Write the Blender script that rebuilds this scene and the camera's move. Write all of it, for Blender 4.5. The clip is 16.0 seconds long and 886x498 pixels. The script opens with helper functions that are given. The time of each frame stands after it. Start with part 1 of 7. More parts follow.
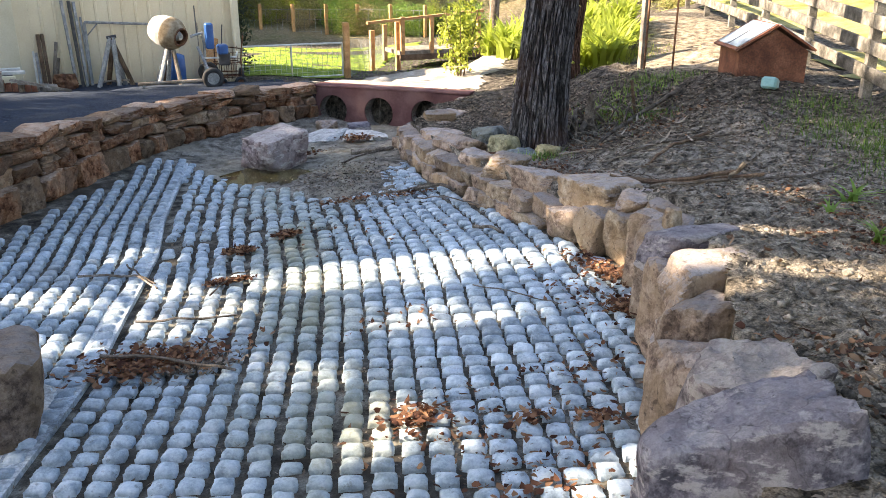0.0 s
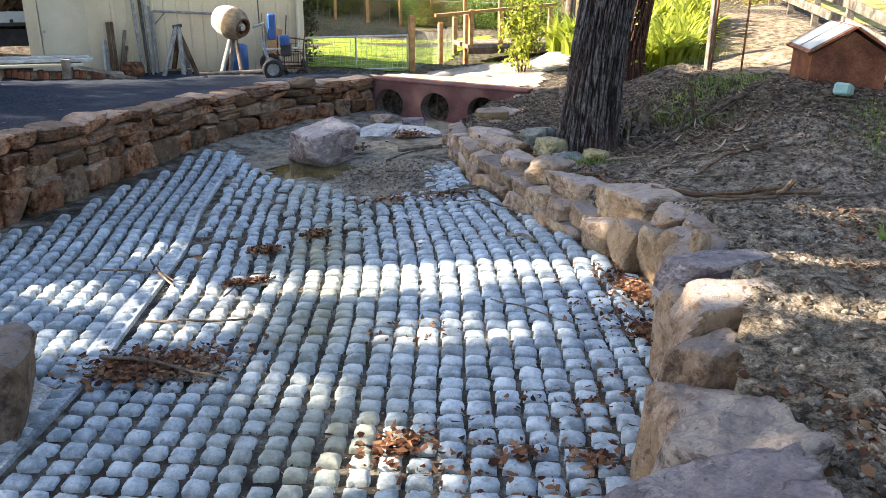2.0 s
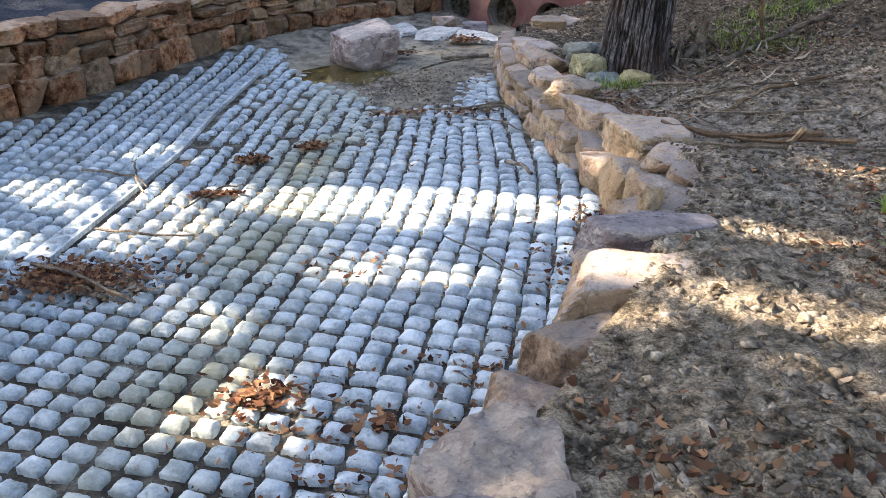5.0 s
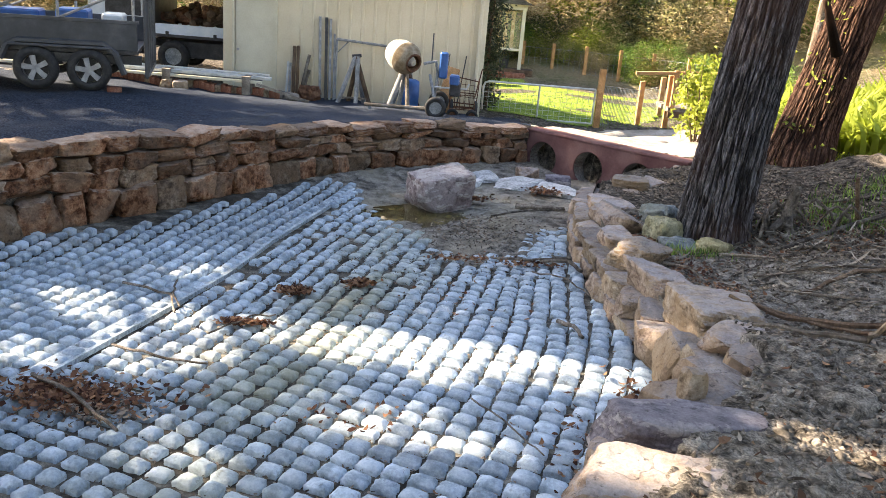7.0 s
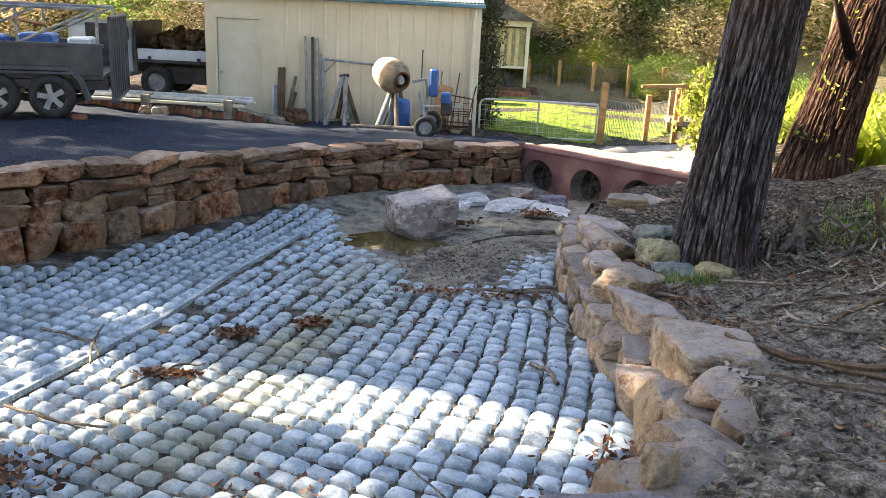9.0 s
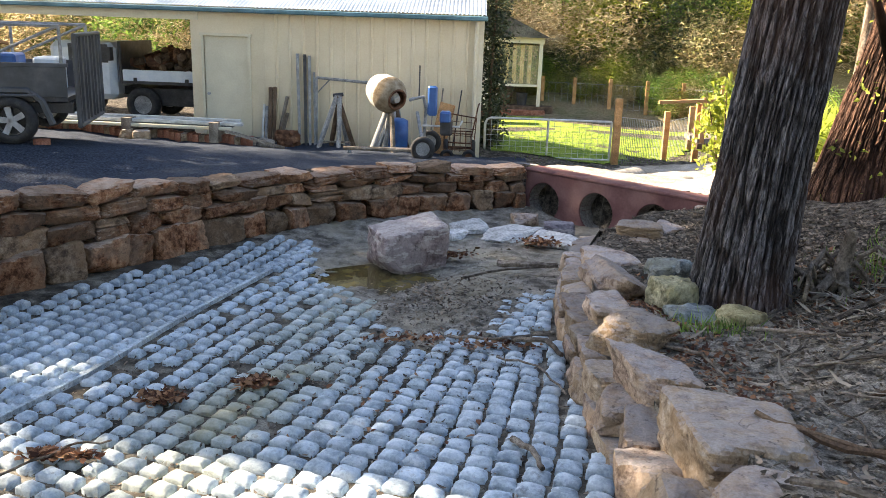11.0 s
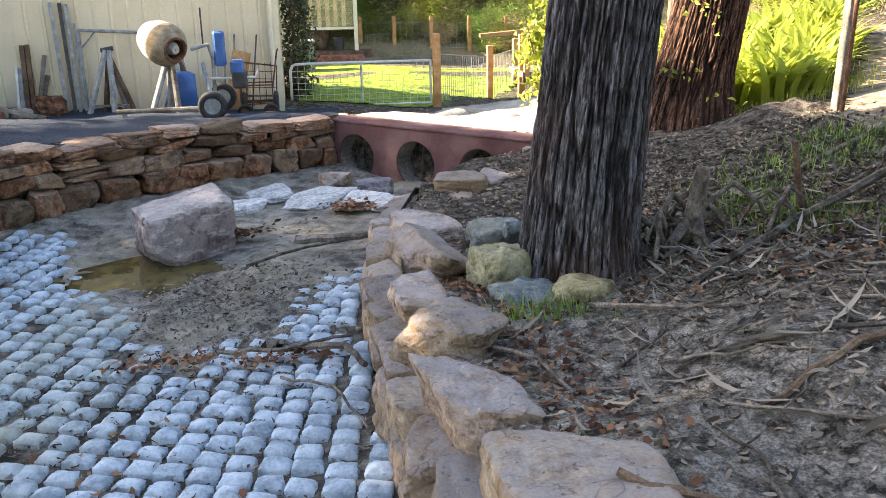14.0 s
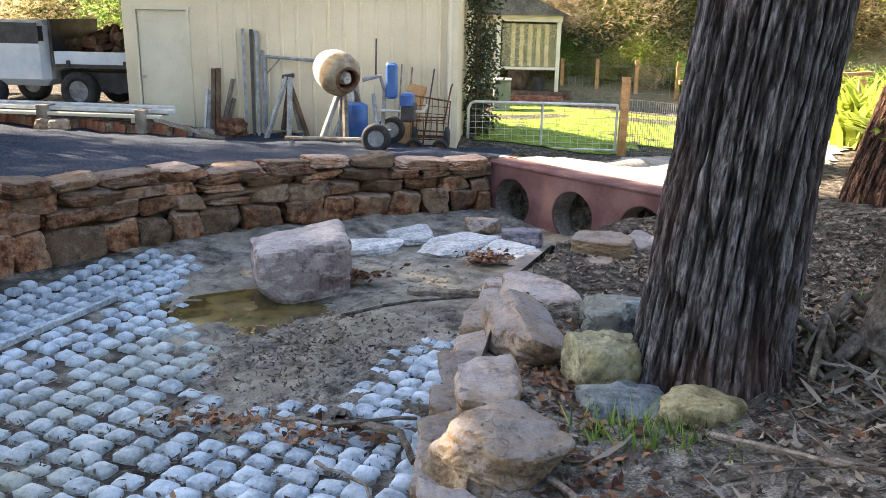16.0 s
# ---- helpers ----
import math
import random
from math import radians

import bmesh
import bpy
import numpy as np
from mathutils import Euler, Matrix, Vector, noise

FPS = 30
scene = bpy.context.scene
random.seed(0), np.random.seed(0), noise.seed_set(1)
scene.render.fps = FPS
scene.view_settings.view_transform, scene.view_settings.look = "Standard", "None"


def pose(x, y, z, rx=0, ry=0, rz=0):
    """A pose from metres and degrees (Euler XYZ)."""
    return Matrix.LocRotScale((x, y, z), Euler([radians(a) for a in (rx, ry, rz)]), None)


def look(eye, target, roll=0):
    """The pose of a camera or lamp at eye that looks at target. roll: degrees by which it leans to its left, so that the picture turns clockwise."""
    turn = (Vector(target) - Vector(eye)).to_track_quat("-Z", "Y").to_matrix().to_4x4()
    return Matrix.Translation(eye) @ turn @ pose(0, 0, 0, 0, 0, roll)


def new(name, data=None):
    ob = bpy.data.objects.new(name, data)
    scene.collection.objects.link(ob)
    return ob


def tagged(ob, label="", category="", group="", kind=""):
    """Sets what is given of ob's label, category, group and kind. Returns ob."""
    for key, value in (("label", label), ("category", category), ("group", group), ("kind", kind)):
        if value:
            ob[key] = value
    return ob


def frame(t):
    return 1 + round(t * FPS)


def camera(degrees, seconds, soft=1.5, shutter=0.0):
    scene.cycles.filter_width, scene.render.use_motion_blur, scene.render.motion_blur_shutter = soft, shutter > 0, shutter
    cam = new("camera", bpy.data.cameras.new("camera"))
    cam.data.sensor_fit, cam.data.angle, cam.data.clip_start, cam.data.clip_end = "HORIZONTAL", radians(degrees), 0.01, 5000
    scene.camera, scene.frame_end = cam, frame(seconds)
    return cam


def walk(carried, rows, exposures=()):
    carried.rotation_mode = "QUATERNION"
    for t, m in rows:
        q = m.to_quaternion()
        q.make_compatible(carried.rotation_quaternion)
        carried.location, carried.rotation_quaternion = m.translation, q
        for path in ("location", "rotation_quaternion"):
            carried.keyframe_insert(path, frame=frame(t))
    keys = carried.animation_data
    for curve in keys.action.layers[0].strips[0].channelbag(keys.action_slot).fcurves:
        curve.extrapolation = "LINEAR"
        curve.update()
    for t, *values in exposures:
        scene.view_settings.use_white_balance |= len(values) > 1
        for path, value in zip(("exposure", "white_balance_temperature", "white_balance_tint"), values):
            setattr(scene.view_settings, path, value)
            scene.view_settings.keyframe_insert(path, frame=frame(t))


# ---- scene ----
cam = camera(56.5, 16.0, soft=0.7)
PATH = [
    (0, (-1.466, 1.727, 2.916), (-0.685, 3.437, 2.234), 0.2),
    (0.5, (-1.215, 1.828, 2.94), (-0.433, 3.532, 2.244), 0.4),
    (1, (-1.007, 1.856, 2.97), (-0.227, 3.561, 2.273), 0.9),
    (1.5, (-0.975, 1.902, 2.978), (-0.308, 3.654, 2.28), 0.9),
    (2, (-0.863, 1.885, 2.954), (-0.26, 3.657, 2.251), 0.6),
    (2.5, (-0.646, 1.883, 2.931), (-0.041, 3.648, 2.214), 0.6),
    (3, (-0.288, 1.86, 2.923), (0.498, 3.491, 2.072), 0.3),
    (3.5, (-0.014, 1.815, 2.98), (0.773, 3.432, 2.105), 1.4),
    (4, (0.238, 1.916, 2.972), (0.891, 3.57, 2.056), 2.9),
    (4.5, (0.422, 2.041, 3.001), (0.823, 3.75, 2.042), 0.5),
    (7, (1.052, 2.618, 2.863), (1.12, 4.519, 2.245), 4.8),
    (7.5, (1.187, 2.788, 2.789), (1.226, 4.696, 2.188), 4.6),
    (8, (1.326, 3.012, 2.722), (1.359, 4.922, 2.129), 4.2),
    (8.5, (1.47, 3.252, 2.709), (1.498, 5.165, 2.126), 3.4),
    (11, (1.995, 4.707, 2.533), (1.948, 6.637, 2.011), 2.0),
    (11.5, (2.065, 4.993, 2.496), (2.019, 6.918, 1.955), 1.3),
    (12, (2.039, 5.353, 2.477), (2.153, 7.253, 1.864), -1.5),
    (12.5, (2.125, 5.578, 2.464), (2.34, 7.468, 1.846), -2.3),
    (13, (2.231, 5.788, 2.396), (2.511, 7.65, 1.721), -1.8),
    (13.5, (2.348, 6.086, 2.36), (2.675, 7.894, 1.57), -0.9),
    (14, (2.53, 6.265, 2.298), (2.844, 8.135, 1.662), -0.8),
    (14.5, (2.731, 6.48, 2.279), (2.881, 8.392, 1.711), -1.9),
    (15, (2.877, 6.68, 2.268), (3.001, 8.598, 1.714), -1.3),
    (15.5, (3.103, 6.875, 2.211), (3.108, 8.8, 1.668), 1.2),
    (16, (3.232, 7.159, 2.186), (3.065, 9.076, 1.642), 1.0),
]
walk(cam, [(t, look(eye, target, roll)) for t, eye, target, roll in PATH], exposures=[(0, 2.58, 7250, 14), (1, 2.5, 7200, 14), (2, 2.44, 7150, 14), (3, 2.66, 7300, 15), (4.5, 2.84, 7650, 16), (7, 2.62, 7500, 15), (8.5, 2.6, 7450, 15), (11, 2.5, 7400, 14), (13, 2.78, 7350, 14), (14.5, 2.86, 7350, 14), (16, 2.92, 7400, 15)])

# ---- world, sun, exposure ----
SUN_FROM = Vector((-0.93, 0.30, 0.62)).normalized()
world = bpy.data.worlds.new("sky")
scene.world = world
world.use_nodes = True
wn = world.node_tree
sky = wn.nodes.new("ShaderNodeTexSky")
sky.sky_type = "NISHITA"
sky.sun_disc = False
sky.sun_elevation = math.asin(SUN_FROM.z)
sky.sun_rotation = math.atan2(SUN_FROM.x, SUN_FROM.y)
wn.nodes["Background"].inputs[1].default_value = 0.10
wn.links.new(sky.outputs[0], wn.nodes["Background"].inputs[0])
sun = new("sun", bpy.data.lights.new("sun", "SUN"))
sun.data.energy, sun.data.angle, sun.data.color = 5.0, radians(0.55), (1.0, 0.89, 0.72)
sun.matrix_world = look(SUN_FROM * 60, (0, 0, 0))


# ---- materials ----
def mat(name, build, rough=0.85):
    m = bpy.data.materials.new(name)
    m.use_nodes = True
    nt = m.node_tree
    b = nt.nodes["Principled BSDF"]
    b.inputs["Roughness"].default_value = rough
    if rough > 0.75:
        b.inputs["Specular IOR Level"].default_value = 0.12
    build(nt, b)
    return m


def noise_tex(nt, scale, detail=4.0, rough=0.6, coord="Object", stretch=(1, 1, 1)):
    tc = nt.nodes.new("ShaderNodeTexCoord")
    mp = nt.nodes.new("ShaderNodeMapping")
    mp.inputs["Scale"].default_value = stretch
    n = nt.nodes.new("ShaderNodeTexNoise")
    n.inputs["Scale"].default_value = scale
    n.inputs["Detail"].default_value = detail
    n.inputs["Roughness"].default_value = rough
    if coord == "World":
        nt.links.new(nt.nodes.new("ShaderNodeNewGeometry").outputs["Position"], mp.inputs[0])
    else:
        nt.links.new(tc.outputs[coord], mp.inputs[0])
    nt.links.new(mp.outputs[0], n.inputs["Vector"])
    return n.outputs["Fac"]


def ramp(nt, fac, stops):
    r = nt.nodes.new("ShaderNodeValToRGB")
    el = r.color_ramp.elements
    while len(el) < len(stops):
        el.new(0.5)
    for e, (p, c) in zip(el, stops):
        e.position, e.color = p, (*c, 1)
    nt.links.new(fac, r.inputs[0])
    return r.outputs[0]


def mixc(nt, fac, a, b, mode="MIX"):
    m = nt.nodes.new("ShaderNodeMix")
    m.data_type, m.blend_type = "RGBA", mode
    for sock, v in ((m.inputs[0], fac), (m.inputs[6], a), (m.inputs[7], b)):
        if isinstance(v, (int, float)):
            sock.default_value = v
        elif isinstance(v, tuple):
            sock.default_value = (*v, 1)
        else:
            nt.links.new(v, sock)
    return m.outputs[2]


def bump(nt, b, height, strength=0.5, dist=0.02):
    n = nt.nodes.new("ShaderNodeBump")
    n.inputs["Strength"].default_value = strength
    n.inputs["Distance"].default_value = dist
    nt.links.new(height, n.inputs["Height"])
    nt.links.new(n.outputs[0], b.inputs["Normal"])


def per_object(nt):
    return nt.nodes.new("ShaderNodeObjectInfo").outputs["Random"]


def per_island(nt):
    return nt.nodes.new("ShaderNodeNewGeometry").outputs["Random Per Island"]


def mapr(nt, fac, a, b, lo=0.0, hi=1.0):
    m = nt.nodes.new("ShaderNodeMapRange")
    m.inputs[1].default_value, m.inputs[2].default_value = lo, hi
    m.inputs[3].default_value, m.inputs[4].default_value = a, b
    nt.links.new(fac, m.inputs[0])
    return m.outputs[0]


def varied(name, lo, mid, hi, scale=6.0, fine=60.0, bumpy=0.4, dist=0.01, rough=0.85, spread=0.0, island=False, tint=None, big=None, coord="Object"):
    """Colour that varies at a coarse and a fine scale, with a bump; spread: light and dark from piece to piece."""
    def build(nt, b):
        a = noise_tex(nt, scale, 5, 0.6, coord)
        f = noise_tex(nt, fine, 3, 0.7, coord)
        c = ramp(nt, a, [(0.36, lo), (0.5, mid), (0.64, hi)])
        c = mixc(nt, 0.5 if bumpy > 0.16 else 0.1, c, ramp(nt, f, [(0.38, (0.2,) * 3), (0.62, (0.82,) * 3)]), "OVERLAY")
        if tint or spread:
            r = per_island(nt) if island else per_object(nt)
            if tint:
                c = mixc(nt, mapr(nt, r, 0.0, 0.9), c, mixc(nt, 0.6, c, tint, "MIX"))
            if spread:
                hsv = nt.nodes.new("ShaderNodeHueSaturation")
                nt.links.new(mapr(nt, r, 1 - spread, 1 + spread), hsv.inputs["Value"])
                nt.links.new(c, hsv.inputs["Color"])
                c = hsv.outputs[0]
        if big:
            c = mixc(nt, mapr(nt, noise_tex(nt, big[0], 3, 0.5, coord), 0, big[2], 0.45, 0.65), c, big[1])
        nt.links.new(c, b.inputs["Base Color"])
        h = nt.nodes.new("ShaderNodeMath")
        h.operation = "MULTIPLY_ADD"
        h.inputs[1].default_value = 0.35
        nt.links.new(f, h.inputs[0])
        nt.links.new(a, h.inputs[2])
        bump(nt, b, h.outputs[0], bumpy, dist)
    return mat(name, build, rough)


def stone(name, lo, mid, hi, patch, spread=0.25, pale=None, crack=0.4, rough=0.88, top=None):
    """Weathered rock: mottled colour, patches of a second colour, dark cracks and pits, and deep fine relief; top:
    colour mixed into upward faces.
    """
    def build(nt, b):
        big = noise_tex(nt, 2.6, 4, 0.6, "World")
        med = noise_tex(nt, 8, 9, 0.75, "World")
        fine = noise_tex(nt, 60, 5, 0.75, "World")
        c = ramp(nt, med, [(0.40, lo), (0.5, mid), (0.60, hi)])
        c = mixc(nt, mapr(nt, big, 0.0, 0.85, 0.46, 0.56), c, mixc(nt, 0.75, c, patch))
        if pale:
            veins = noise_tex(nt, 4.5, 6, 0.7, "World", (1, 1, 2.5))
            c = mixc(nt, mapr(nt, veins, 0.0, 0.8, 0.52, 0.58), c, pale)
        # Upward faces mix towards top, more the flatter they lie, broken by noise.
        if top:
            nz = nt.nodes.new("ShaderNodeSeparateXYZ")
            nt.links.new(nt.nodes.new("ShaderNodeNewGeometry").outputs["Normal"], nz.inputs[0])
            overlay = nt.nodes.new("ShaderNodeMath")
            overlay.operation = "MULTIPLY"
            nt.links.new(mapr(nt, nz.outputs[2], 0.0, 0.9, 0.45, 0.8), overlay.inputs[0])
            nt.links.new(mapr(nt, noise_tex(nt, 6.0, 7, 0.75, "World"), 0.25, 0.9, 0.40, 0.56), overlay.inputs[1])
            c = mixc(nt, overlay.outputs[0], c, top)
        c = mixc(nt, 0.16, c, ramp(nt, fine, [(0.40, (0.14,) * 3), (0.60, (0.86,) * 3)]), "OVERLAY")
        spots = noise_tex(nt, 22, 3, 0.6, "World")
        c = mixc(nt, mapr(nt, spots, 0.55, 0.0, 0.30, 0.38), c, (0.025, 0.022, 0.02))
        vo = nt.nodes.new("ShaderNodeTexVoronoi")
        vo.feature = "DISTANCE_TO_EDGE"
        vo.inputs["Scale"].default_value = 3.2
        pos = nt.nodes.new("ShaderNodeNewGeometry").outputs["Position"]
        warp = nt.nodes.new("ShaderNodeVectorMath")
        warp.operation = "MULTIPLY_ADD"
        warp.inputs[1].default_value = (0.35, 0.35, 0.35)
        wn_ = nt.nodes.new("ShaderNodeTexNoise")
        wn_.inputs["Scale"].default_value = 5.0
        nt.links.new(pos, wn_.inputs["Vector"])
        nt.links.new(wn_.outputs["Color"], warp.inputs[0])
        nt.links.new(pos, warp.inputs[2])
        nt.links.new(warp.outputs[0], vo.inputs["Vector"])
        line = mapr(nt, vo.outputs["Distance"], 1.0, 0.0, 0.0, 0.02)
        part_ = nt.nodes.new("ShaderNodeMath")
        part_.operation = "MULTIPLY"
        nt.links.new(line, part_.inputs[0])
        nt.links.new(mapr(nt, big, 0.0, crack, 0.42, 0.6), part_.inputs[1])
        c = mixc(nt, part_.outputs[0], c, (0.03, 0.025, 0.022))
        hsv = nt.nodes.new("ShaderNodeHueSaturation")
        nt.links.new(mapr(nt, per_object(nt), 1 - spread, 1 + spread), hsv.inputs["Value"])
        nt.links.new(c, hsv.inputs["Color"])
        nt.links.new(hsv.outputs[0], b.inputs["Base Color"])
        h = nt.nodes.new("ShaderNodeMath")
        h.operation = "MULTIPLY_ADD"
        h.inputs[1].default_value = 0.3
        nt.links.new(fine, h.inputs[0])
        nt.links.new(med, h.inputs[2])
        g = nt.nodes.new("ShaderNodeMath")
        g.operation = "MULTIPLY_ADD"
        g.inputs[1].default_value = -0.35
        nt.links.new(part_.outputs[0], g.inputs[0])
        nt.links.new(h.outputs[0], g.inputs[2])
        bump(nt, b, g.outputs[0], 1.0, 0.036)
    return mat(name, build, rough)


def soil_build(nt, b):
    """Ochre clay spilled at the near end of the bank, grey-brown leaf mould further on."""
    geo = nt.nodes.new("ShaderNodeNewGeometry").outputs["Position"]
    sep = nt.nodes.new("ShaderNodeSeparateXYZ")
    nt.links.new(geo, sep.inputs[0])
    big = noise_tex(nt, 1.1, 5, 0.65, "World")
    med = noise_tex(nt, 9, 7, 0.7, "World")
    fine = noise_tex(nt, 80, 4, 0.75, "World")
    grey = ramp(nt, med, [(0.38, (0.04, 0.036, 0.031)), (0.5, (0.205, 0.187, 0.163)), (0.62, (0.375, 0.345, 0.305))])
    clay = ramp(nt, med, [(0.38, (0.05, 0.043, 0.034)), (0.5, (0.225, 0.19, 0.148)), (0.62, (0.38, 0.33, 0.262))])
    mulch = ramp(nt, med, [(0.38, (0.014, 0.011, 0.009)), (0.5, (0.06, 0.049, 0.039)), (0.62, (0.15, 0.128, 0.105))])
    edge = nt.nodes.new("ShaderNodeMath")
    edge.operation = "MULTIPLY_ADD"
    edge.inputs[1].default_value = 5.0
    nt.links.new(big, edge.inputs[0])
    nt.links.new(sep.outputs[1], edge.inputs[2])
    up = nt.nodes.new("ShaderNodeMath")
    up.operation = "MULTIPLY_ADD"
    up.inputs[1].default_value = 0.9
    nt.links.new(sep.outputs[0], up.inputs[0])
    nt.links.new(edge.outputs[0], up.inputs[2])
    grey = mixc(nt, mapr(nt, up.outputs[0], 0.0, 0.8, 16.6, 18.6), grey, mulch)
    c = mixc(nt, mapr(nt, edge.outputs[0], 1.0, 0.0, 7.6, 9.4), grey, clay)
    c = mixc(nt, mapr(nt, sep.outputs[1], 0.0, 0.9, 31.0, 36.0), c, mixc(nt, mapr(nt, big, 0, 1, 0.4, 0.6), (0.40, 0.31, 0.17), (0.2, 0.2, 0.07)))
    c = mixc(nt, 0.65, c, ramp(nt, fine, [(0.40, (0.14,) * 3), (0.60, (0.86,) * 3)]), "OVERLAY")
    nt.links.new(c, b.inputs["Base Color"])
    h = nt.nodes.new("ShaderNodeMath")
    h.operation = "MULTIPLY_ADD"
    h.inputs[1].default_value = 0.3
    nt.links.new(fine, h.inputs[0])
    nt.links.new(med, h.inputs[2])
    bump(nt, b, h.outputs[0], 1.0, 0.07)


M_SOIL = mat("soil", soil_build, 0.95)
M_GRAVEL = varied("blue_gravel", (0.009, 0.013, 0.022), (0.026, 0.036, 0.056), (0.066, 0.082, 0.112), 38, 140, 1.0, 0.02, big=(0.7, (0.038, 0.048, 0.066), 0.5))
M_LAWN = varied("lawn_soil", (0.08, 0.125, 0.02), (0.17, 0.235, 0.035), (0.28, 0.34, 0.06), 4, 80, 0.6, 0.02)
M_SILT = varied("silt", (0.075, 0.068, 0.058), (0.185, 0.17, 0.148), (0.30, 0.28, 0.245), 6.0, 70, 1.0, 0.035, big=(1.1, (0.38, 0.34, 0.255), 0.5), coord="World")
M_DEBRIS = varied("silty_mat", (0.02, 0.018, 0.015), (0.088, 0.081, 0.069), (0.23, 0.22, 0.19), 5.0, 60, 0.9, 0.02, big=(0.9, (0.05, 0.043, 0.035), 0.7), coord="World")
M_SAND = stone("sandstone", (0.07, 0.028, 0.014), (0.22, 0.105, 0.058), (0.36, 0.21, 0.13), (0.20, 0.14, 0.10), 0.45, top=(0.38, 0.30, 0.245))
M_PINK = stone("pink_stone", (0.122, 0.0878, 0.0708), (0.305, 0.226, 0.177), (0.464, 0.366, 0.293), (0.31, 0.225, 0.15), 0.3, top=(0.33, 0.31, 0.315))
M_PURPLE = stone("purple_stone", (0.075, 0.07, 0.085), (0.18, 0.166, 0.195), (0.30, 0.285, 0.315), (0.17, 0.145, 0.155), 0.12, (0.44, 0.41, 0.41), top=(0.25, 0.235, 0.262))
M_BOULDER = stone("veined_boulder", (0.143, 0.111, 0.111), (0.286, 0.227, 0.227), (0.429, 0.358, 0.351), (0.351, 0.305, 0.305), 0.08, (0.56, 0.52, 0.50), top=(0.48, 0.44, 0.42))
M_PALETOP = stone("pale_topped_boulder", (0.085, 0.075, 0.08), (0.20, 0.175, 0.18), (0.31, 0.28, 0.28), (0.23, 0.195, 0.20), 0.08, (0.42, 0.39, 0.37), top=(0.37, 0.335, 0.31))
M_GREENROCK = stone("greenish_rock", (0.14, 0.135, 0.09), (0.30, 0.285, 0.19), (0.44, 0.415, 0.28), (0.34, 0.31, 0.17), 0.15)
M_BLUEROCK = stone("blue_grey_rock", (0.10, 0.12, 0.13), (0.20, 0.235, 0.255), (0.34, 0.375, 0.38), (0.28, 0.28, 0.22), 0.15)
M_OCHRE = stone("yellowish_rock", (0.18, 0.155, 0.085), (0.36, 0.31, 0.17), (0.50, 0.45, 0.28), (0.30, 0.27, 0.17), 0.12)
M_RED = varied("red_concrete", (0.095, 0.047, 0.05), (0.125, 0.064, 0.066), (0.18, 0.105, 0.10), 1.6, 30, 0.15, 0.008, 0.85)
M_CONC = varied("pale_concrete", (0.19, 0.17, 0.145), (0.28, 0.255, 0.22), (0.36, 0.335, 0.30), 2.5, 40, 0.4, 0.01)
M_CREAM = varied("cream_steel", (0.66, 0.57, 0.405), (0.70, 0.61, 0.44), (0.74, 0.65, 0.48), 1.2, 30, 0.05, 0.002, 0.45)


# ---- mesh helpers ----
def obj(name, bm, material, parent=None, label="", smooth=False):
    me = bpy.data.meshes.new(name)
    bm.to_mesh(me)
    bm.free()
    for p in me.polygons:
        p.use_smooth = smooth
    me.materials.append(material)
    ob = new(name, me)
    if parent is not None:
        ob.parent = parent
    if label:
        tagged(ob, label)
    return ob


def part(name, bm, material, parent, label="", smooth=False):
    return obj(name, bm, material, parent, label, smooth)


def from_arrays(name, verts, faces, material, parent=None, smooth=False):
    me = bpy.data.meshes.new(name)
    me.from_pydata([tuple(v) for v in verts], [], [tuple(f) for f in faces])
    me.materials.append(material)
    if smooth:
        me.polygons.foreach_set("use_smooth", [True] * len(me.polygons))
    me.update()
    ob = new(name, me)
    if parent is not None:
        ob.parent = parent
    return ob


def thing(name, m, label, category, group="", kind=""):
    e = new(name)
    e.empty_display_size = 0.1
    e.matrix_world = m
    return tagged(e, label, category, group, kind)


def add_box(bm, cx, cy, cz, sx, sy, sz, m=None, bev=0.0):
    mm = Matrix.Translation((cx, cy, cz)) @ (m or Matrix.Identity(4)) @ Matrix.Diagonal((sx, sy, sz, 1))
    r = bmesh.ops.create_cube(bm, size=1, matrix=mm)
    if bev:
        es = {e for v in r["verts"] for e in v.link_edges}
        bmesh.ops.bevel(bm, geom=list(es), offset=bev, segments=1, affect="EDGES")
    return bm


def box(cx, cy, cz, sx, sy, sz, m=None, bev=0.0):
    return add_box(bmesh.new(), cx, cy, cz, sx, sy, sz, m, bev)


def add_tube(bm, pts, radii, seg=8, cap=True, flat=1.0):
    """A tube along points; radii: one number, or one for each point."""
    pts = [Vector(p) for p in pts]
    if isinstance(radii, (int, float)):
        radii = [radii] * len(pts)
    rings, side = [], None
    for i, p in enumerate(pts):
        d = (pts[min(i + 1, len(pts) - 1)] - pts[max(i - 1, 0)]).normalized()
        if side is None:
            side = d.orthogonal().normalized()
        side = (side - d * side.dot(d)).normalized()
        up = d.cross(side)
        rings.append([bm.verts.new(p + radii[i] * (math.cos(a) * side + flat * math.sin(a) * up)) for a in (2 * math.pi * k / seg for k in range(seg))])
    for r0, r1 in zip(rings, rings[1:]):
        for k in range(seg):
            bm.faces.new((r0[k], r0[(k + 1) % seg], r1[(k + 1) % seg], r1[k]))
    if cap:
        bm.faces.new(rings[0][::-1])
        bm.faces.new(rings[-1])
    return bm


def tube(pts, radii, seg=8, cap=True, flat=1.0):
    return add_tube(bmesh.new(), pts, radii, seg, cap, flat)


ICO = {}


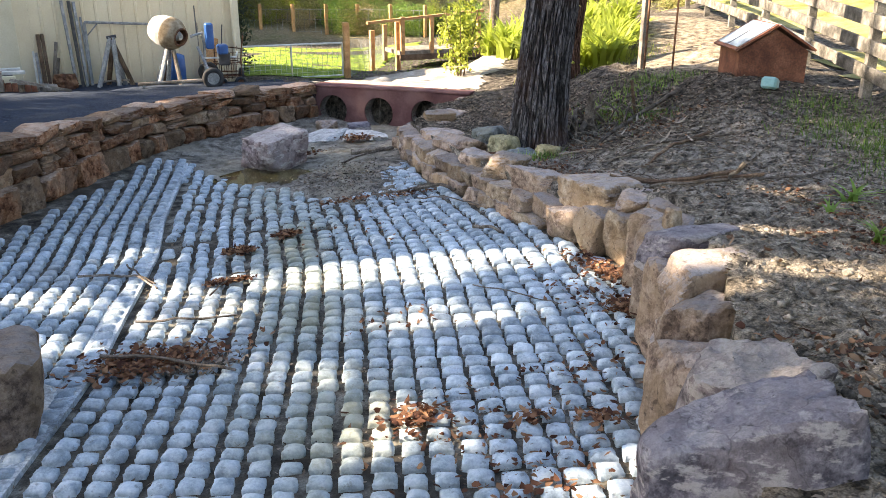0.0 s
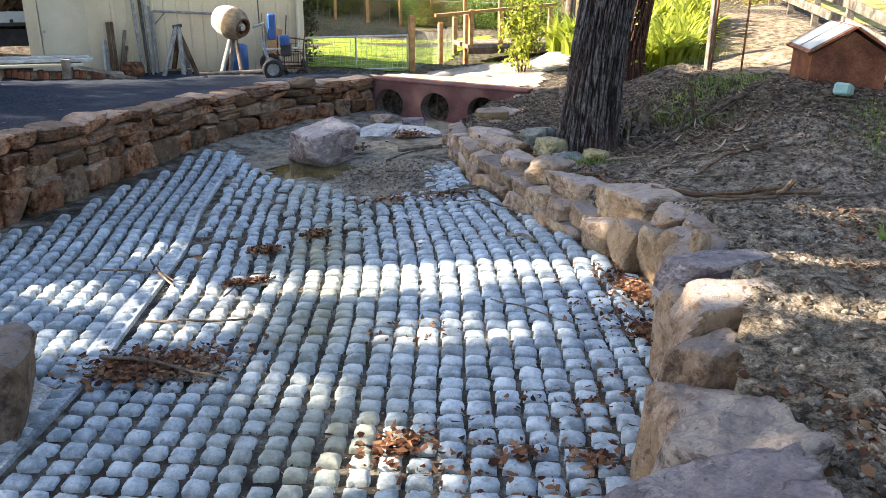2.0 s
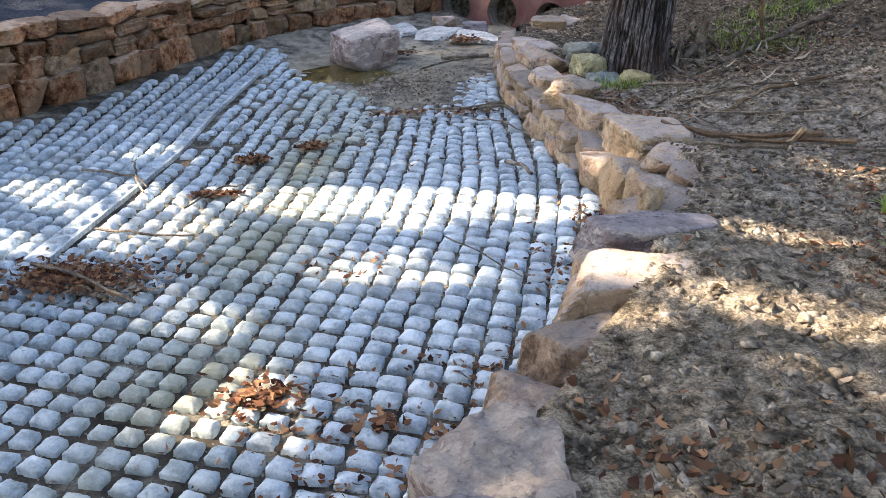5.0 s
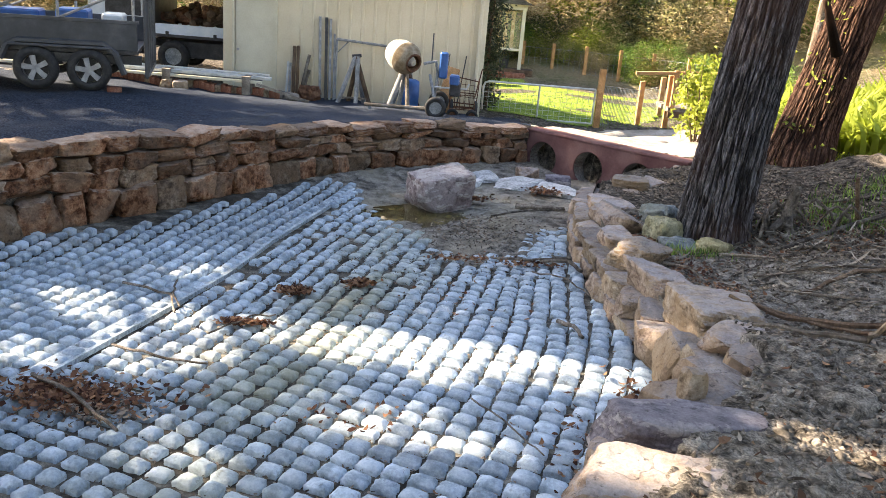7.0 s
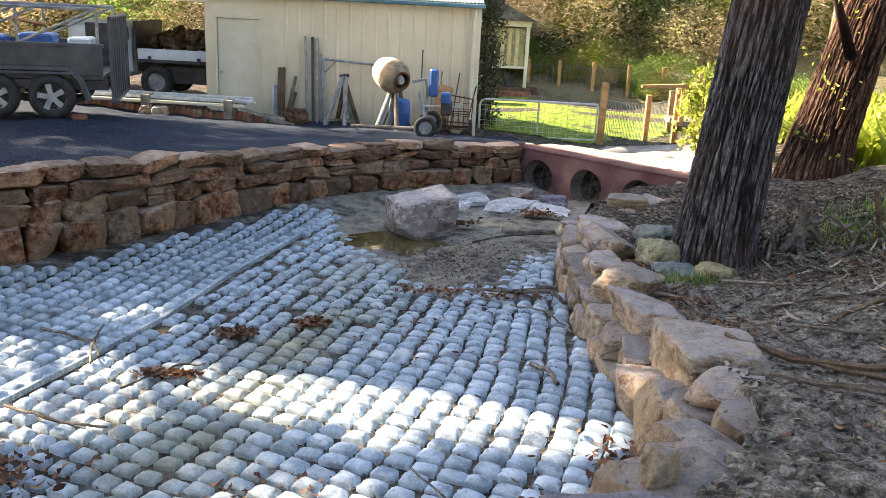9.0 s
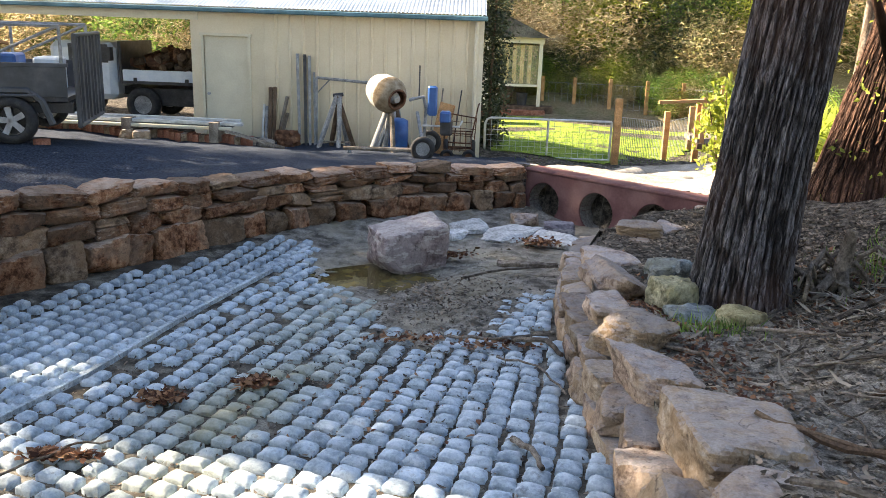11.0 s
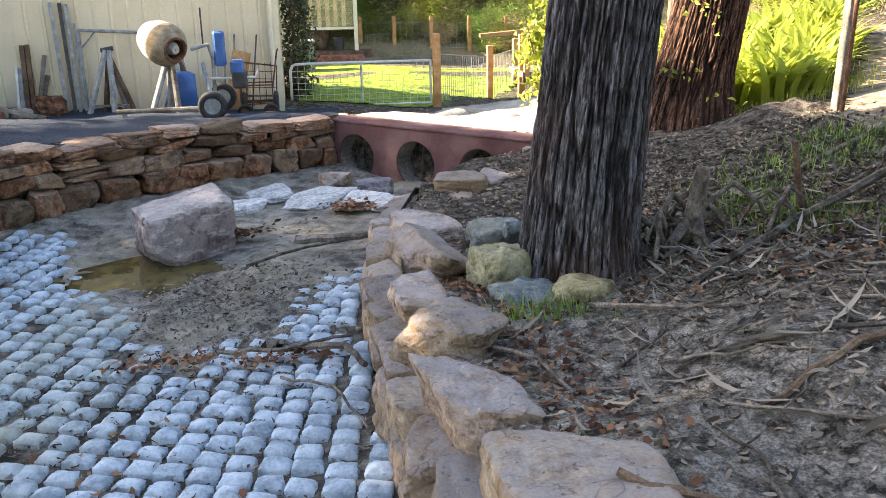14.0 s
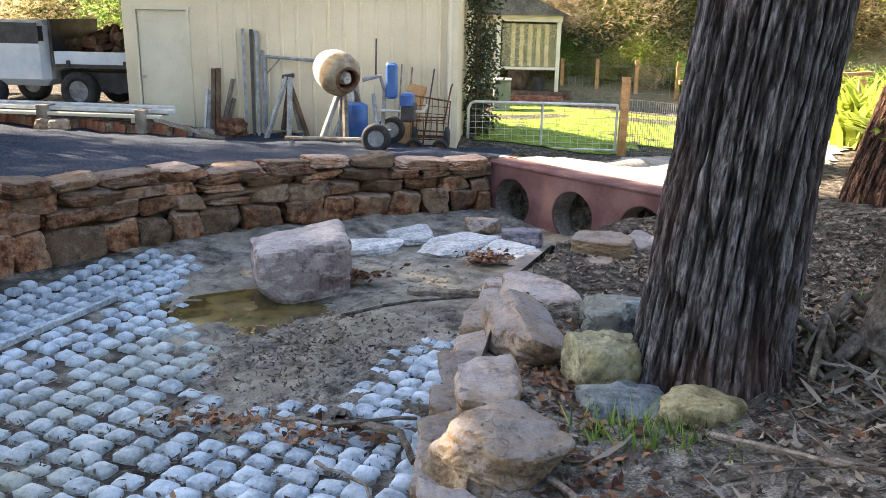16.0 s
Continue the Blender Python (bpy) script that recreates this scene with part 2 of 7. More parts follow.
def ico(level):
    if level not in ICO:
        bm = bmesh.new()
        bmesh.ops.create_icosphere(bm, subdivisions=level, radius=1)
        ICO[level] = (np.array([v.co[:] for v in bm.verts]), [tuple(v.index for v in f.verts) for f in bm.faces])
        bm.free()
    return ICO[level]


def rock_shape(size, seed, level=3, cuts=7, soft=0.05, rough=0.03, flat_top=0.0):
    """A faceted boulder: a box cut by planes, its edges worn round, with fine relief. Returns verts and faces round the origin."""
    rng = np.random.default_rng(seed)
    dirs, faces = ico(level)
    half = np.array(size) / 2
    planes = [(np.eye(3)[a] * s + rng.normal(0, 0.10, 3), 1.0) for a in range(3) for s in (1, -1)]
    for _ in range(cuts):
        n = rng.normal(0, 1, 3)
        n /= np.linalg.norm(n)
        if flat_top and n[2] > 0.3:
            n[2] *= 0.3
        planes.append((n, rng.uniform(0.86, 1.15)))
    k = 1 / max(soft, 0.01)
    acc = np.zeros(len(dirs))
    for n, d in planes:
        q = np.maximum(dirs @ (n / np.linalg.norm(n)), 0) / d
        acc += q ** k
    r = 1 / acc ** (1 / k)
    v = dirs * r[:, None]
    out = np.empty_like(v)
    off = Vector(rng.uniform(-50, 50, 3))
    for i, p in enumerate(v):
        w = Vector(p)
        a = noise.fractal(w * 1.6 + off, 1.0, 2.0, 4) * rough * 2.2 + noise.fractal(w * 5 + off, 0.8, 2.0, 3) * rough * 0.8
        out[i] = p * (1 + a)
    return out * half, faces


def rock(name, place, size, turn, seed, material, label="", level=4, cuts=7, soft=0.06, rough=0.03, tip=(0, 0), category="rock", flat_top=0.6, parent=None):
    v, f = rock_shape(size, seed, level, cuts, soft, rough, flat_top)
    ob = from_arrays(name, v, f, material, parent, smooth=False)
    ob.matrix_basis = pose(*place, tip[0], tip[1], turn)
    if parent is None:
        tagged(ob, label, category)
    return ob


def smoothstep(a, b, x):
    t = np.clip((x - a) / (b - a), 0, 1)
    return t * t * (3 - 2 * t)


def vnoise(x, y, s, seed=0.0):
    """Fractal noise on flat arrays."""
    return np.array([noise.fractal(Vector((a * s + seed, b * s - seed, seed)), 0.9, 2.0, 4) for a, b in zip(np.ravel(x), np.ravel(y))]).reshape(np.shape(x))


# ---- lie of the land ----
# foot of the two stone walls, from the near end to the culvert
LEFT_FOOT = [(-5.6, 5.0), (-4.7, 8.0), (-3.7, 10.2), (-2.95, 11.4), (-2.3, 12.3), (-1.75, 13.1), (-1.25, 13.95), (-0.5, 15.0), (0.0, 15.6), (0.75, 16.15), (1.65, 16.8), (2.95, 17.25)]
RIGHT_FOOT = [(-1.8, 2.2), (0.3, 3.7), (0.96, 4.45), (1.25, 4.85), (1.58, 5.23), (1.91, 5.75), (2.4, 6.45), (2.85, 7.15), (2.9, 7.6), (2.92, 8.6), (2.86, 9.8), (2.84, 11.0), (2.92, 12.0), (3.05, 13.0), (3.35, 14.15), (3.95, 14.75), (5.05, 15.45)]


def floor_height(x, y):
    p = 0.549 + 0.041 * x - 0.064 * y
    p = np.log(np.exp(np.clip((p + 0.22) * 9, -40, 40)) + 1) / 9 - 0.22
    return p


BANK = [(2.45, 6.2, 1.0), (2.5, 5.6, 1.12), (1.35, 4.0, 1.16), (1.05, 3.55, 1.14), (1.6, 4.5, 1.12), (1.9, 3.9, 1.28), (3.8, 7.05, 0.95), (6.2, 9.7, 1.08), (7.3, 10.9, 1.27), (5.6, 11.0, 0.73),
        (4.3, 10.9, 0.42), (4.9, 11.1, 0.56), (3.95, 8.4, 0.64), (3.6, 10.3, 0.4), (3.75, 11.2, 0.34), (3.9, 12.2, 0.38), (4.7, 9.0, 0.84), (6.0, 8.7, 1.0), (7.2, 12.4, 1.12), (3.5, 9.4, 0.5), (3.95, 13.6, 0.34), (5.0, 15.3, 0.40), (3.0, 1.0, 1.5), (-2, 1, 1.5),
        (9.0, 8.0, 1.5), (9.5, 13.0, 1.32), (6.0, 16.0, 0.62), (12, 18, 1.4)]
DRIVE = [(-3.1, 12.1, 0.7), (-2.3, 12.8, 0.66), (-1.4, 14.4, 0.58), (-0.2, 15.6, 0.52), (1.7, 17.1, 0.5), (3.0, 17.5, 0.44), (2.3, 20.8, 0.06), (-1.0, 20.8, 0.19), (-2.6, 20.8, 0.3), (-4.0, 15.6, 0.72),
         (-8, 17, 0.75), (-8, 22, 0.5), (-7, 9, 1.1), (1.15, 18.7, 0.33), (5.0, 21.9, -0.14), (6.7, 24.6, -0.48), (4.3, 17.2, 0.42), (5.2, 19.5, 0.1), (6.5, 19, 0.2), (4.0, 20.5, 0.0), (2, 30, -0.5), (8, 30, -0.5)]


def blend_heights(x, y, pts, power=2.6):
    num, den = np.zeros_like(x), np.zeros_like(x)
    for a, b, c in pts:
        w = ((x - a) ** 2 + (y - b) ** 2 + 0.15) ** (-power / 2)
        num, den = num + w * c, den + w
    return num / den


def side_of(x, y, line):
    """Distance to a polyline, positive to its right hand side."""
    best, sign = np.full(np.shape(x), 1e9), np.ones(np.shape(x))
    for (ax, ay), (bx, by) in zip(line, line[1:]):
        dx, dy = bx - ax, by - ay
        t = np.clip(((x - ax) * dx + (y - ay) * dy) / (dx * dx + dy * dy), 0, 1)
        px, py = x - ax - t * dx, y - ay - t * dy
        d = np.hypot(px, py)
        s = np.sign(px * dy - py * dx)
        near = d < best
        best, sign = np.where(near, d, best), np.where(near, np.where(s == 0, 1, s), sign)
    return best * sign


HEAD_A, HEAD_DIR = Vector((2.93, 17.31, 0)), Vector((0.733, -0.68, 0)).normalized()


def land(x, y):
    """Height of the ground, and where the channel lies (1 inside)."""
    x, y = np.asarray(x, float), np.asarray(y, float)
    left, right = side_of(x, y, LEFT_FOOT), side_of(x, y, RIGHT_FOOT)
    head = (x - HEAD_A.x) * HEAD_DIR.y - (y - HEAD_A.y) * HEAD_DIR.x
    bank, drive = blend_heights(x, y, BANK), blend_heights(x, y, DRIVE)
    w = smoothstep(-0.5, 1.0, (y - 15.5) - 1.2 * (x - 4.5))
    out = np.where((right > 0.25) & (y < 15.3), bank, np.where(left < -0.25, drive, np.where(y > 15, drive * w + bank * (1 - w), bank)))
    far = np.maximum(0, y - 34 + 0.10 * x)
    out = out + 0.36 * far ** 1.05 + 0.5 * np.maximum(0, x - 13) * 0.35
    inside = (left > -0.3) & (right < 0.3) & (head > -0.3)
    depth = np.minimum(np.minimum(left, -right), head)
    return out, inside, depth


def grid_axis(lo, a, b, hi, fine, steps):
    """Fine steps from a to b, growing ones out to lo and hi."""
    s = np.linspace(0, 1, steps + 1)[1:] ** 2.2
    return np.concatenate([(a - (a - lo) * s)[::-1], np.arange(a, b, fine), b + (hi - b) * s])


def sheet(name, xs, ys, height, material, keep=None, smooth=True):
    X, Y = np.meshgrid(xs, ys)
    Z = height(X, Y)
    nx = len(xs)
    idx = np.arange(X.size).reshape(X.shape)
    f = np.stack([idx[:-1, :-1], idx[:-1, 1:], idx[1:, 1:], idx[1:, :-1]], -1).reshape(-1, 4)
    v = np.stack([X, Y, Z], -1).reshape(-1, 3)
    if keep is not None:
        k = keep(X, Y).ravel()
        f = f[k[f].all(1)]
        used = np.unique(f)
        new_id = np.full(len(v), -1)
        new_id[used] = np.arange(len(used))
        v, f = v[used], new_id[f]
    return from_arrays(name, v.tolist(), f.tolist(), material, None, smooth)


def ground_height(X, Y):
    Z, inside, depth = land(X, Y)
    near = (X > -7) & (X < 11) & (Y > 1) & (Y < 26)
    rough = np.zeros_like(Z)
    rough[near] = vnoise(X[near], Y[near], 1.1, 3.1) * 0.05 + vnoise(X[near], Y[near], 5.0, 7.7) * 0.018
    cut = floor_height(X, Y) - 0.12
    return np.where(inside, cut, Z + rough)


ground = tagged(sheet("ground", grid_axis(-160, -6.5, 10, 160, 0.1, 26), grid_axis(-60, 0.5, 24, 260, 0.1, 30), ground_height, M_SOIL), "bare grey-brown earth bank rising to a bushy hillside", "ground", kind="structure")


def floor_relief(X, Y):
    left, right = side_of(X, Y, LEFT_FOOT), side_of(X, Y, RIGHT_FOOT)
    z = floor_height(X, Y) + 0.10 * smoothstep(0.9, 0.0, left) + 0.04 * smoothstep(0.5, 0, -right)
    mound = np.exp(-(((X - 2.2) / 0.7) ** 2 + ((Y - 13.0) / 1.0) ** 2))
    hollow = np.exp(-(((X - 1.3) / 0.75) ** 2 + ((Y - 13.5) / 0.6) ** 2))
    return z + 0.13 * mound - 0.10 * hollow


def channel_height(X, Y):
    return floor_relief(X, Y) - 0.035 + vnoise(X, Y, 2.2, 1.3) * 0.03 + vnoise(X, Y, 9.0, 5.3) * 0.018


def silted(X, Y):
    """Where silt covers the bed beyond the block mats."""
    far = np.interp(X, [-0.9, 0.05, 0.27, 0.65, 1.1, 1.35, 1.8, 2.2, 2.45, 2.75, 3.04], [14.9, 14.6, 13.75, 12.75, 12.05, 11.5, 11.05, 11.3, 11.9, 12.3, 12.5])
    return Y > far


def in_channel(X, Y):
    return (side_of(X, Y, LEFT_FOOT) > -0.15) & (side_of(X, Y, RIGHT_FOOT) < 0.15) & ((X - HEAD_A.x) * HEAD_DIR.y - (Y - HEAD_A.y) * HEAD_DIR.x > -0.05)


channel_floor = tagged(sheet("channel_floor", np.arange(-2.6, 5.2, 0.05), np.arange(10.5, 18.0, 0.05), channel_height, M_SILT, keep=lambda X, Y: in_channel(X, Y) & silted(X, Y + 0.12)), "grey silt and sand on the channel bed", "channel bed", kind="structure")
tagged(sheet("channel_bed", np.arange(-5.6, 4.2, 0.07), np.arange(1.5, 15.0, 0.07), lambda X, Y: floor_relief(X, Y) - 0.036 + vnoise(X, Y, 3.0, 1.3) * 0.008, M_DEBRIS, keep=lambda X, Y: in_channel(X, Y) & ~silted(X, Y - 0.1)), "grey silt-stained mat and leaf debris between the blocks", "channel bed", kind="structure")

driveway = tagged(sheet("driveway", np.arange(-14, 3.6, 0.12), np.arange(7, 21.2, 0.12), lambda X, Y: ground_height(X, Y) + 0.012, M_GRAVEL,
                        keep=lambda X, Y: (side_of(X, Y, LEFT_FOOT) < -0.3 - 0.1 * np.sin(X * 3) - 0.8 * smoothstep(13.2, 11.0, Y)) & (Y < 21) & (X < 3.2)), "dark blue-grey gravel driveway", "driveway", kind="structure")
path = tagged(sheet("path", np.arange(2.9, 8.5, 0.12), np.arange(14.8, 22.0, 0.12), lambda X, Y: ground_height(X, Y) + 0.015, M_CONC,
                    keep=lambda X, Y: ((X - HEAD_A.x) * HEAD_DIR.y - (Y - HEAD_A.y) * HEAD_DIR.x < -0.28) & ((X - HEAD_A.x) * HEAD_DIR.x + (Y - HEAD_A.y) * HEAD_DIR.y > -0.4) & ((X - HEAD_A.x) * HEAD_DIR.x + (Y - HEAD_A.y) * HEAD_DIR.y < 3.2 + 0.1 * np.sin(5 * Y)) & (Y < 21.7)),
              "pale sunlit gravelled path over the culvert", "path", kind="structure")
lawn = tagged(sheet("lawn", np.arange(0.5, 13, 0.2), np.arange(20.2, 33, 0.2), lambda X, Y: ground_height(X, Y) + 0.02, M_LAWN,
                    keep=lambda X, Y: (Y > 21.5 - 0.05 * (X - 2)) & (Y > 21.9 + 1.5 * (X - 5.1)) & (X > 2.3)), "bright green mown lawn", "lawn", kind="structure")

M_PADDOCK = varied("dry_paddock_grass", (0.13, 0.13, 0.04), (0.24, 0.22, 0.085), (0.37, 0.33, 0.15), 1.6, 50, 0.8, 0.03, coord="World")
paddock = tagged(sheet("paddock", np.arange(8.0, 40, 0.5), np.arange(6, 40, 0.5), lambda X, Y: ground_height(X, Y) + 0.02, M_PADDOCK, keep=lambda X, Y: (X - 7.0) * 13.5 - (Y - 7.1) * 7.65 > 2.0), "sunlit dry yellow-green paddock beyond the rail fence", "paddock", kind="structure")
bare = tagged(sheet("sunlit_earth", np.arange(7.0, 14.4, 0.12), np.arange(11.0, 20.5, 0.12), lambda X, Y: ground_height(X, Y) + 0.015, varied("dry_tan_earth", (0.07, 0.055, 0.042), (0.17, 0.14, 0.105), (0.30, 0.25, 0.19), 7.0, 60, 0.9, 0.03, coord="World"), keep=lambda X, Y: ((Y - 1.73) * 0.605 < (X + 1.47) * 0.785) & ((Y - 1.73) * 0.70 > (X + 1.47) * 0.735) & ((X - 7.0) * 13.5 - (Y - 7.1) * 7.65 < 2.0) & (Y > 12.2 + 0.3 * np.sin(5 * X))), "dry tan earth strewn with leaves beside the kennel", "earth", kind="structure")

# ---- stone walls ----
def along(line, s):
    for (ax, ay), (bx, by) in zip(line, line[1:]):
        n = math.hypot(bx - ax, by - ay)
        if s <= n or (bx, by) == line[-1]:
            k = s / n
            return ax + (bx - ax) * k, ay + (by - ay) * k, math.atan2(by - ay, bx - ax)
        s -= n


def length(line):
    return sum(math.hypot(b[0] - a[0], b[1] - a[1]) for a, b in zip(line, line[1:]))


def bed(x, y):
    return float(floor_relief(np.array(float(x)), np.array(float(y))))


def lie(x, y):
    """Height of the ground outside the channel."""
    return float(ground_height(np.array([float(x)]), np.array([float(y)]))[0])


def stone_wall(name, line, side, tops, materials, label, seed, cuts, wide, start=0.0, caps=True):
    """Courses of rough stones along a line; tops: heights of the wall's top against the distance along it."""
    rng = random.Random(seed)
    wall = thing(name, Matrix.Identity(4), label, "stone wall", kind="structure")
    total = length(line)
    zs, ss = [p[1] for p in tops], [p[0] * total for p in tops]
    rows = len(cuts) - 1
    for row in range(rows if caps else rows - 1):
        s = start + rng.uniform(0, 0.3)
        while s < total - 0.12:
            w = min(rng.uniform(*wide[row]), total - s)
            if w < 0.12:
                break
            x, y, a = along(line, s + w / 2)
            low = bed(x, y) - 0.08
            top = float(np.interp(s + w / 2, ss, zs)) + (rng.uniform(-0.035, 0.035) if row == rows - 1 else 0)
            z0, z1 = low + (top - low) * cuts[row], low + (top - low) * cuts[row + 1]
            z0 += rng.uniform(-0.02, 0.02)
            z1 += rng.uniform(-0.01, 0.03) if row < rows - 1 else 0
            cap = row == rows - 1
            deep = rng.uniform(0.28, 0.36) + (0.16 if cap else 0)
            back = deep / 2 - 0.03 + 0.09 * cuts[row] + rng.uniform(-0.035, 0.035) - (0.04 if cap else 0)
            nx, ny = -math.sin(a) * side, math.cos(a) * side
            h = z1 - z0
            split = (not cap) and row > 0 and rng.random() < 0.08 and h > 0.15
            for k in range(2 if split else 1):
                hh = h / 2 if split else h
                zz = (z0 + z1) / 2 + ((k - 0.5) * h / 2 if split else 0)
                v, f = rock_shape((w * 0.985, deep, hh * 0.97), rng.randrange(10**6), 4, 3, 0.055, 0.035, 0.6 if cap else 0.3)
                ob = from_arrays("stone", v, f, materials[rng.randrange(len(materials))], wall)
                ob.matrix_basis = pose(x + nx * back, y + ny * back, zz, rng.uniform(-5, 5), rng.uniform(-5, 5) if w > 0.3 else rng.uniform(-12, 12), math.degrees(a) + rng.uniform(-7, 7))
            s += w + rng.uniform(0.0, 0.02)
    v, f, n = [], [], 0
    for k in range(int(total / 0.15)):
        x, y, a = along(line, max(start - 0.2, 0) + k * 0.15) if start + k * 0.15 < total else along(line, total)
        nx, ny = -math.sin(a) * side * 0.24, math.cos(a) * side * 0.24
        v += [(x + nx, y + ny, bed(x, y) - 0.2), (x + nx, y + ny, float(np.interp(min(start + k * 0.15, total), ss, zs)) - 0.1)]
        if k:
            f.append((n - 2, n, n + 1, n - 1))
        n += 2
    from_arrays("backfill", v, f, M_SOIL, wall)
    return wall


M_SAND2 = stone("grey_sandstone", (0.08, 0.055, 0.04), (0.20, 0.142, 0.10), (0.33, 0.25, 0.185), (0.25, 0.16, 0.10), 0.35)
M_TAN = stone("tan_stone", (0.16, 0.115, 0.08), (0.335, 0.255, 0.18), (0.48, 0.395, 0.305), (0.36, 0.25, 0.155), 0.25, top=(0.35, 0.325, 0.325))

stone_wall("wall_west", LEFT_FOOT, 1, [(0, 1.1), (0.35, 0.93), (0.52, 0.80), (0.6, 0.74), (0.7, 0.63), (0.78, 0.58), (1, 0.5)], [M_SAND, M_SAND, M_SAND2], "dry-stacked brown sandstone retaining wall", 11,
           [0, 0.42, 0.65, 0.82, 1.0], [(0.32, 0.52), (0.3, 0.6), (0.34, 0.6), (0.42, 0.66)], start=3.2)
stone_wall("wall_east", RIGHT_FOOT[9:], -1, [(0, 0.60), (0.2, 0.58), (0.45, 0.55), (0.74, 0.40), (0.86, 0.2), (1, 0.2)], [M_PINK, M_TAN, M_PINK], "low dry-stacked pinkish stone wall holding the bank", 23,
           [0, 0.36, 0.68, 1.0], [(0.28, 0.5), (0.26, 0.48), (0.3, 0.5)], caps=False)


def capstone(place, size, turn, seed, material, label, tip=(0, 0), **more):
    return rock("capstone", place, size, turn, seed, material, label, tip=tip, category="stone", **more)


# top stones of the low wall, from the near end to the culvert
capstone((3.42, 8.42, 0.58), (0.66, 0.90, 0.34), 5, 91, M_TAN, "broad flat-topped tan slab capping the low wall", tip=(-3, 0), cuts=2, soft=0.07, rough=0.035, level=5)
capstone((3.21, 9.36, 0.47), (0.34, 0.52, 0.30), 8, 32, M_PINK, "squared pinkish-grey capstone on the low wall", cuts=4, soft=0.05, rough=0.04, level=5)
capstone((3.23, 10.15, 0.50), (0.46, 0.48, 0.26), 30, 33, M_TAN, "rounded pinkish capstone on the low wall", soft=0.13, cuts=5, rough=0.05, level=5)
capstone((3.16, 10.82, 0.39), (0.34, 0.5, 0.26), 10, 34, M_PINK, "weathered pinkish capstone on the low wall", rough=0.045)
capstone((3.32, 11.7, 0.42), (0.40, 0.84, 0.24), 12, 35, M_PINK, "wedge-shaped grey stone on the low wall", tip=(0, 18), cuts=4, rough=0.04)
capstone((3.40, 12.45, 0.35), (0.44, 0.58, 0.22), 20, 36, M_PINK, "flat pinkish capstone on the low wall", rough=0.045)
capstone((3.44, 13.0, 0.22), (0.42, 0.5, 0.26), 5, 37, M_TAN, "tan capstone low on the wall", rough=0.045)
capstone((3.84, 13.5, 0.26), (0.46, 0.34, 0.17), -15, 38, M_TAN, "flat tan stone in a small stack", rough=0.045)
capstone((3.98, 13.8, 0.40), (0.5, 0.36, 0.15), -20, 39, M_TAN, "flat tan stone on a small stack", rough=0.045)
capstone((3.86, 13.55, 0.09), (0.54, 0.42, 0.22), 10, 40, M_PINK, "pinkish stone at the foot of a stack", rough=0.045)
capstone((4.32, 13.95, 0.34), (0.42, 0.38, 0.19), 30, 41, M_PINK, "pale stone beside the culvert stack", rough=0.045)
capstone((4.66, 14.45, 0.32), (0.55, 0.42, 0.2), -30, 42, M_TAN, "flat stone leading to the culvert headwall", rough=0.045)
capstone((5.1, 14.9, 0.32), (0.52, 0.38, 0.22), -35, 43, M_PINK, "pale stone against the culvert headwall", rough=0.045)
capstone((3.92, 14.3, -0.02), (0.5, 0.5, 0.34), 10, 44, M_TAN, "stone at the foot of the culvert bank", rough=0.045)
capstone((4.45, 14.85, -0.06), (0.5, 0.5, 0.48), 10, 45, M_PINK, "stone beside the culvert", rough=0.045)
# upright stones at the near end
for k, (x, y, w, h, seed, m) in enumerate([(2.92, 8.42, 0.4, 0.36, 51, M_PINK), (2.94, 7.98, 0.36, 0.44, 52, M_TAN), (3.02, 7.58, 0.36, 0.50, 53, M_TAN)]):
    capstone((x + 0.1, y, bed(x, y) + h / 2 - 0.06), (0.4, w, h), -8 + 6 * k, seed, m, "tall upright tan stone set on end in the wall", cuts=4)
capstone((3.25, 7.70, 0.72), (0.50, 0.36, 0.17), 20, 54, M_PINK, "small rounded pinkish capstone", soft=0.12)
capstone((3.22, 7.18, 0.60), (0.5, 0.4, 0.5), 30, 55, M_PINK, "rough grey stone at the wall's end")
capstone((2.92, 6.85, 0.52), (0.5, 0.5, 0.7), 25, 56, M_PINK, "grey stone in the channel edge")

# ---- boulders ----
rock("boulder", (1.33, 14.12, -0.08), (0.84, 0.74, 0.72), 28, 5, M_BOULDER, "large pinkish-grey boulder standing in a puddle", tip=(8, -3), cuts=4, soft=0.04, level=5)
rock("boulder", (-2.27, 7.15, 0.19), (0.75, 1.0, 0.72), 8, 8, M_PINK, "pinkish-brown boulder bedded in white mortar on the mat", soft=0.1)
rock("boulder", (1.07, 4.13, 0.68), (0.45, 0.57, 1.15), 32, 9, M_PALETOP, "big angular pale-topped grey boulder at the channel edge", cuts=3, soft=0.03, tip=(12, -4), level=5)
rock("boulder", (0.66, 3.66, 0.755), (0.76, 0.58, 1.1), -16, 12, M_PURPLE, "big purple-grey boulder with pale veins", cuts=9, soft=0.035, tip=(-6, 4), level=5)
rock("boulder", (0.30, 3.35, 0.52), (0.6, 0.6, 1.0), 30, 15, M_PURPLE, "purple-grey boulder low in the channel edge")
rock("boulder", (1.42, 4.72, 0.58), (0.5, 0.55, 0.75), 40, 16, M_PINK, "grey-tan boulder low in the channel edge")
rock("boulder", (1.66, 5.02, 0.80), (0.56, 0.46, 0.5), -15, 17, M_PINK, "rough grey-brown boulder in the channel edge", soft=0.05, level=5)
rock("boulder", (1.74, 5.16, 0.42), (0.6, 0.5, 0.5), 35, 21, M_PINK, "grey boulder at the foot of the channel edge")
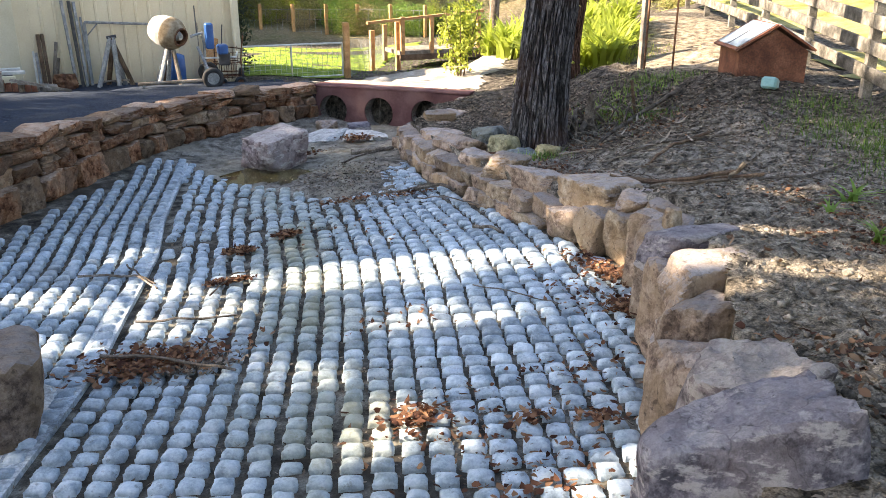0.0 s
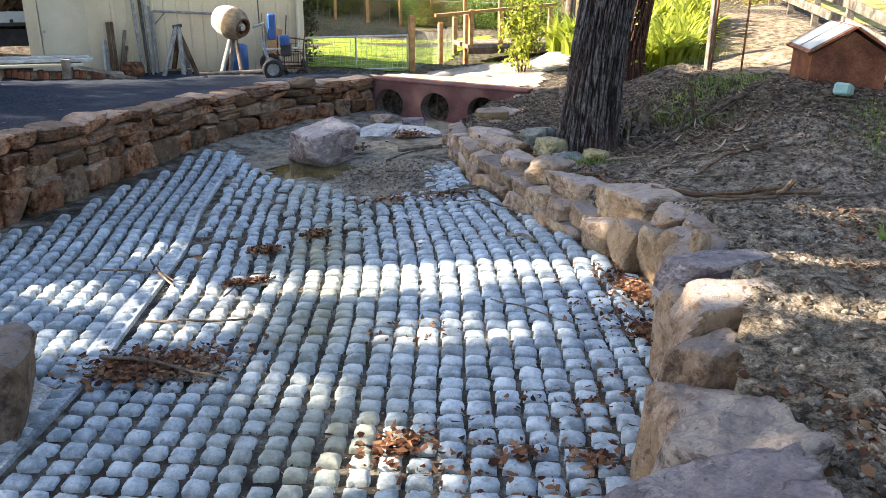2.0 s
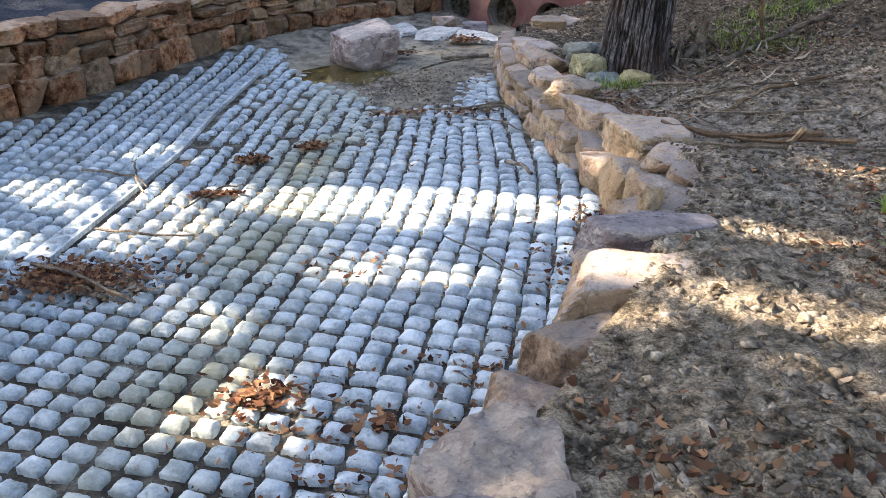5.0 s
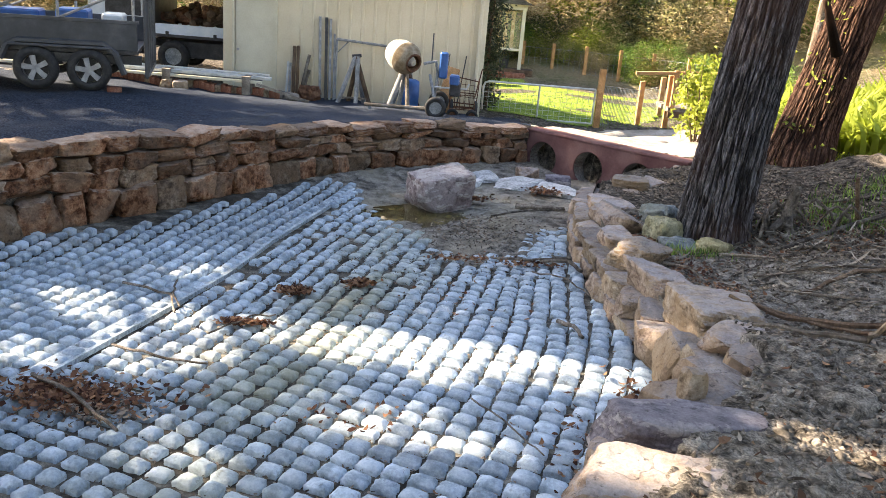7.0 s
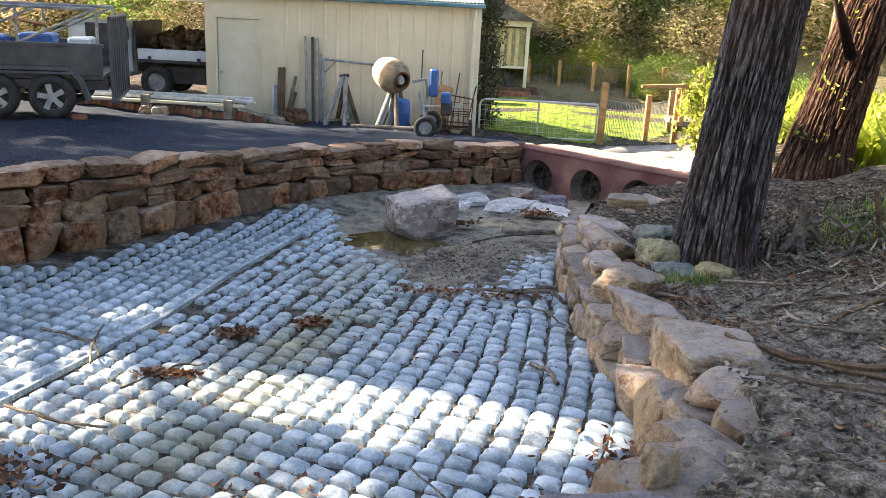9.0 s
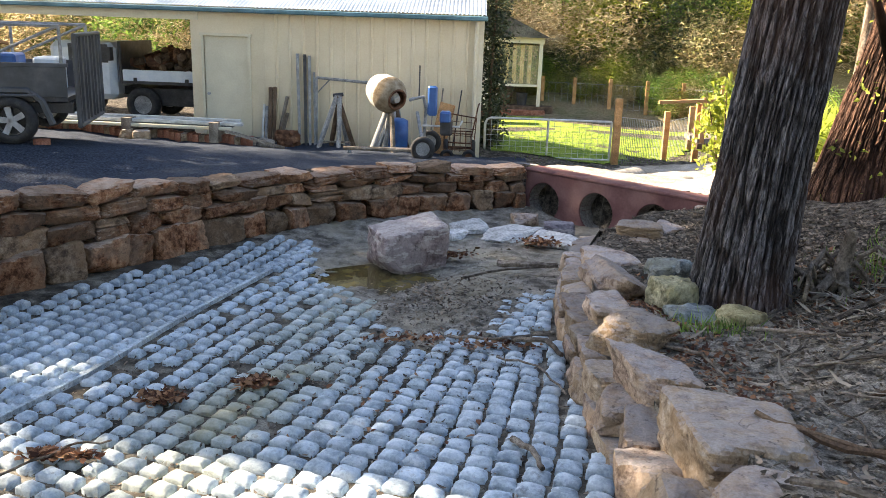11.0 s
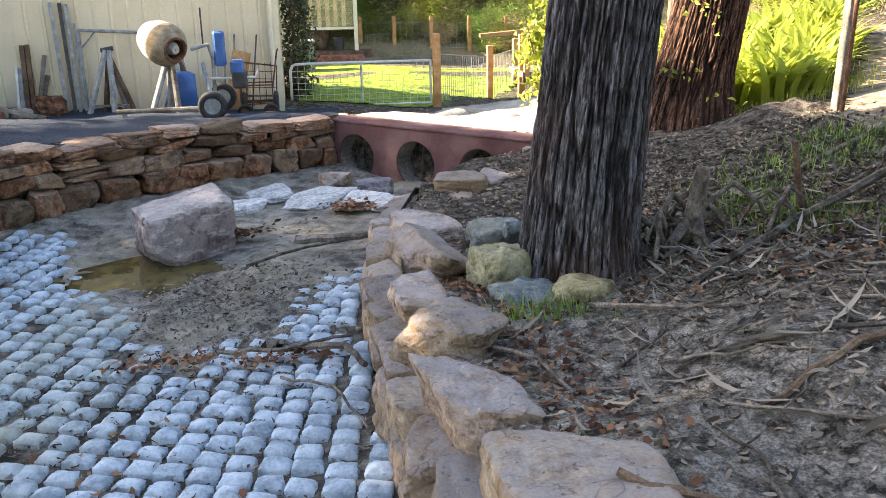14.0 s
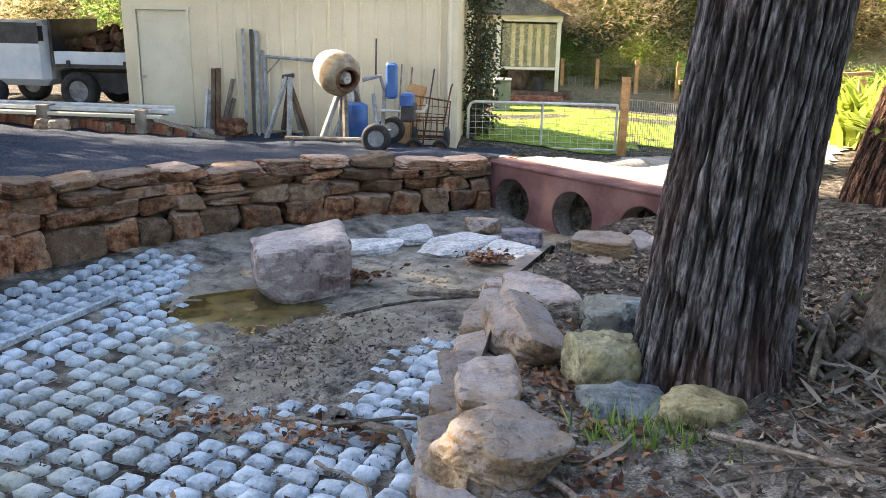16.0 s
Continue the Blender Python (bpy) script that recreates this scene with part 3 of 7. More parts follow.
rock("boulder", (2.03, 5.36, 1.0), (0.66, 0.4, 0.28), -10, 18, M_PINK, "flat brown rock on the bank edge", soft=0.055, level=5)
rock("boulder", (2.12, 5.66, 0.62), (0.55, 0.6, 0.75), 30, 19, M_PINK, "grey boulder under the flat rocks")
rock("boulder", (2.28, 5.88, 1.0), (0.68, 0.44, 0.24), -12, 14, M_PURPLE, "flat dark grey rock on the bank edge", soft=0.055, level=5)
rock("boulder", (2.58, 6.3, 0.6), (0.6, 0.6, 0.8), 35, 20, M_PINK, "grey boulder in the channel edge")
rock("stone", (2.47, 6.3, 1.04), (0.16, 0.12, 0.2), 20, 22, M_TAN, "small pale stone on the bank edge", level=3)
# loose rocks round the foot of the tree
rock("boulder", (3.75, 11.15, 0.41), (0.42, 0.40, 0.40), 10, 61, M_GREENROCK, "mossy grey-green rock beside the tree", soft=0.08, rough=0.045, level=5)
rock("boulder", (3.80, 10.72, 0.37), (0.44, 0.32, 0.26), 5, 62, M_BLUEROCK, "blue-grey rock beside the tree", soft=0.08, rough=0.045, level=5)
rock("boulder", (4.14, 10.70, 0.41), (0.38, 0.28, 0.29), -10, 63, M_OCHRE, "yellowish rock beside the tree", soft=0.08, rough=0.045, level=5)
rock("boulder", (3.87, 11.9, 0.43), (0.40, 0.34, 0.24), 15, 64, M_BLUEROCK, "blue-grey rock behind the tree", rough=0.045)
rock("stone", (3.95, 11.75, 0.56), (0.14, 0.12, 0.12), 15, 65, M_BLUEROCK, "small pale blue stone on a rock", level=3)

# ---- culvert headwall and deck ----
HEAD_ANGLE = math.atan2(HEAD_DIR.y, HEAD_DIR.x)
headwall = thing("culvert_headwall", Matrix.Translation(HEAD_A) @ Matrix.Rotation(HEAD_ANGLE, 4, "Z"), "red-oxide concrete headwall with three pipe openings", "culvert", kind="structure")
HOLES = (0.36, 1.31, 2.26)


def headwall_mesh():
    bm = bmesh.new()
    L, zb, zt, R, n, thick = 3.1, -0.5, 0.46, 0.285, 32, 0.30
    xs = [0.0] + [(a + b) / 2 for a, b in zip(HOLES, HOLES[1:])] + [L]
    for i, c in enumerate(HOLES):
        x0, x1 = xs[i], xs[i + 1]
        angles = sorted({2 * math.pi * k / n for k in range(n)} | {math.atan2(z, x - c) % (2 * math.pi) for x in (x0, x1) for z in (zb, zt)})
        rims = [[], [], [], []]
        for a in angles:
            dx, dz = math.cos(a), math.sin(a)
            k = min((x1 - c) / dx if dx > 1e-9 else (x0 - c) / dx if dx < -1e-9 else 1e9, zt / dz if dz > 1e-9 else zb / dz if dz < -1e-9 else 1e9)
            for rim, (r, y) in zip(rims, ((R + 0.012, 0), (k, 0), (R, 0.012), (R, thick))):
                rim.append(bm.verts.new((c + r * dx, y, r * dz)))
        m = len(angles)
        for k in range(m):
            j = (k + 1) % m
            bm.faces.new((rims[0][k], rims[0][j], rims[1][j], rims[1][k]))
            bm.faces.new((rims[2][k], rims[2][j], rims[0][j], rims[0][k]))
            bm.faces.new((rims[3][k], rims[3][j], rims[2][j], rims[2][k]))
    bmesh.ops.remove_doubles(bm, verts=bm.verts, dist=0.0005)
    bmesh.ops.recalc_face_normals(bm, faces=bm.faces)
    return bm


part("wall_face", headwall_mesh(), M_RED, headwall)
part("coping", box(1.55, 0.15, 0.455, 3.14, 0.34, 0.05, bev=0.015), M_RED, headwall, "red concrete top edge")
for c in HOLES:
    bm = tube([(c, 0.02, 0), (c, 2.6, 0.0)], 0.284, 28, cap=False)
    add_tube(bm, [(c, 2.58, 0), (c, 2.6, 0)], 0.284, 28)
    part("pipe", bm, varied("pipe_inside", (0.16, 0.15, 0.14), (0.22, 0.21, 0.2), (0.3, 0.29, 0.27), 3, 30, 0.3, 0.01), headwall, "grey concrete drain pipe", True)

# ---- shed ----
M_TRIM = varied("cream_trim", (0.62, 0.57, 0.43), (0.66, 0.61, 0.47), (0.7, 0.65, 0.5), 2, 30, 0.05, 0.002, 0.5)
M_ROOF = varied("galvanised_roof", (0.20, 0.25, 0.31), (0.28, 0.34, 0.41), (0.38, 0.44, 0.50), 1.5, 20, 0.1, 0.005, 0.4)
M_DARK = varied("dark_paint", (0.02, 0.02, 0.022), (0.035, 0.035, 0.04), (0.06, 0.06, 0.065), 5, 50, 0.2, 0.003, 0.5)
M_STEEL = varied("grey_steel", (0.16, 0.17, 0.18), (0.25, 0.26, 0.27), (0.36, 0.36, 0.36), 6, 60, 0.2, 0.003, 0.45)
M_GALV = varied("pale_galvanised", (0.42, 0.43, 0.43), (0.55, 0.56, 0.55), (0.66, 0.66, 0.64), 6, 60, 0.15, 0.003, 0.45)
M_RUST = varied("rusty_steel", (0.07, 0.035, 0.022), (0.13, 0.065, 0.04), (0.22, 0.12, 0.07), 8, 70, 0.4, 0.004, 0.8)
M_OLDWOOD = varied("weathered_timber", (0.13, 0.11, 0.09), (0.22, 0.19, 0.16), (0.34, 0.30, 0.26), 5, 60, 0.5, 0.006, 0.85, spread=0.2)
M_BROWNWOOD = varied("brown_timber", (0.07, 0.045, 0.03), (0.12, 0.08, 0.055), (0.18, 0.13, 0.09), 5, 60, 0.5, 0.006, 0.85)
M_FENCE = varied("grey_fence_timber", (0.06, 0.055, 0.048), (0.125, 0.115, 0.10), (0.21, 0.195, 0.175), 5, 60, 0.5, 0.006, 0.85, spread=0.2)
M_ORANGE = varied("treated_pine", (0.30, 0.15, 0.06), (0.42, 0.22, 0.09), (0.52, 0.30, 0.14), 5, 60, 0.3, 0.004, 0.75, spread=0.15)
M_BLUE = varied("blue_plastic", (0.02, 0.08, 0.26), (0.03, 0.12, 0.36), (0.06, 0.18, 0.42), 3, 40, 0.1, 0.002, 0.4)
M_WHITE = varied("white_paint", (0.55, 0.62, 0.70), (0.66, 0.72, 0.78), (0.74, 0.78, 0.82), 2, 30, 0.05, 0.002, 0.3)
M_TYRE = varied("tyre_rubber", (0.012, 0.012, 0.013), (0.02, 0.02, 0.022), (0.035, 0.034, 0.033), 12, 80, 0.3, 0.004, 0.75)
M_ALLOY = varied("alloy_rim", (0.26, 0.26, 0.27), (0.34, 0.34, 0.35), (0.42, 0.42, 0.43), 8, 60, 0.1, 0.002, 0.35)
M_BRICK = varied("red_brick", (0.18, 0.07, 0.045), (0.28, 0.115, 0.075), (0.4, 0.2, 0.14), 6, 60, 0.5, 0.005, spread=0.3)
M_DRUM = varied("cement_caked_steel", (0.24, 0.20, 0.15), (0.36, 0.35, 0.33), (0.44, 0.44, 0.435), 3.0, 30, 0.14, 0.01, 0.7)

SHED_Y = 20.78
shed = thing("shed", Matrix.Translation((0, SHED_Y, 0.0)), "cream ribbed-steel shed with a carport bay beside it", "shed")


def ribbed(x0, x1, z0, z1, pitch=0.26, rib=0.022):
    """Ribbed steel sheet standing in the x-z plane, facing -y."""
    bm, prev, x = bmesh.new(), None, x0
    prof = []
    while x < x1 - 0.001:
        for dx, y in ((0, 0), (pitch - 0.07, 0), (pitch - 0.055, -rib), (pitch - 0.02, -rib), (pitch - 0.005, 0)):
            if x + dx < x1:
                prof.append((x + dx, y))
        x += pitch
    prof.append((x1, 0))
    for px, py in prof:
        cur = (bm.verts.new((px, py, z0)), bm.verts.new((px, py, z1)))
        if prev:
            bm.faces.new((prev[0], cur[0], cur[1], prev[1]))
        prev = cur
    return bm


EAVE = 2.72
M_GUTTER = varied("blue_green_paint", (0.05, 0.13, 0.17), (0.08, 0.19, 0.24), (0.12, 0.25, 0.31), 3, 40, 0.1, 0.003, 0.45)
part("wall_panel", ribbed(-1.928, 2.15, -0.15, EAVE), M_CREAM, shed)
part("wall_panel", box(-3.22, 0.03, 1.35, 0.26, 0.06, 2.75), M_CREAM, shed)
part("wall_panel", box(-2.66, 0.03, 2.46, 0.858, 0.06, 0.5), M_CREAM, shed)
part("wall_panel", box(-2.08, 0.03, 1.35, 0.3, 0.06, 2.75), M_CREAM, shed)
door = part("door", box(-2.675, 0.02, 1.13, 0.90, 0.04, 2.14, bev=0.006), M_TRIM, shed, "plain cream access door")
part("door_knob", tube([(-3.03, -0.005, 1.12), (-3.03, -0.05, 1.12)], 0.028, 10), M_ALLOY, door, "brushed metal knob")
bm = box(-3.125, -0.01, 1.18, 0.045, 0.07, 2.12)
add_box(bm, -2.225, -0.01, 1.18, 0.045, 0.07, 2.12)
add_box(bm, -2.675, -0.012, 2.235, 0.99, 0.09, 0.05)
part("door_frame", bm, M_TRIM, shed)
part("corner_flashing", box(2.19, -0.01, 1.28, 0.1, 0.09, 2.86), M_TRIM, shed)
part("downpipe", tube([(2.1, -0.07, -0.05), (2.1, -0.07, 2.62)], 0.04, 10), M_TRIM, shed, "cream round downpipe")
part("side_wall", box(2.2, 2.15, 1.35, 0.06, 4.2, 2.75), M_CREAM, shed)
part("inner_wall", box(-3.3, 2.15, 1.35, 0.06, 4.2, 2.75), M_CREAM, shed)
part("lintel", box(-6.9, 0.0, 2.62, 7.4, 0.08, 0.26), M_TRIM, shed, "cream carport beam")
part("carport_post", box(-10.4, 0.0, 1.3, 0.12, 0.12, 2.6), M_TRIM, shed)
# Unseen west wall added to keep the low sun out of the carport.
part("end_wall", box(-10.5, 2.15, 1.35, 0.06, 4.2, 2.75), M_CREAM, shed)


def corrugated(x0, x1, y0, z0, y1, z1, pitch=0.076, amp=0.010):
    bm, prev = bmesh.new(), None
    n = int((x1 - x0) / (pitch / 4))
    for k in range(n + 1):
        x = x0 + (x1 - x0) * k / n
        d = amp * math.sin(2 * math.pi * x / pitch)
        cur = (bm.verts.new((x, y0, z0 + d)), bm.verts.new((x, y1, z1 + d)))
        if prev:
            bm.faces.new((prev[0], cur[0], cur[1], prev[1]))
        prev = cur
    return bm


part("roof", corrugated(-10.6, 2.27, -0.12, EAVE + 0.03, 2.15, EAVE + 0.62), M_ROOF, shed, "corrugated galvanised roof", True)
part("roof", corrugated(-10.6, 2.27, 4.4, EAVE + 0.03, 2.15, EAVE + 0.62), M_ROOF, shed, "corrugated galvanised roof", True)
part("gutter", box(-4.15, -0.13, EAVE - 0.035, 12.9, 0.1, 0.085, bev=0.015), M_GUTTER, shed, "blue-green painted metal gutter")
G0 = 0.22


def leaning(name, x, top_x, z0, z1, size, material, label, y0=SHED_Y - 0.28, y1=SHED_Y - 0.05, category="timber", group="offcuts leaning on the shed", round_=False):
    d = Vector((top_x - x, y1 - y0, z1 - z0))
    if round_:
        bm = tube([(0, 0, 0), d], size[0] / 2, 8)
    else:
        q = d.to_track_quat("Z", "Y").to_matrix().to_4x4()
        bm = box(0, 0, 0, 1, 1, 1)
        bmesh.ops.transform(bm, matrix=q @ Matrix.Translation((0, 0, d.length / 2)) @ Matrix.Diagonal((size[0], size[1], d.length, 1)), verts=bm.verts)
    ob = obj(name, bm, material)
    ob.location = (x, y0, z0)
    return tagged(ob, label, category, group)


for x, tx, z1, w, m, lb in [(-1.80, -1.82, 1.28, 0.07, M_BROWNWOOD, "dark brown timber post leaning on the shed"), (-1.72, -1.74, 1.29, 0.06, M_BROWNWOOD, "dark brown timber post leaning on the shed"),
                            (-1.88, -1.90, 0.92, 0.05, M_STEEL, "short grey pipe leaning on the shed"), (-1.66, -1.5, 1.12, 0.05, M_OLDWOOD, "grey timber stake leaning on the shed"),
                            (-1.62, -1.50, 0.8, 0.05, M_OLDWOOD, "short timber stake leaning on the shed"), (-1.95, -1.95, 0.95, 0.04, M_GALV, "thin pale pipe leaning on the shed")]:
    leaning("post", x, tx, G0, z1, (w, w), m, lb)
for x, tx, z1, w, m, lb in [(-1.22, -1.30, 1.93, 0.05, M_STEEL, "tall grey steel post leaning on the shed"), (-1.10, -1.16, 1.92, 0.055, M_DARK, "tall grey steel post leaning on the shed"),
                            (-1.02, -1.07, 1.90, 0.05, M_STEEL, "tall galvanised post leaning on the shed"), (-0.93, -0.98, 1.6, 0.035, M_STEEL, "galvanised pipe leaning on the shed")]:
    leaning("steel_post", x, tx, G0 - 0.05, z1, (w, w), m, lb, group="steel posts leaning on the shed")

# welded pipe frame leaning behind the mixer
pipe_frame = thing("pipe_frame", Matrix.Translation((-0.92, SHED_Y - 0.12, 0.2)), "grey welded pipe frame leaning on the shed", "frame")
part("upright", tube([(0, -0.1, 0), (0, 0, 1.3)], 0.028, 8), M_STEEL, pipe_frame)
part("top_rail", tube([(0, 0, 1.3), (1.3, 0.02, 1.22)], 0.026, 8), M_STEEL, pipe_frame)
part("brace", tube([(0, 0, 1.0), (0.26, 0.0, 1.28)], 0.014, 6), M_STEEL, pipe_frame)


def trestle(x, y, z, h, spread, seed):
    r = random.Random(seed)
    t = thing("folding_trestle", Matrix.Translation((x, y, z)), "grey timber tripod trestle standing by the shed", "trestle", "trestles by the shed")
    for k, (dx, dy) in enumerate([(-spread, -0.15), (-spread * 0.45, 0.12), (0.04, -0.2), (spread * 0.9, -0.05), (spread * 0.5, 0.12)]):
        part("leg", tube([(dx, dy, 0), (r.uniform(-0.03, 0.05), 0, h)], 0.05, 6), M_BROWNWOOD if k % 2 else M_STEEL, t)
    part("crossbar", tube([(-spread * 0.8, -0.1, 0.14), (spread * 0.85, -0.06, 0.14)], 0.022, 6), M_OLDWOOD, t)
    part("head", tube([(-0.09, 0, h), (0.1, 0, h + 0.03)], 0.035, 8), M_DARK, t, "dark metal clamp")
    return t


trestle(-0.46, 20.35, 0.2, 1.0, 0.36, 1)
trestle(0.62, 20.2, 0.14, 1.02, 0.34, 2)


def wheel(parent, x, y, z, r, w, rim_r, rim_mat, spokes=0, axis="Y"):
    bm = bmesh.new()
    prof = [(rim_r, -w / 2), (r - 0.05 * r / 0.3, -w / 2), (r, -w / 4), (r, w / 4), (r - 0.05 * r / 0.3, w / 2), (rim_r, w / 2)]
    rings = [[bm.verts.new((x + a * math.cos(t), y + b, z + a * math.sin(t))) for t in (2 * math.pi * k / 28 for k in range(28))] for a, b in prof]
    for r0, r1 in zip(rings, rings[1:] + rings[:1]):
        for k in range(28):
            bm.faces.new((r0[k], r0[(k + 1) % 28], r1[(k + 1) % 28], r1[k]))
    whl = part("wheel", bm, M_TYRE, parent, "black rubber tyre", True)
    bm = tube([(x, y - w * 0.3, z), (x, y + w * 0.3, z)], rim_r * (0.28 if spokes else 1.0), 20)
    if spokes:
        add_tube(bm, [(x, y - w * 0.42, z), (x, y - w * 0.30, z)], rim_r * 1.02, 28, cap=False)
        add_tube(bm, [(x, y - w * 0.30, z), (x, y + w * 0.30, z)], rim_r * 0.97, 28, cap=False)
        for k in range(spokes):
            a = 2 * math.pi * k / spokes + 0.5
            m = Matrix.Translation((x, y - w * 0.33, z)) @ Matrix.Rotation(-a, 4, "Y")
            c = bmesh.ops.create_cube(bm, size=1)["verts"]
            for v in c:
                wide = 0.042 if v.co.x > 0 else 0.030
                v.co = m @ Vector(((v.co.x + 0.5) * rim_r * 0.98, v.co.y * 0.03, v.co.z * wide * (2 if v.co.x > 0 else 2.2)))
        part("rim", bm, rim_mat, whl, "silver five-spoke alloy rim")
        part("hub", tube([(x, y + w * 0.12, z), (x, y + w * 0.1, z)], rim_r * 0.95, 20), M_DARK, whl)
    else:
        part("rim", bm, rim_mat, whl)
    return whl


# ---- cement mixer ----
mixer = thing("cement_mixer", Matrix.Translation((0.70, 19.55, 0.30)), "old cement mixer with a grey caked drum and blue engine cover", "cement mixer")


def drum_mesh(prof):
    bm = bmesh.new()
    rings = [[bm.verts.new((s, r * math.cos(t), r * math.sin(t))) for t in (2 * math.pi * k / 28 for k in range(28))] for s, r in prof]
    for r0, r1 in zip(rings, rings[1:]):
        for k in range(28):
            bm.faces.new((r0[k], r0[(k + 1) % 28], r1[(k + 1) % 28], r1[k]))
    bmesh.ops.transform(bm, matrix=Matrix.Translation((-0.3, 0, 1.12)) @ Matrix.Rotation(radians(22), 4, "Y") @ Matrix.Rotation(radians(-48), 4, "Z") @ Matrix.Translation((-0.1, 0, 0)), verts=bm.verts)
    bmesh.ops.recalc_face_normals(bm, faces=bm.faces)
    return bm


M_CAKED = varied("brown_caked_cement", (0.13, 0.095, 0.06), (0.23, 0.18, 0.12), (0.32, 0.27, 0.20), 6.0, 40, 0.14, 0.015, 0.85)
drum = part("drum", drum_mesh([(0.0, 0.03), (0.01, 0.2), (0.05, 0.245), (0.2, 0.30), (0.40, 0.318)]), M_DRUM, mixer, "pale grey steel drum, tilted", True)
part("drum_cone", drum_mesh([(0.40, 0.32), (0.50, 0.312), (0.61, 0.25), (0.68, 0.185)]), M_CAKED, drum, "brown cone caked with cement", True)
part("mouth_ring", drum_mesh([(0.68, 0.188), (0.71, 0.175), (0.69, 0.145), (0.6, 0.155), (0.4, 0.17), (0.4, 0.02)]), M_RUST, drum, "rusty drum mouth", True)
part("cement_crust", drum_mesh([(0.68, 0.01), (0.69, 0.06), (0.60, 0.10), (0.42, 0.12)]), M_DRUM, drum, "pale crust of cement in the mouth")
part("yoke", tube([(0.26, -0.3, 0.96), (0.3, -0.3, 0.98), (0.5, -0.2, 1.02), (0.55, -0.1, 0.8), (0.52, -0.15, 0.1)], 0.03, 8), M_STEEL, mixer)
part("tilt_lever", tube([(0.42, -0.1, 1.0), (0.42, -0.05, 1.55)], 0.014, 6), M_DARK, mixer)
for dx, dy in ((-0.42, -0.2), (0.0, -0.3), (-0.2, 0.2)):
    part("leg", tube([(dx, dy, 0), (-0.08 + 0.1 * dx, 0.0, 0.85)], 0.045, 8), M_STEEL if dx else M_OLDWOOD, mixer)
part("drawbar", tube([(-0.85, -0.55, 0.12), (0.55, -0.75, 0.16)], 0.035, 8), M_OLDWOOD, mixer, "long pale tow bar")
part("jockey_foot", tube([(-0.75, -0.56, 0.1), (-0.72, -0.58, -0.02)], 0.035, 6), M_STEEL, mixer)
part("brace", tube([(0.55, -0.7, 0.2), (0.4, -0.2, 0.75)], 0.03, 8), M_STEEL, mixer)
part("belt_guard", box(0.66, -0.12, 0.95, 0.17, 0.12, 0.52, bev=0.03), M_BLUE, mixer, "blue belt guard")
part("engine", box(0.92, -0.12, 0.5, 0.22, 0.28, 0.28, bev=0.03), M_DARK, mixer)
part("engine_cover", box(0.9, -0.15, 0.68, 0.2, 0.26, 0.2, bev=0.03), M_BLUE, mixer, "faded blue engine cover")
part("engine_rail", tube([(0.5, -0.2, 0.52), (1.15, -0.2, 0.52), (1.2, -0.15, 0.62)], 0.02, 6), M_GALV, mixer)
wheel(mixer, 0.55, -0.86, 0.2, 0.21, 0.09, 0.12, M_STEEL)
wheel(mixer, 0.62, 0.1, 0.2, 0.21, 0.09, 0.12, M_STEEL)
part("axle", tube([(0.55, -0.86, 0.2), (0.62, 0.1, 0.2)], 0.025, 6), M_STEEL, mixer)

sack_truck = thing("garden_trolley", Matrix.Translation((1.86, 20.3, lie(1.86, 20.3) - 0.01)), "rusty mesh trolley with two black tyres by the shed corner", "trolley")
part("tray_frame", tube([(-0.3, 0, 0.28), (-0.27, 0.05, 0.82), (0.3, 0.05, 0.74), (0.27, 0, 0.26), (-0.3, 0, 0.28)], 0.018, 6), M_RUST, sack_truck)
for k in range(1, 6):
    part("mesh_wire", tube([(-0.3 + 0.1 * k, 0.02, 0.28), (-0.27 + 0.096 * k, 0.05, 0.8)], 0.006, 4), M_RUST, sack_truck)
for q in (0.42, 0.56, 0.68):
    part("mesh_wire", tube([(-0.29, 0.02, q), (0.28, 0.02, q - 0.03)], 0.007, 4), M_RUST, sack_truck)
part("axle", tube([(-0.28, 0.0, 0.17), (0.28, 0.0, 0.17)], 0.016, 6), M_RUST, sack_truck)
for x in (-0.26, 0.26):
    w_ = part("wheel", tube([(x - 0.04, 0, 0.17), (x - 0.025, 0, 0.17), (x + 0.025, 0, 0.17), (x + 0.04, 0, 0.17)], [0.13, 0.17, 0.17, 0.13], 20), M_TYRE, sack_truck, "black rubber tyre", True)
board = obj("board", box(0, 0, 0.5, 0.30, 0.03, 1.0, bev=0.01), M_ORANGE)
board.matrix_basis = pose(1.40, 20.42, lie(1.40, 20.42) - 0.02, -12, 14, 8)
tagged(board, "ochre board leaning on the shed beside the mixer", "board")
blue_drum = obj("blue_drum", tube([(0, 0, 0), (0, 0, 0.02), (0, 0, 0.3), (0, 0, 0.56), (0, 0, 0.6)], [0.16, 0.18, 0.185, 0.18, 0.1], 20), M_BLUE, smooth=True)
blue_drum.location = (0.72, 19.95, lie(0.72, 19.95) - 0.01)
tagged(blue_drum, "blue plastic drum under the cement mixer", "drum")
for x, tx, z1, lb in ((1.28, 1.33, 1.42, "long pale tool handle leaning on the shed"), (1.42, 1.5, 1.38, "long pale tool handle leaning on the shed"), (1.7, 1.86, 1.36, "black rod leaning on the shed")):
    leaning("tool_handle", x, tx, 0.1, z1, (0.025, 0.025), M_DARK if "black" in lb else M_OLDWOOD, lb, category="tool handle", group="handles leaning on the shed", round_=True)
trolley = thing("garden_trolley", Matrix.Translation((1.78, 20.25, 0.06)), "rusty mesh garden trolley by the shed corner", "trolley")
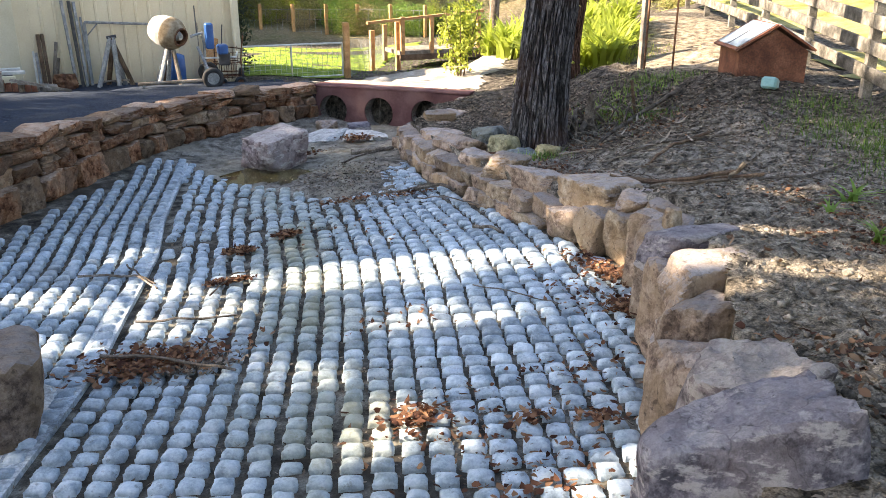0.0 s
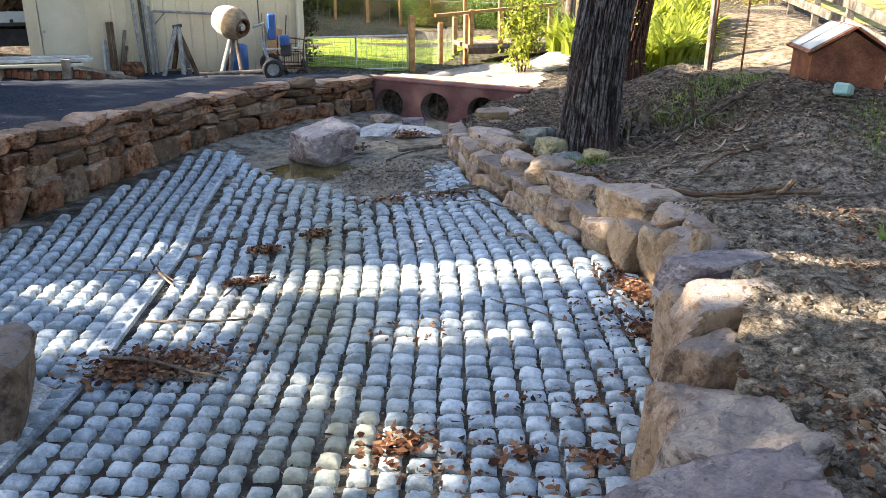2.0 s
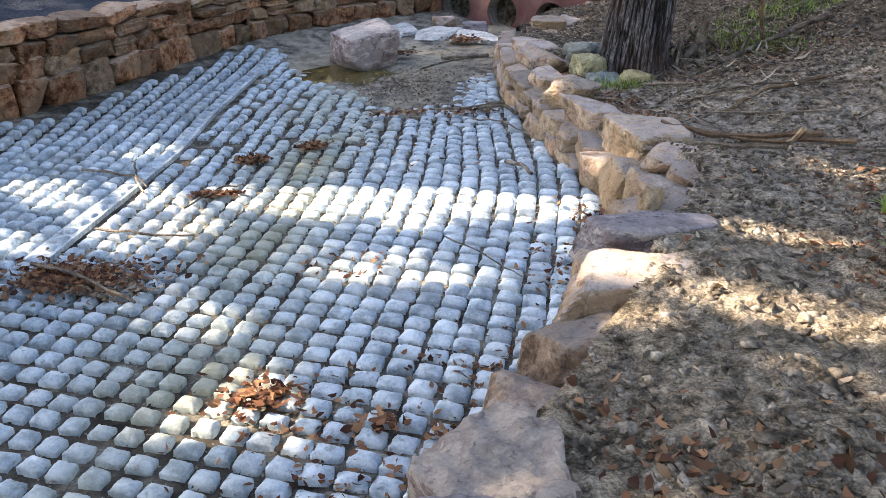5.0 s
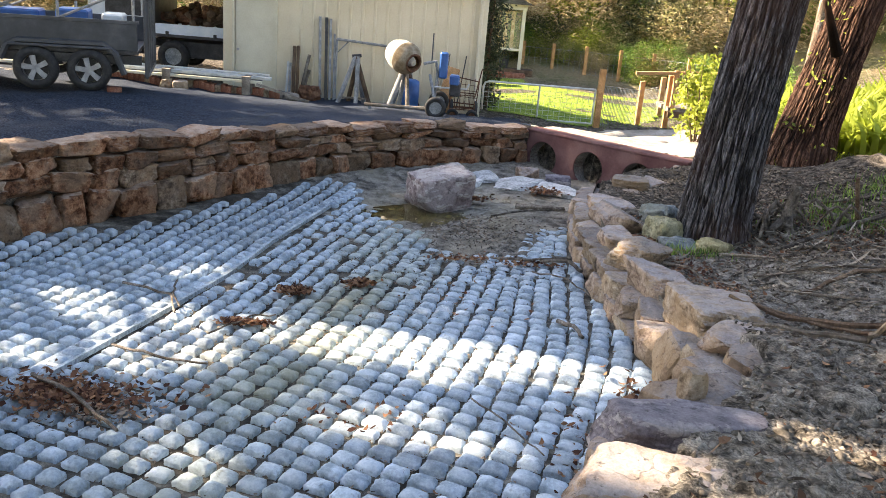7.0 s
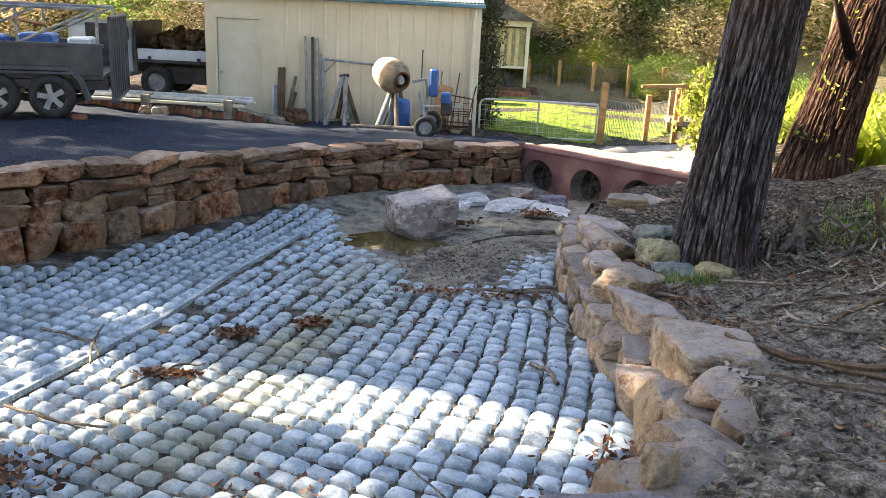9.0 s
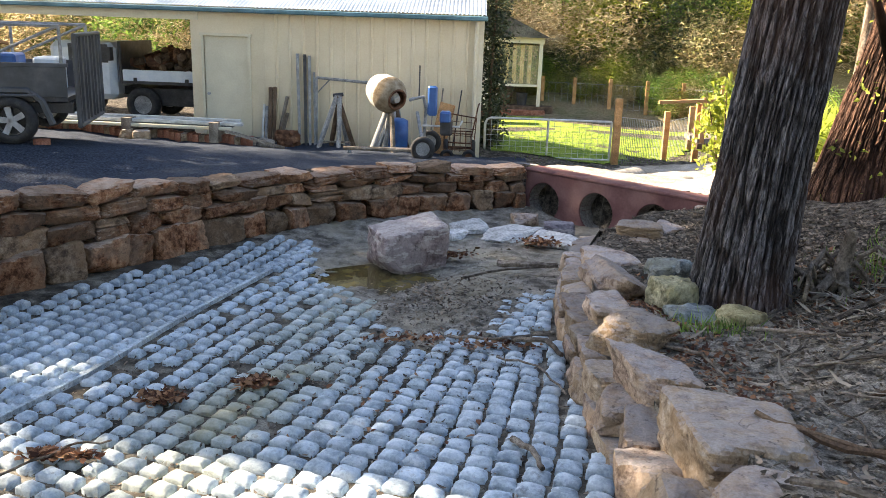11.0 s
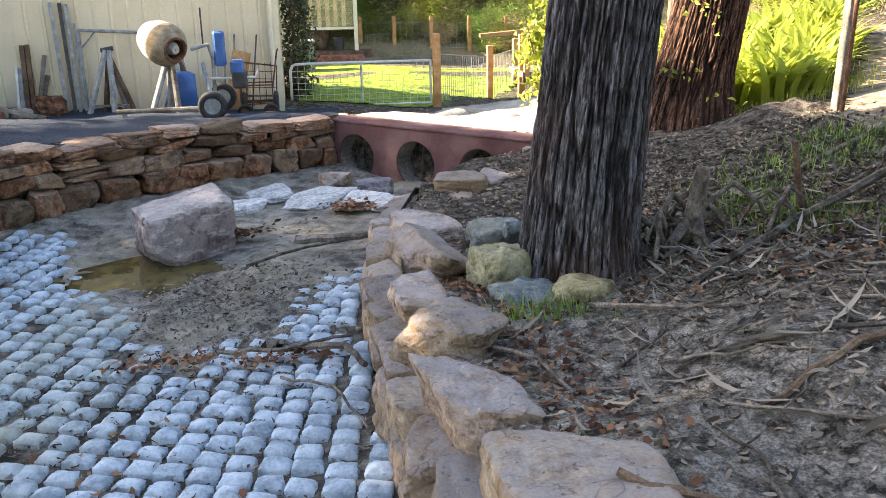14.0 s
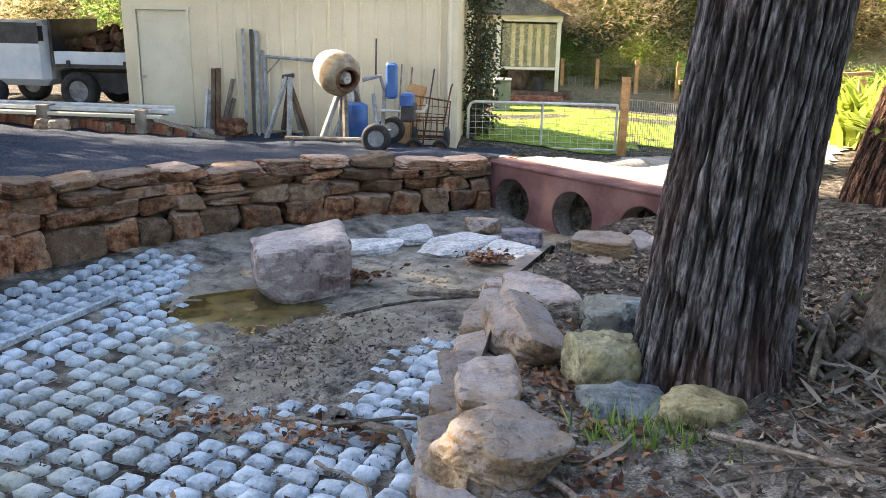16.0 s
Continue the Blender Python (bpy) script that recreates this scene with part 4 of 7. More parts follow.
for z in (0.25, 0.55):
    part("rail", tube([(-0.22, -0.2, z), (0.3, -0.2, z), (0.3, 0.2, z), (-0.22, 0.2, z), (-0.22, -0.2, z)], 0.012, 6), M_RUST, trolley)
for k in range(6):
    x = -0.22 + 0.104 * k
    part("upright", tube([(x, -0.2, 0.22), (x, -0.2, 0.58)], 0.007, 5), M_RUST, trolley)
part("pull_handle", tube([(0.3, -0.1, 0.5), (0.4, -0.05, 1.05), (0.42, 0.0, 1.1)], 0.014, 6), M_RUST, trolley)
for x in (-0.15, 0.26):
    wheel(trolley, x, -0.24, 0.13, 0.13, 0.06, 0.07, M_RUST)

# steel lengths, bricks and offcuts in front of the shed
for k, (y, z, x0, x1, w, m) in enumerate([(19.7, 0.70, -8.4, -2.12, 0.14, M_GALV), (19.86, 0.74, -8.2, -2.2, 0.12, M_GALV), (19.6, 0.62, -8.0, -2.3, 0.10, M_TRIM), (19.95, 0.64, -8.3, -2.35, 0.10, M_STEEL)]):
    b = obj("steel_length", box(0, 0, 0, x1 - x0, w, 0.06, bev=0.008), m)
    b.matrix_basis = pose((x0 + x1) / 2, y, z, 0, 0.6, 1.0)
    tagged(b, "long pale steel section stacked across brick supports", "steel section", "steel lengths by the shed")
rb = random.Random(4)
for k in range(40):
    x = -6.3 + 0.11 * k
    z = lie(x, 19.85)
    b = obj("brick", box(0, 0, 0, 0.1, 0.22, 0.15 + 0.03 * rb.random(), bev=0.006), M_BRICK if rb.random() < 0.7 else M_TAN)
    b.matrix_basis = pose(x, 19.85 + rb.uniform(-0.02, 0.02), z + 0.08, 0, 0, rb.uniform(-3, 3))
    tagged(b, "old red brick standing on edge in a row", "brick", "row of bricks by the shed")
for x in (-6.1, -4.2, -2.6):
    b = obj("bearer", box(0, 0, 0, 0.16, 0.5, 0.36), M_OLDWOOD)
    b.location = (x, 19.78, lie(x, 19.78) + 0.17 + 0.05)
    tagged(b, "short timber bearer under the steel lengths", "timber", "bearers")
leaning("plank", -2.4, -1.35, 0.56, 0.26, (0.07, 0.05), M_OLDWOOD, "grey plank sloping to the ground by the shed", y0=19.6, y1=19.75, group="loose planks")
for x, y, w, t in ((-2.05, 19.9, 0.3, 5), (-1.75, 19.95, 0.34, -8), (-3.9, 19.5, 0.3, 12), (-4.2, 19.55, 0.25, -5)):
    rock("stone", (x, y, lie(x, y) + 0.07), (w, 0.2, 0.2), t, int(1000 + 100 * x), M_TAN if x < -3 else M_OLDWOOD, "rough offcut block lying by the shed", level=3)
rock("scrap_metal", (-1.42, 20.3, 0.33), (0.42, 0.3, 0.36), 5, 77, M_RUST, "small rusty heap of scrap by the steel posts", category="scrap heap", rough=0.12, level=4)

# ---- tipper truck in the carport ----
truck = thing("tray_truck", Matrix.Translation((-4.2, 21.5, 0.42)), "white tray-back truck loaded with dark firewood", "truck")
part("tray_side", box(0, 0, 0.92, 1.62, 0.04, 0.26, bev=0.012), M_WHITE, truck, "white drop side")
part("tray_floor", box(0, 0.85, 0.8, 1.66, 1.75, 0.06), M_DARK, truck)
part("tray_side", box(0, 1.7, 0.92, 1.62, 0.04, 0.26), M_WHITE, truck)
part("tail_board", box(0.83, 0.85, 0.92, 0.04, 1.7, 0.26), M_DARK, truck)
for x in (-0.55, 0.5):
    part("latch", box(x, -0.03, 0.84, 0.07, 0.04, 0.11, bev=0.01), M_DARK, truck)
part("head_board", box(-0.86, 0.85, 1.2, 0.06, 1.7, 0.8, bev=0.01), M_DARK, truck)
cab = part("cab", box(-1.65, 0.85, 1.0, 1.35, 1.65, 1.15, bev=0.12), M_WHITE, truck)
part("side_window", box(-1.5, 0.02, 1.35, 0.8, 0.02, 0.36), M_DARK, cab, "dark side window")
part("mirror", box(-1.0, -0.1, 1.35, 0.06, 0.16, 0.26), M_DARK, cab)
part("chassis", box(-0.3, 0.85, 0.6, 3.4, 0.8, 0.16), M_DARK, truck)
part("underbody", box(0.1, 0.35, 0.5, 1.5, 0.3, 0.35), M_DARK, truck)
for x, y in ((-0.45, 0.12), (-2.2, 0.12), (-0.45, 1.6), (-2.2, 1.6)):
    wheel(truck, x, y, 0.35, 0.35, 0.2, 0.19, M_STEEL)
rl = random.Random(8)
for k in range(46):
    x, y = rl.uniform(-0.72, 0.68), rl.uniform(0.12, 1.55)
    hgt = 0.30 * (1 - (abs(x + 0.05) / 0.95) ** 2) + 0.06
    bm = tube([(-0.17, 0, 0), (0.17, 0, 0)], 0.085 * rl.uniform(0.8, 1.15), 6)
    log = obj("log", bm, M_BROWNWOOD if rl.random() < 0.75 else M_RUST)
    log.matrix_basis = pose(-4.2 + x, 21.5 + y, 0.42 + 0.95 + rl.uniform(0, 1) * hgt + 0.1, rl.uniform(0, 90), rl.uniform(-35, 35), rl.uniform(0, 180))
    tagged(log, "split dark firewood log in the truck tray", "firewood", "firewood load")

# ---- box trailer ----
TR = Matrix.Translation((-3.55, 16.2, 0.74)) @ Matrix.Rotation(radians(14.5), 4, "Z")
trailer = thing("box_trailer", TR, "dark grey tandem-axle cage trailer with a raised ramp", "trailer")
M_TRAILER = varied("trailer_grey", (0.035, 0.039, 0.046), (0.052, 0.057, 0.066), (0.085, 0.09, 0.10), 2, 40, 0.15, 0.004, 0.5)
part("side_panel", box(-2.3, 0.03, 0.86, 4.5, 0.04, 0.42, bev=0.01), M_TRAILER, trailer)
part("side_panel", box(-2.3, 1.97, 0.86, 4.5, 0.04, 0.42), M_TRAILER, trailer)
part("floor", box(-2.3, 1.0, 0.62, 4.5, 1.96, 0.06), M_DARK, trailer)
part("chassis_rail", box(-2.3, 0.1, 0.5, 4.6, 0.08, 0.14), M_DARK, trailer)
part("chassis_rail", box(-2.3, 1.9, 0.5, 4.6, 0.08, 0.14), M_DARK, trailer)
part("top_rail", box(-2.3, 0.03, 1.09, 4.56, 0.06, 0.05), M_TRAILER, trailer)
bm = tube([(-2.05, -0.03, 0.45), (-1.95, -0.03, 0.66), (-1.8, -0.03, 0.74), (-0.55, -0.03, 0.74), (-0.38, -0.03, 0.6), (-0.26, -0.03, 0.28)], 0.05, 6)
part("mudguard", bm, M_TRAILER, trailer)
part("mudguard_panel", box(-1.18, 0.0, 0.68, 1.5, 0.2, 0.04, bev=0.01), M_TRAILER, trailer)
for x in (-0.78, -1.55):
    wheel(trailer, x, -0.02, 0.33, 0.33, 0.2, 0.2, M_ALLOY, 5)
    wheel(trailer, x, 2.02, 0.33, 0.33, 0.2, 0.2, M_ALLOY, 5)
for y in (0.03, 1.97):
    for x in (-0.1, -1.2, -2.3, -3.4, -4.5):
        part("cage_post", tube([(x, y, 1.08), (x, y, 1.62)], 0.025, 6), M_STEEL, trailer)
    for x0, x1 in ((-0.1, -1.2), (-1.2, -2.3), (-3.4, -2.3), (-4.5, -3.4)):
        part("cage_brace", tube([(x0, y, 1.62), (x1, y, 1.1)], 0.022, 6), M_STEEL, trailer)
    part("cage_rail", tube([(-0.1, y, 1.62), (-4.5, y, 1.62)], 0.025, 6), M_STEEL, trailer)
part("ramp_frame", tube([(0.08, 0.05, 0.25), (0.08, 0.05, 1.5), (0.08, 1.95, 1.5), (0.08, 1.95, 0.25), (0.08, 0.05, 0.25)], 0.035, 6), M_TRAILER, trailer, "dark grey steel ramp frame")
for k in range(7):
    part("ramp_bar", box(0.08, 0.2 + 0.26 * k, 0.88, 0.04, 0.12 if k % 2 else 0.05, 1.2), M_TRAILER, trailer)
part("strap", tube([(-1.25, -0.02, 1.45), (-0.9, 0.6, 1.35)], 0.03, 5), M_ORANGE, trailer, "orange ratchet strap")
part("strap", tube([(-2.1, 0.0, 1.5), (-1.7, 0.5, 1.5)], 0.03, 5), M_ORANGE, trailer, "orange ratchet strap")
for x, y, z, w, h, m, lb, nm in ((-1.1, 1.0, 0.65, 0.5, 0.55, M_BLUE, "blue plastic tub riding in the trailer", "tub"), (-1.9, 1.1, 0.65, 0.6, 0.5, M_BLUE, "blue plastic tub riding in the trailer", "tub"),
                                (-2.7, 1.0, 0.65, 0.8, 0.6, M_STEEL, "grey box riding in the trailer", "crate"), (-0.5, 1.2, 0.65, 0.35, 0.5, M_WHITE, "white container riding in the trailer", "container")):
    b = obj(nm, box(0, 0, h / 2, w, 0.6, h, bev=0.03), m)
    b.matrix_basis = TR @ Matrix.Translation((x, y, z))
    tagged(b, lb, nm)
chock = obj("brick", box(0, 0, 0.04, 0.22, 0.11, 0.08, bev=0.006), M_BRICK)
chock.matrix_basis = TR @ pose(-0.42, -0.05, 0.0, 0, 0, 10)
tagged(chock, "red brick chocking the trailer wheel", "brick")

# ---- garden gate, fences ----
GATE_Z = -0.12
gate = thing("garden_gate", Matrix.Translation((2.36, 21.88, GATE_Z)), "pale tubular gate with wire mesh", "gate")
GW, GH = 2.6, 0.86
part("gate_frame", tube([(0, 0, 0.06), (0, 0, GH - 0.12), (0.04, 0, GH - 0.03), (0.12, 0, GH), (GW, 0, GH)], 0.026, 8), M_GALV, gate, "", True)
part("gate_stile", tube([(GW * 0.5, 0, 0.06), (GW * 0.5, 0, GH)], 0.022, 8), M_GALV, gate)
part("gate_stile", tube([(GW, 0, 0.06), (GW, 0, GH)], 0.022, 8), M_GALV, gate)
part("gate_rail", tube([(0, 0, 0.07), (GW, 0, 0.07)], 0.02, 8), M_GALV, gate)
for k in range(1, 7):
    part("wire", tube([(0, 0, 0.07 + k * 0.11), (GW, 0, 0.07 + k * 0.11)], 0.004, 4), M_GALV, gate)
for k in range(1, 20):
    if k != 10:
        part("wire", tube([(GW * k / 20, 0, 0.07), (GW * k / 20, 0, GH)], 0.004, 4), M_GALV, gate)


def post(x, y, h, w=0.12, m=None, label="square treated-pine fence post", group="garden fence posts", name="fence_post", z=None):
    z = lie(x, y) - 0.05 if z is None else z
    b = obj(name, box(0, 0, h / 2, w, w, h, bev=0.008), m or M_ORANGE)
    b.location = (x, y, z)
    return tagged(b, label, "fence post", group)


post(5.08, 21.9, 1.42, 0.14, z=-0.2)
post(6.74, 24.65, 1.28, 0.13, z=-0.53)
post(7.75, 26.3, 1.3, 0.13, z=-0.55)
post(7.35, 24.2, 1.5, 0.13, z=-0.5)


def mesh_fence(points, h, label, step=0.11, zs=None):
    fence = thing("wire_fence", Matrix.Identity(4), label, "wire fence")
    pickets = bmesh.new()
    for (ax, ay, az), (bx, by, bz) in zip(points, points[1:]):
        n = max(2, int(math.hypot(bx - ax, by - ay) / step))
        for k in range(n):
            t = k / n
            x, y, z = ax + (bx - ax) * t, ay + (by - ay) * t, az + (bz - az) * t
            add_tube(pickets, [(x, y, z), (x, y, z + h)], 0.006, 4, cap=False)
        for q in (0.05, 0.35, 0.7, 1.0):
            part("line_wire", tube([(ax, ay, az + h * q), (bx, by, bz + h * q)], 0.010 if q == 1 else 0.005, 4), M_STEEL, fence)
    part("mesh_infill", pickets, M_STEEL, fence)
    return fence


mesh_fence([(5.08, 21.9, -0.1), (6.74, 24.65, -0.45), (7.75, 26.3, -0.45)], 0.95, "low wire picket fence along the lawn")
far_posts = [(4.6, 34.5), (5.7, 34.3), (6.9, 34.0), (8.1, 33.6), (9.2, 33.1), (10.3, 32.4), (11.4, 31.6)]
for x, y in far_posts:
    post(x, y, 1.45, 0.12, z=-0.5)
mesh_fence([(x, y, -0.5) for x, y in far_posts], 1.25, "green wire mesh fence behind the lawn", 0.2)

# timber footbridge with an orange handrail
bridge = thing("footbridge", Matrix.Translation((7.4, 24.3, 0.0)), "small timber footbridge with an orange handrail", "bridge")
part("deck", box(1.6, 0.2, 0.16, 3.4, 1.2, 0.12), M_OLDWOOD, bridge, "grey timber deck")
for x in (0.0, 0.9, 2.4):
    part("post", box(x, -0.35, 0.6, 0.11, 0.11, 1.1), M_ORANGE, bridge)
part("handrail", box(0.75, -0.35, 1.14, 3.6, 0.14, 0.07, Matrix.Rotation(radians(-4), 4, "Y")), M_ORANGE, bridge)
part("beam", box(1.6, -0.4, 0.04, 3.4, 0.1, 0.16), M_BROWNWOOD, bridge)

# post and rail fence on the bank
FA, FB = Vector((6.75, 7.1, 0)), Vector((14.4, 20.6, 0))
rail_fence = thing("rail_fence", Matrix.Identity(4), "grey weathered post-and-rail paddock fence", "fence")
fd = (FB - FA).normalized()
fn = Vector((-fd.y, fd.x, 0))
FL = (FB - FA).length


def fence_z(s):
    return float(np.interp(s, [0, 3.5, 8, 16], [1.12, 1.3, 1.5, 1.6]))


k = 0
while k * 2.5 < FL:
    s = k * 2.5 + 0.1
    p = FA + fd * s - fn * 0.07
    part("post", box(p.x, p.y, fence_z(s) + 0.6, 0.12, 0.12, 1.5, Matrix.Rotation(math.atan2(fd.y, fd.x), 4, "Z")), M_FENCE, rail_fence)
    k += 1
for q in (0.2, 0.52, 0.84, 1.16):
    for k in range(int(FL / 2.5) + 1):
        a, b = FA + fd * (2.5 * k), FA + fd * min(2.5 * k + 2.48, FL)
        za, zb = fence_z(2.5 * k) + q, fence_z(2.5 * k + 2.48) + q
        d = Vector((b.x - a.x, b.y - a.y, zb - za))
        mid = (a + b) / 2
        part("rail", box(mid.x, mid.y, (za + zb) / 2, d.length, 0.045, 0.17, d.to_track_quat("X", "Z").to_matrix().to_4x4(), bev=0.006), M_FENCE, rail_fence)

# star pickets and a wire panel beside the lily bed
for x, y, h, w, m, lb in ((7.15, 12.75, 1.5, 0.035, M_RUST, "thin rusty star picket"), (7.35, 13.1, 1.6, 0.09, M_OLDWOOD, "pale weathered post beside the lilies"), (7.6, 12.6, 1.4, 0.03, M_RUST, "thin rusty star picket")):
    post(x, y, h, w, m, lb, "pickets on the bank", "picket", z=lie(x, y) - 0.05)
stake = obj("stake", tube([(0.1, 0.05, 0), (-0.05, 0, 0.55)], 0.022, 6), M_BROWNWOOD)
stake.location = (5.72, 11.1, 0.68)
tagged(stake, "dark leaning steel stake in the bank", "stake")

# ---- kennel ----
kennel = thing("dog_kennel", Matrix.Translation((7.95, 11.05, lie(7.9, 11.0) - 0.05)) @ Matrix.Rotation(radians(-24), 4, "Z"), "small red-brown timber kennel with a tin-sheeted gable roof", "kennel")
M_KENNEL = varied("red_stain", (0.07, 0.022, 0.012), (0.13, 0.045, 0.024), (0.2, 0.085, 0.05), 3, 50, 0.3, 0.004, 0.7)
KW, KD, KH, KR = 0.98, 0.82, 0.46, 0.76
bm = bmesh.new()
for sgn in (-1, 1):
    v = [bm.verts.new((x, sgn * KD / 2, z)) for x, z in ((-KW / 2, 0), (KW / 2, 0), (KW / 2, KH), (0, KR), (-KW / 2, KH))]
    w = [bm.verts.new((x, sgn * (KD / 2 - 0.03), z)) for x, z in ((-KW / 2, 0), (KW / 2, 0), (KW / 2, KH), (0, KR), (-KW / 2, KH))]
    bm.faces.new(v)
    bm.faces.new(w)
    for i in range(5):
        bm.faces.new((v[i], v[(i + 1) % 5], w[(i + 1) % 5], w[i]))
bmesh.ops.recalc_face_normals(bm, faces=bm.faces)
part("gable_wall", bm, M_KENNEL, kennel)
for sgn in (-1, 1):
    part("side_wall", box(sgn * (KW / 2 - 0.015), 0, KH / 2, 0.03, KD - 0.07, KH), M_KENNEL, kennel)
    a = math.atan2(KR - KH, KW / 2)
    pl = part("roof_panel", box(sgn * 0.29, 0, (KH + KR) / 2 + 0.035, 0.66, KD + 0.16, 0.03, Matrix.Rotation(sgn * a, 4, "Y")), M_KENNEL, kennel)
    for dy in (-0.25, 0.2):
        part("tin_sheet", box(sgn * 0.29, dy, (KH + KR) / 2 + 0.062, 0.58, 0.4, 0.012, Matrix.Rotation(sgn * a, 4, "Y")), M_ROOF, pl, "shiny tin sheet")
tile = obj("plastic_tub", box(0, 0, 0.08, 0.3, 0.2, 0.16, bev=0.03), varied("aqua_plastic", (0.16, 0.34, 0.36), (0.22, 0.42, 0.44), (0.3, 0.5, 0.5), 3, 40, 0.1, 0.002, 0.5))
tile.matrix_basis = pose(7.35, 10.25, lie(7.35, 10.25) - 0.01, 0, 12, 35)
tagged(tile, "small aqua plastic tub lying by the kennel", "tub")

# ---- house verandah beyond the lawn ----
house = thing("house", Matrix.Translation((3.2, 33.7, -0.5)), "cream house with a verandah, clear blinds and gable roof", "house")


def blind_build(nt, b):
    b.inputs["Base Color"].default_value = (0.75, 0.68, 0.42, 1)
    b.inputs["Alpha"].default_value = 0.2


M_BLIND = mat("clear_blind", blind_build, 0.2)
part("wall", box(-2.2, 0.5, 1.4, 3.2, 0.2, 2.9), M_CREAM, house)
part("wall", box(0.4, 3.5, 1.4, 4.0, 0.2, 2.9), M_CREAM, house)
part("blind", box(0.3, 0.05, 1.85, 1.7, 0.02, 1.3), M_BLIND, house, "clear plastic weather blind")
for k in range(5):
    part("curtain", box(-0.2 + 0.26 * k, 0.12, 1.85, 0.13, 0.05, 1.3), varied("ochre_cloth", (0.5, 0.36, 0.14), (0.62, 0.47, 0.22), (0.72, 0.58, 0.34), 3, 30, 0.2, 0.01), house, "ochre hanging curtain")
for x in (-0.65, 1.2):
    part("post", box(x, 0.0, 1.35, 0.12, 0.12, 2.7), M_TRIM, house)
part("beam", box(0.25, 0.0, 2.66, 2.1, 0.14, 0.2), M_TRIM, house)
part("rail", box(0.28, 0.0, 1.15, 1.75, 0.06, 0.08), M_TRIM, house)
part("floor", box(0.2, 1.0, 0.3, 3.0, 2.4, 0.3), M_BROWNWOOD, house)
part("step", box(-0.2, -0.7, 0.05, 3.2, 0.7, 0.22), M_BRICK, house)
part("step", box(0.0, -0.35, 0.24, 2.8, 0.5, 0.2), M_BRICK, house)
bm = bmesh.new()
for y in (-0.3, 5.0):
    for x, z in ((-4.6, 2.75), (1.5, 2.75), (-1.4, 4.1)):
        bm.verts.new((x, y, z))
bm.verts.ensure_lookup_table()
bv = list(bm.verts)
for f in ((0, 1, 2), (3, 5, 4), (0, 2, 5, 3), (1, 4, 5, 2), (0, 3, 4, 1)):
    bm.faces.new([bv[i] for i in f])
part("roof", bm, varied("dark_roof", (0.06, 0.055, 0.05), (0.1, 0.09, 0.08), (0.15, 0.14, 0.12), 2, 20, 0.2, 0.01), house)
barrel = obj("barrel", tube([(0, 0, 0), (0, 0, 0.2), (0, 0, 0.45), (0, 0, 0.7), (0, 0, 0.9)], [0.26, 0.32, 0.35, 0.32, 0.26], 20), M_BROWNWOOD, smooth=True)
barrel.location = (3.2, 34.3, -0.05)
tagged(barrel, "old brown timber barrel on the verandah", "barrel")
pot = obj("plant_pot", tube([(0, 0, 0), (0, 0, 0.42)], [0.15, 0.2], 16), M_DARK)
pot.location = (3.85, 34.0, -0.05)
tagged(pot, "black plant pot on the verandah", "plant pot")
bin_ = thing("wheelie_bin", Matrix.Translation((2.75, 31.5, -0.48)), "grey-green wheelie bin at the house corner", "bin")
part("body", box(0, 0, 0.45, 0.5, 0.5, 0.9, bev=0.04), varied("bin_green", (0.1, 0.13, 0.1), (0.15, 0.18, 0.14), (0.2, 0.23, 0.19), 3, 40, 0.1, 0.002, 0.5), bin_)
part("lid", box(0, 0, 0.93, 0.54, 0.56, 0.06, bev=0.02), M_STEEL, bin_)

# ---- plants ----
def leafy(name, dark, mid, light, glow=0.35, rough=0.6):
    def build(nt, b):
        r = per_island(nt)
        c = ramp(nt, r, [(0.1, dark), (0.5, mid), (0.95, light)])
        c = mixc(nt, 0.35, c, ramp(nt, noise_tex(nt, 1.3, 3, 0.6, "World"), [(0.35, (0.3,) * 3), (0.65, (0.75,) * 3)]), "OVERLAY")
        nt.links.new(c, b.inputs["Base Color"])
        tr = nt.nodes.new("ShaderNodeBsdfTranslucent")
        nt.links.new(c, tr.inputs[0])
        mx = nt.nodes.new("ShaderNodeMixShader")
        mx.inputs[0].default_value = glow
        out = nt.nodes["Material Output"]
        nt.links.new(b.outputs[0], mx.inputs[1])
        nt.links.new(tr.outputs[0], mx.inputs[2])
        nt.links.new(mx.outputs[0], out.inputs[0])
    return mat(name, build, rough)


L_OLIVE = leafy("olive_leaves", (0.08, 0.09, 0.03), (0.22, 0.21, 0.08), (0.42, 0.39, 0.17), 0.45)
L_SCRUB = leafy("scrub_leaves", (0.11, 0.12, 0.04), (0.36, 0.34, 0.14), (0.66, 0.60, 0.30), 0.6)
L_GREEN = leafy("green_leaves", (0.05, 0.10, 0.02), (0.14, 0.25, 0.045), (0.30, 0.44, 0.09), 0.45)
L_YELLOW = leafy("yellow_green_leaves", (0.11, 0.15, 0.02), (0.28, 0.33, 0.045), (0.50, 0.53, 0.10), 0.55)
L_TAN = leafy("dry_leaves", (0.28, 0.20, 0.09), (0.58, 0.45, 0.25), (0.76, 0.64, 0.42), 0.6)
L_DARK = leafy("dark_leaves", (0.02, 0.03, 0.012), (0.045, 0.06, 0.025), (0.09, 0.11, 0.05), 0.2)
L_GRASS = leafy("grass_blades", (0.035, 0.075, 0.014), (0.085, 0.155, 0.026), (0.17, 0.26, 0.05), 0.4)
L_LITTER = leafy("leaf_litter", (0.045, 0.036, 0.029), (0.132, 0.105, 0.083), (0.31, 0.25, 0.195), 0.1, 0.8)
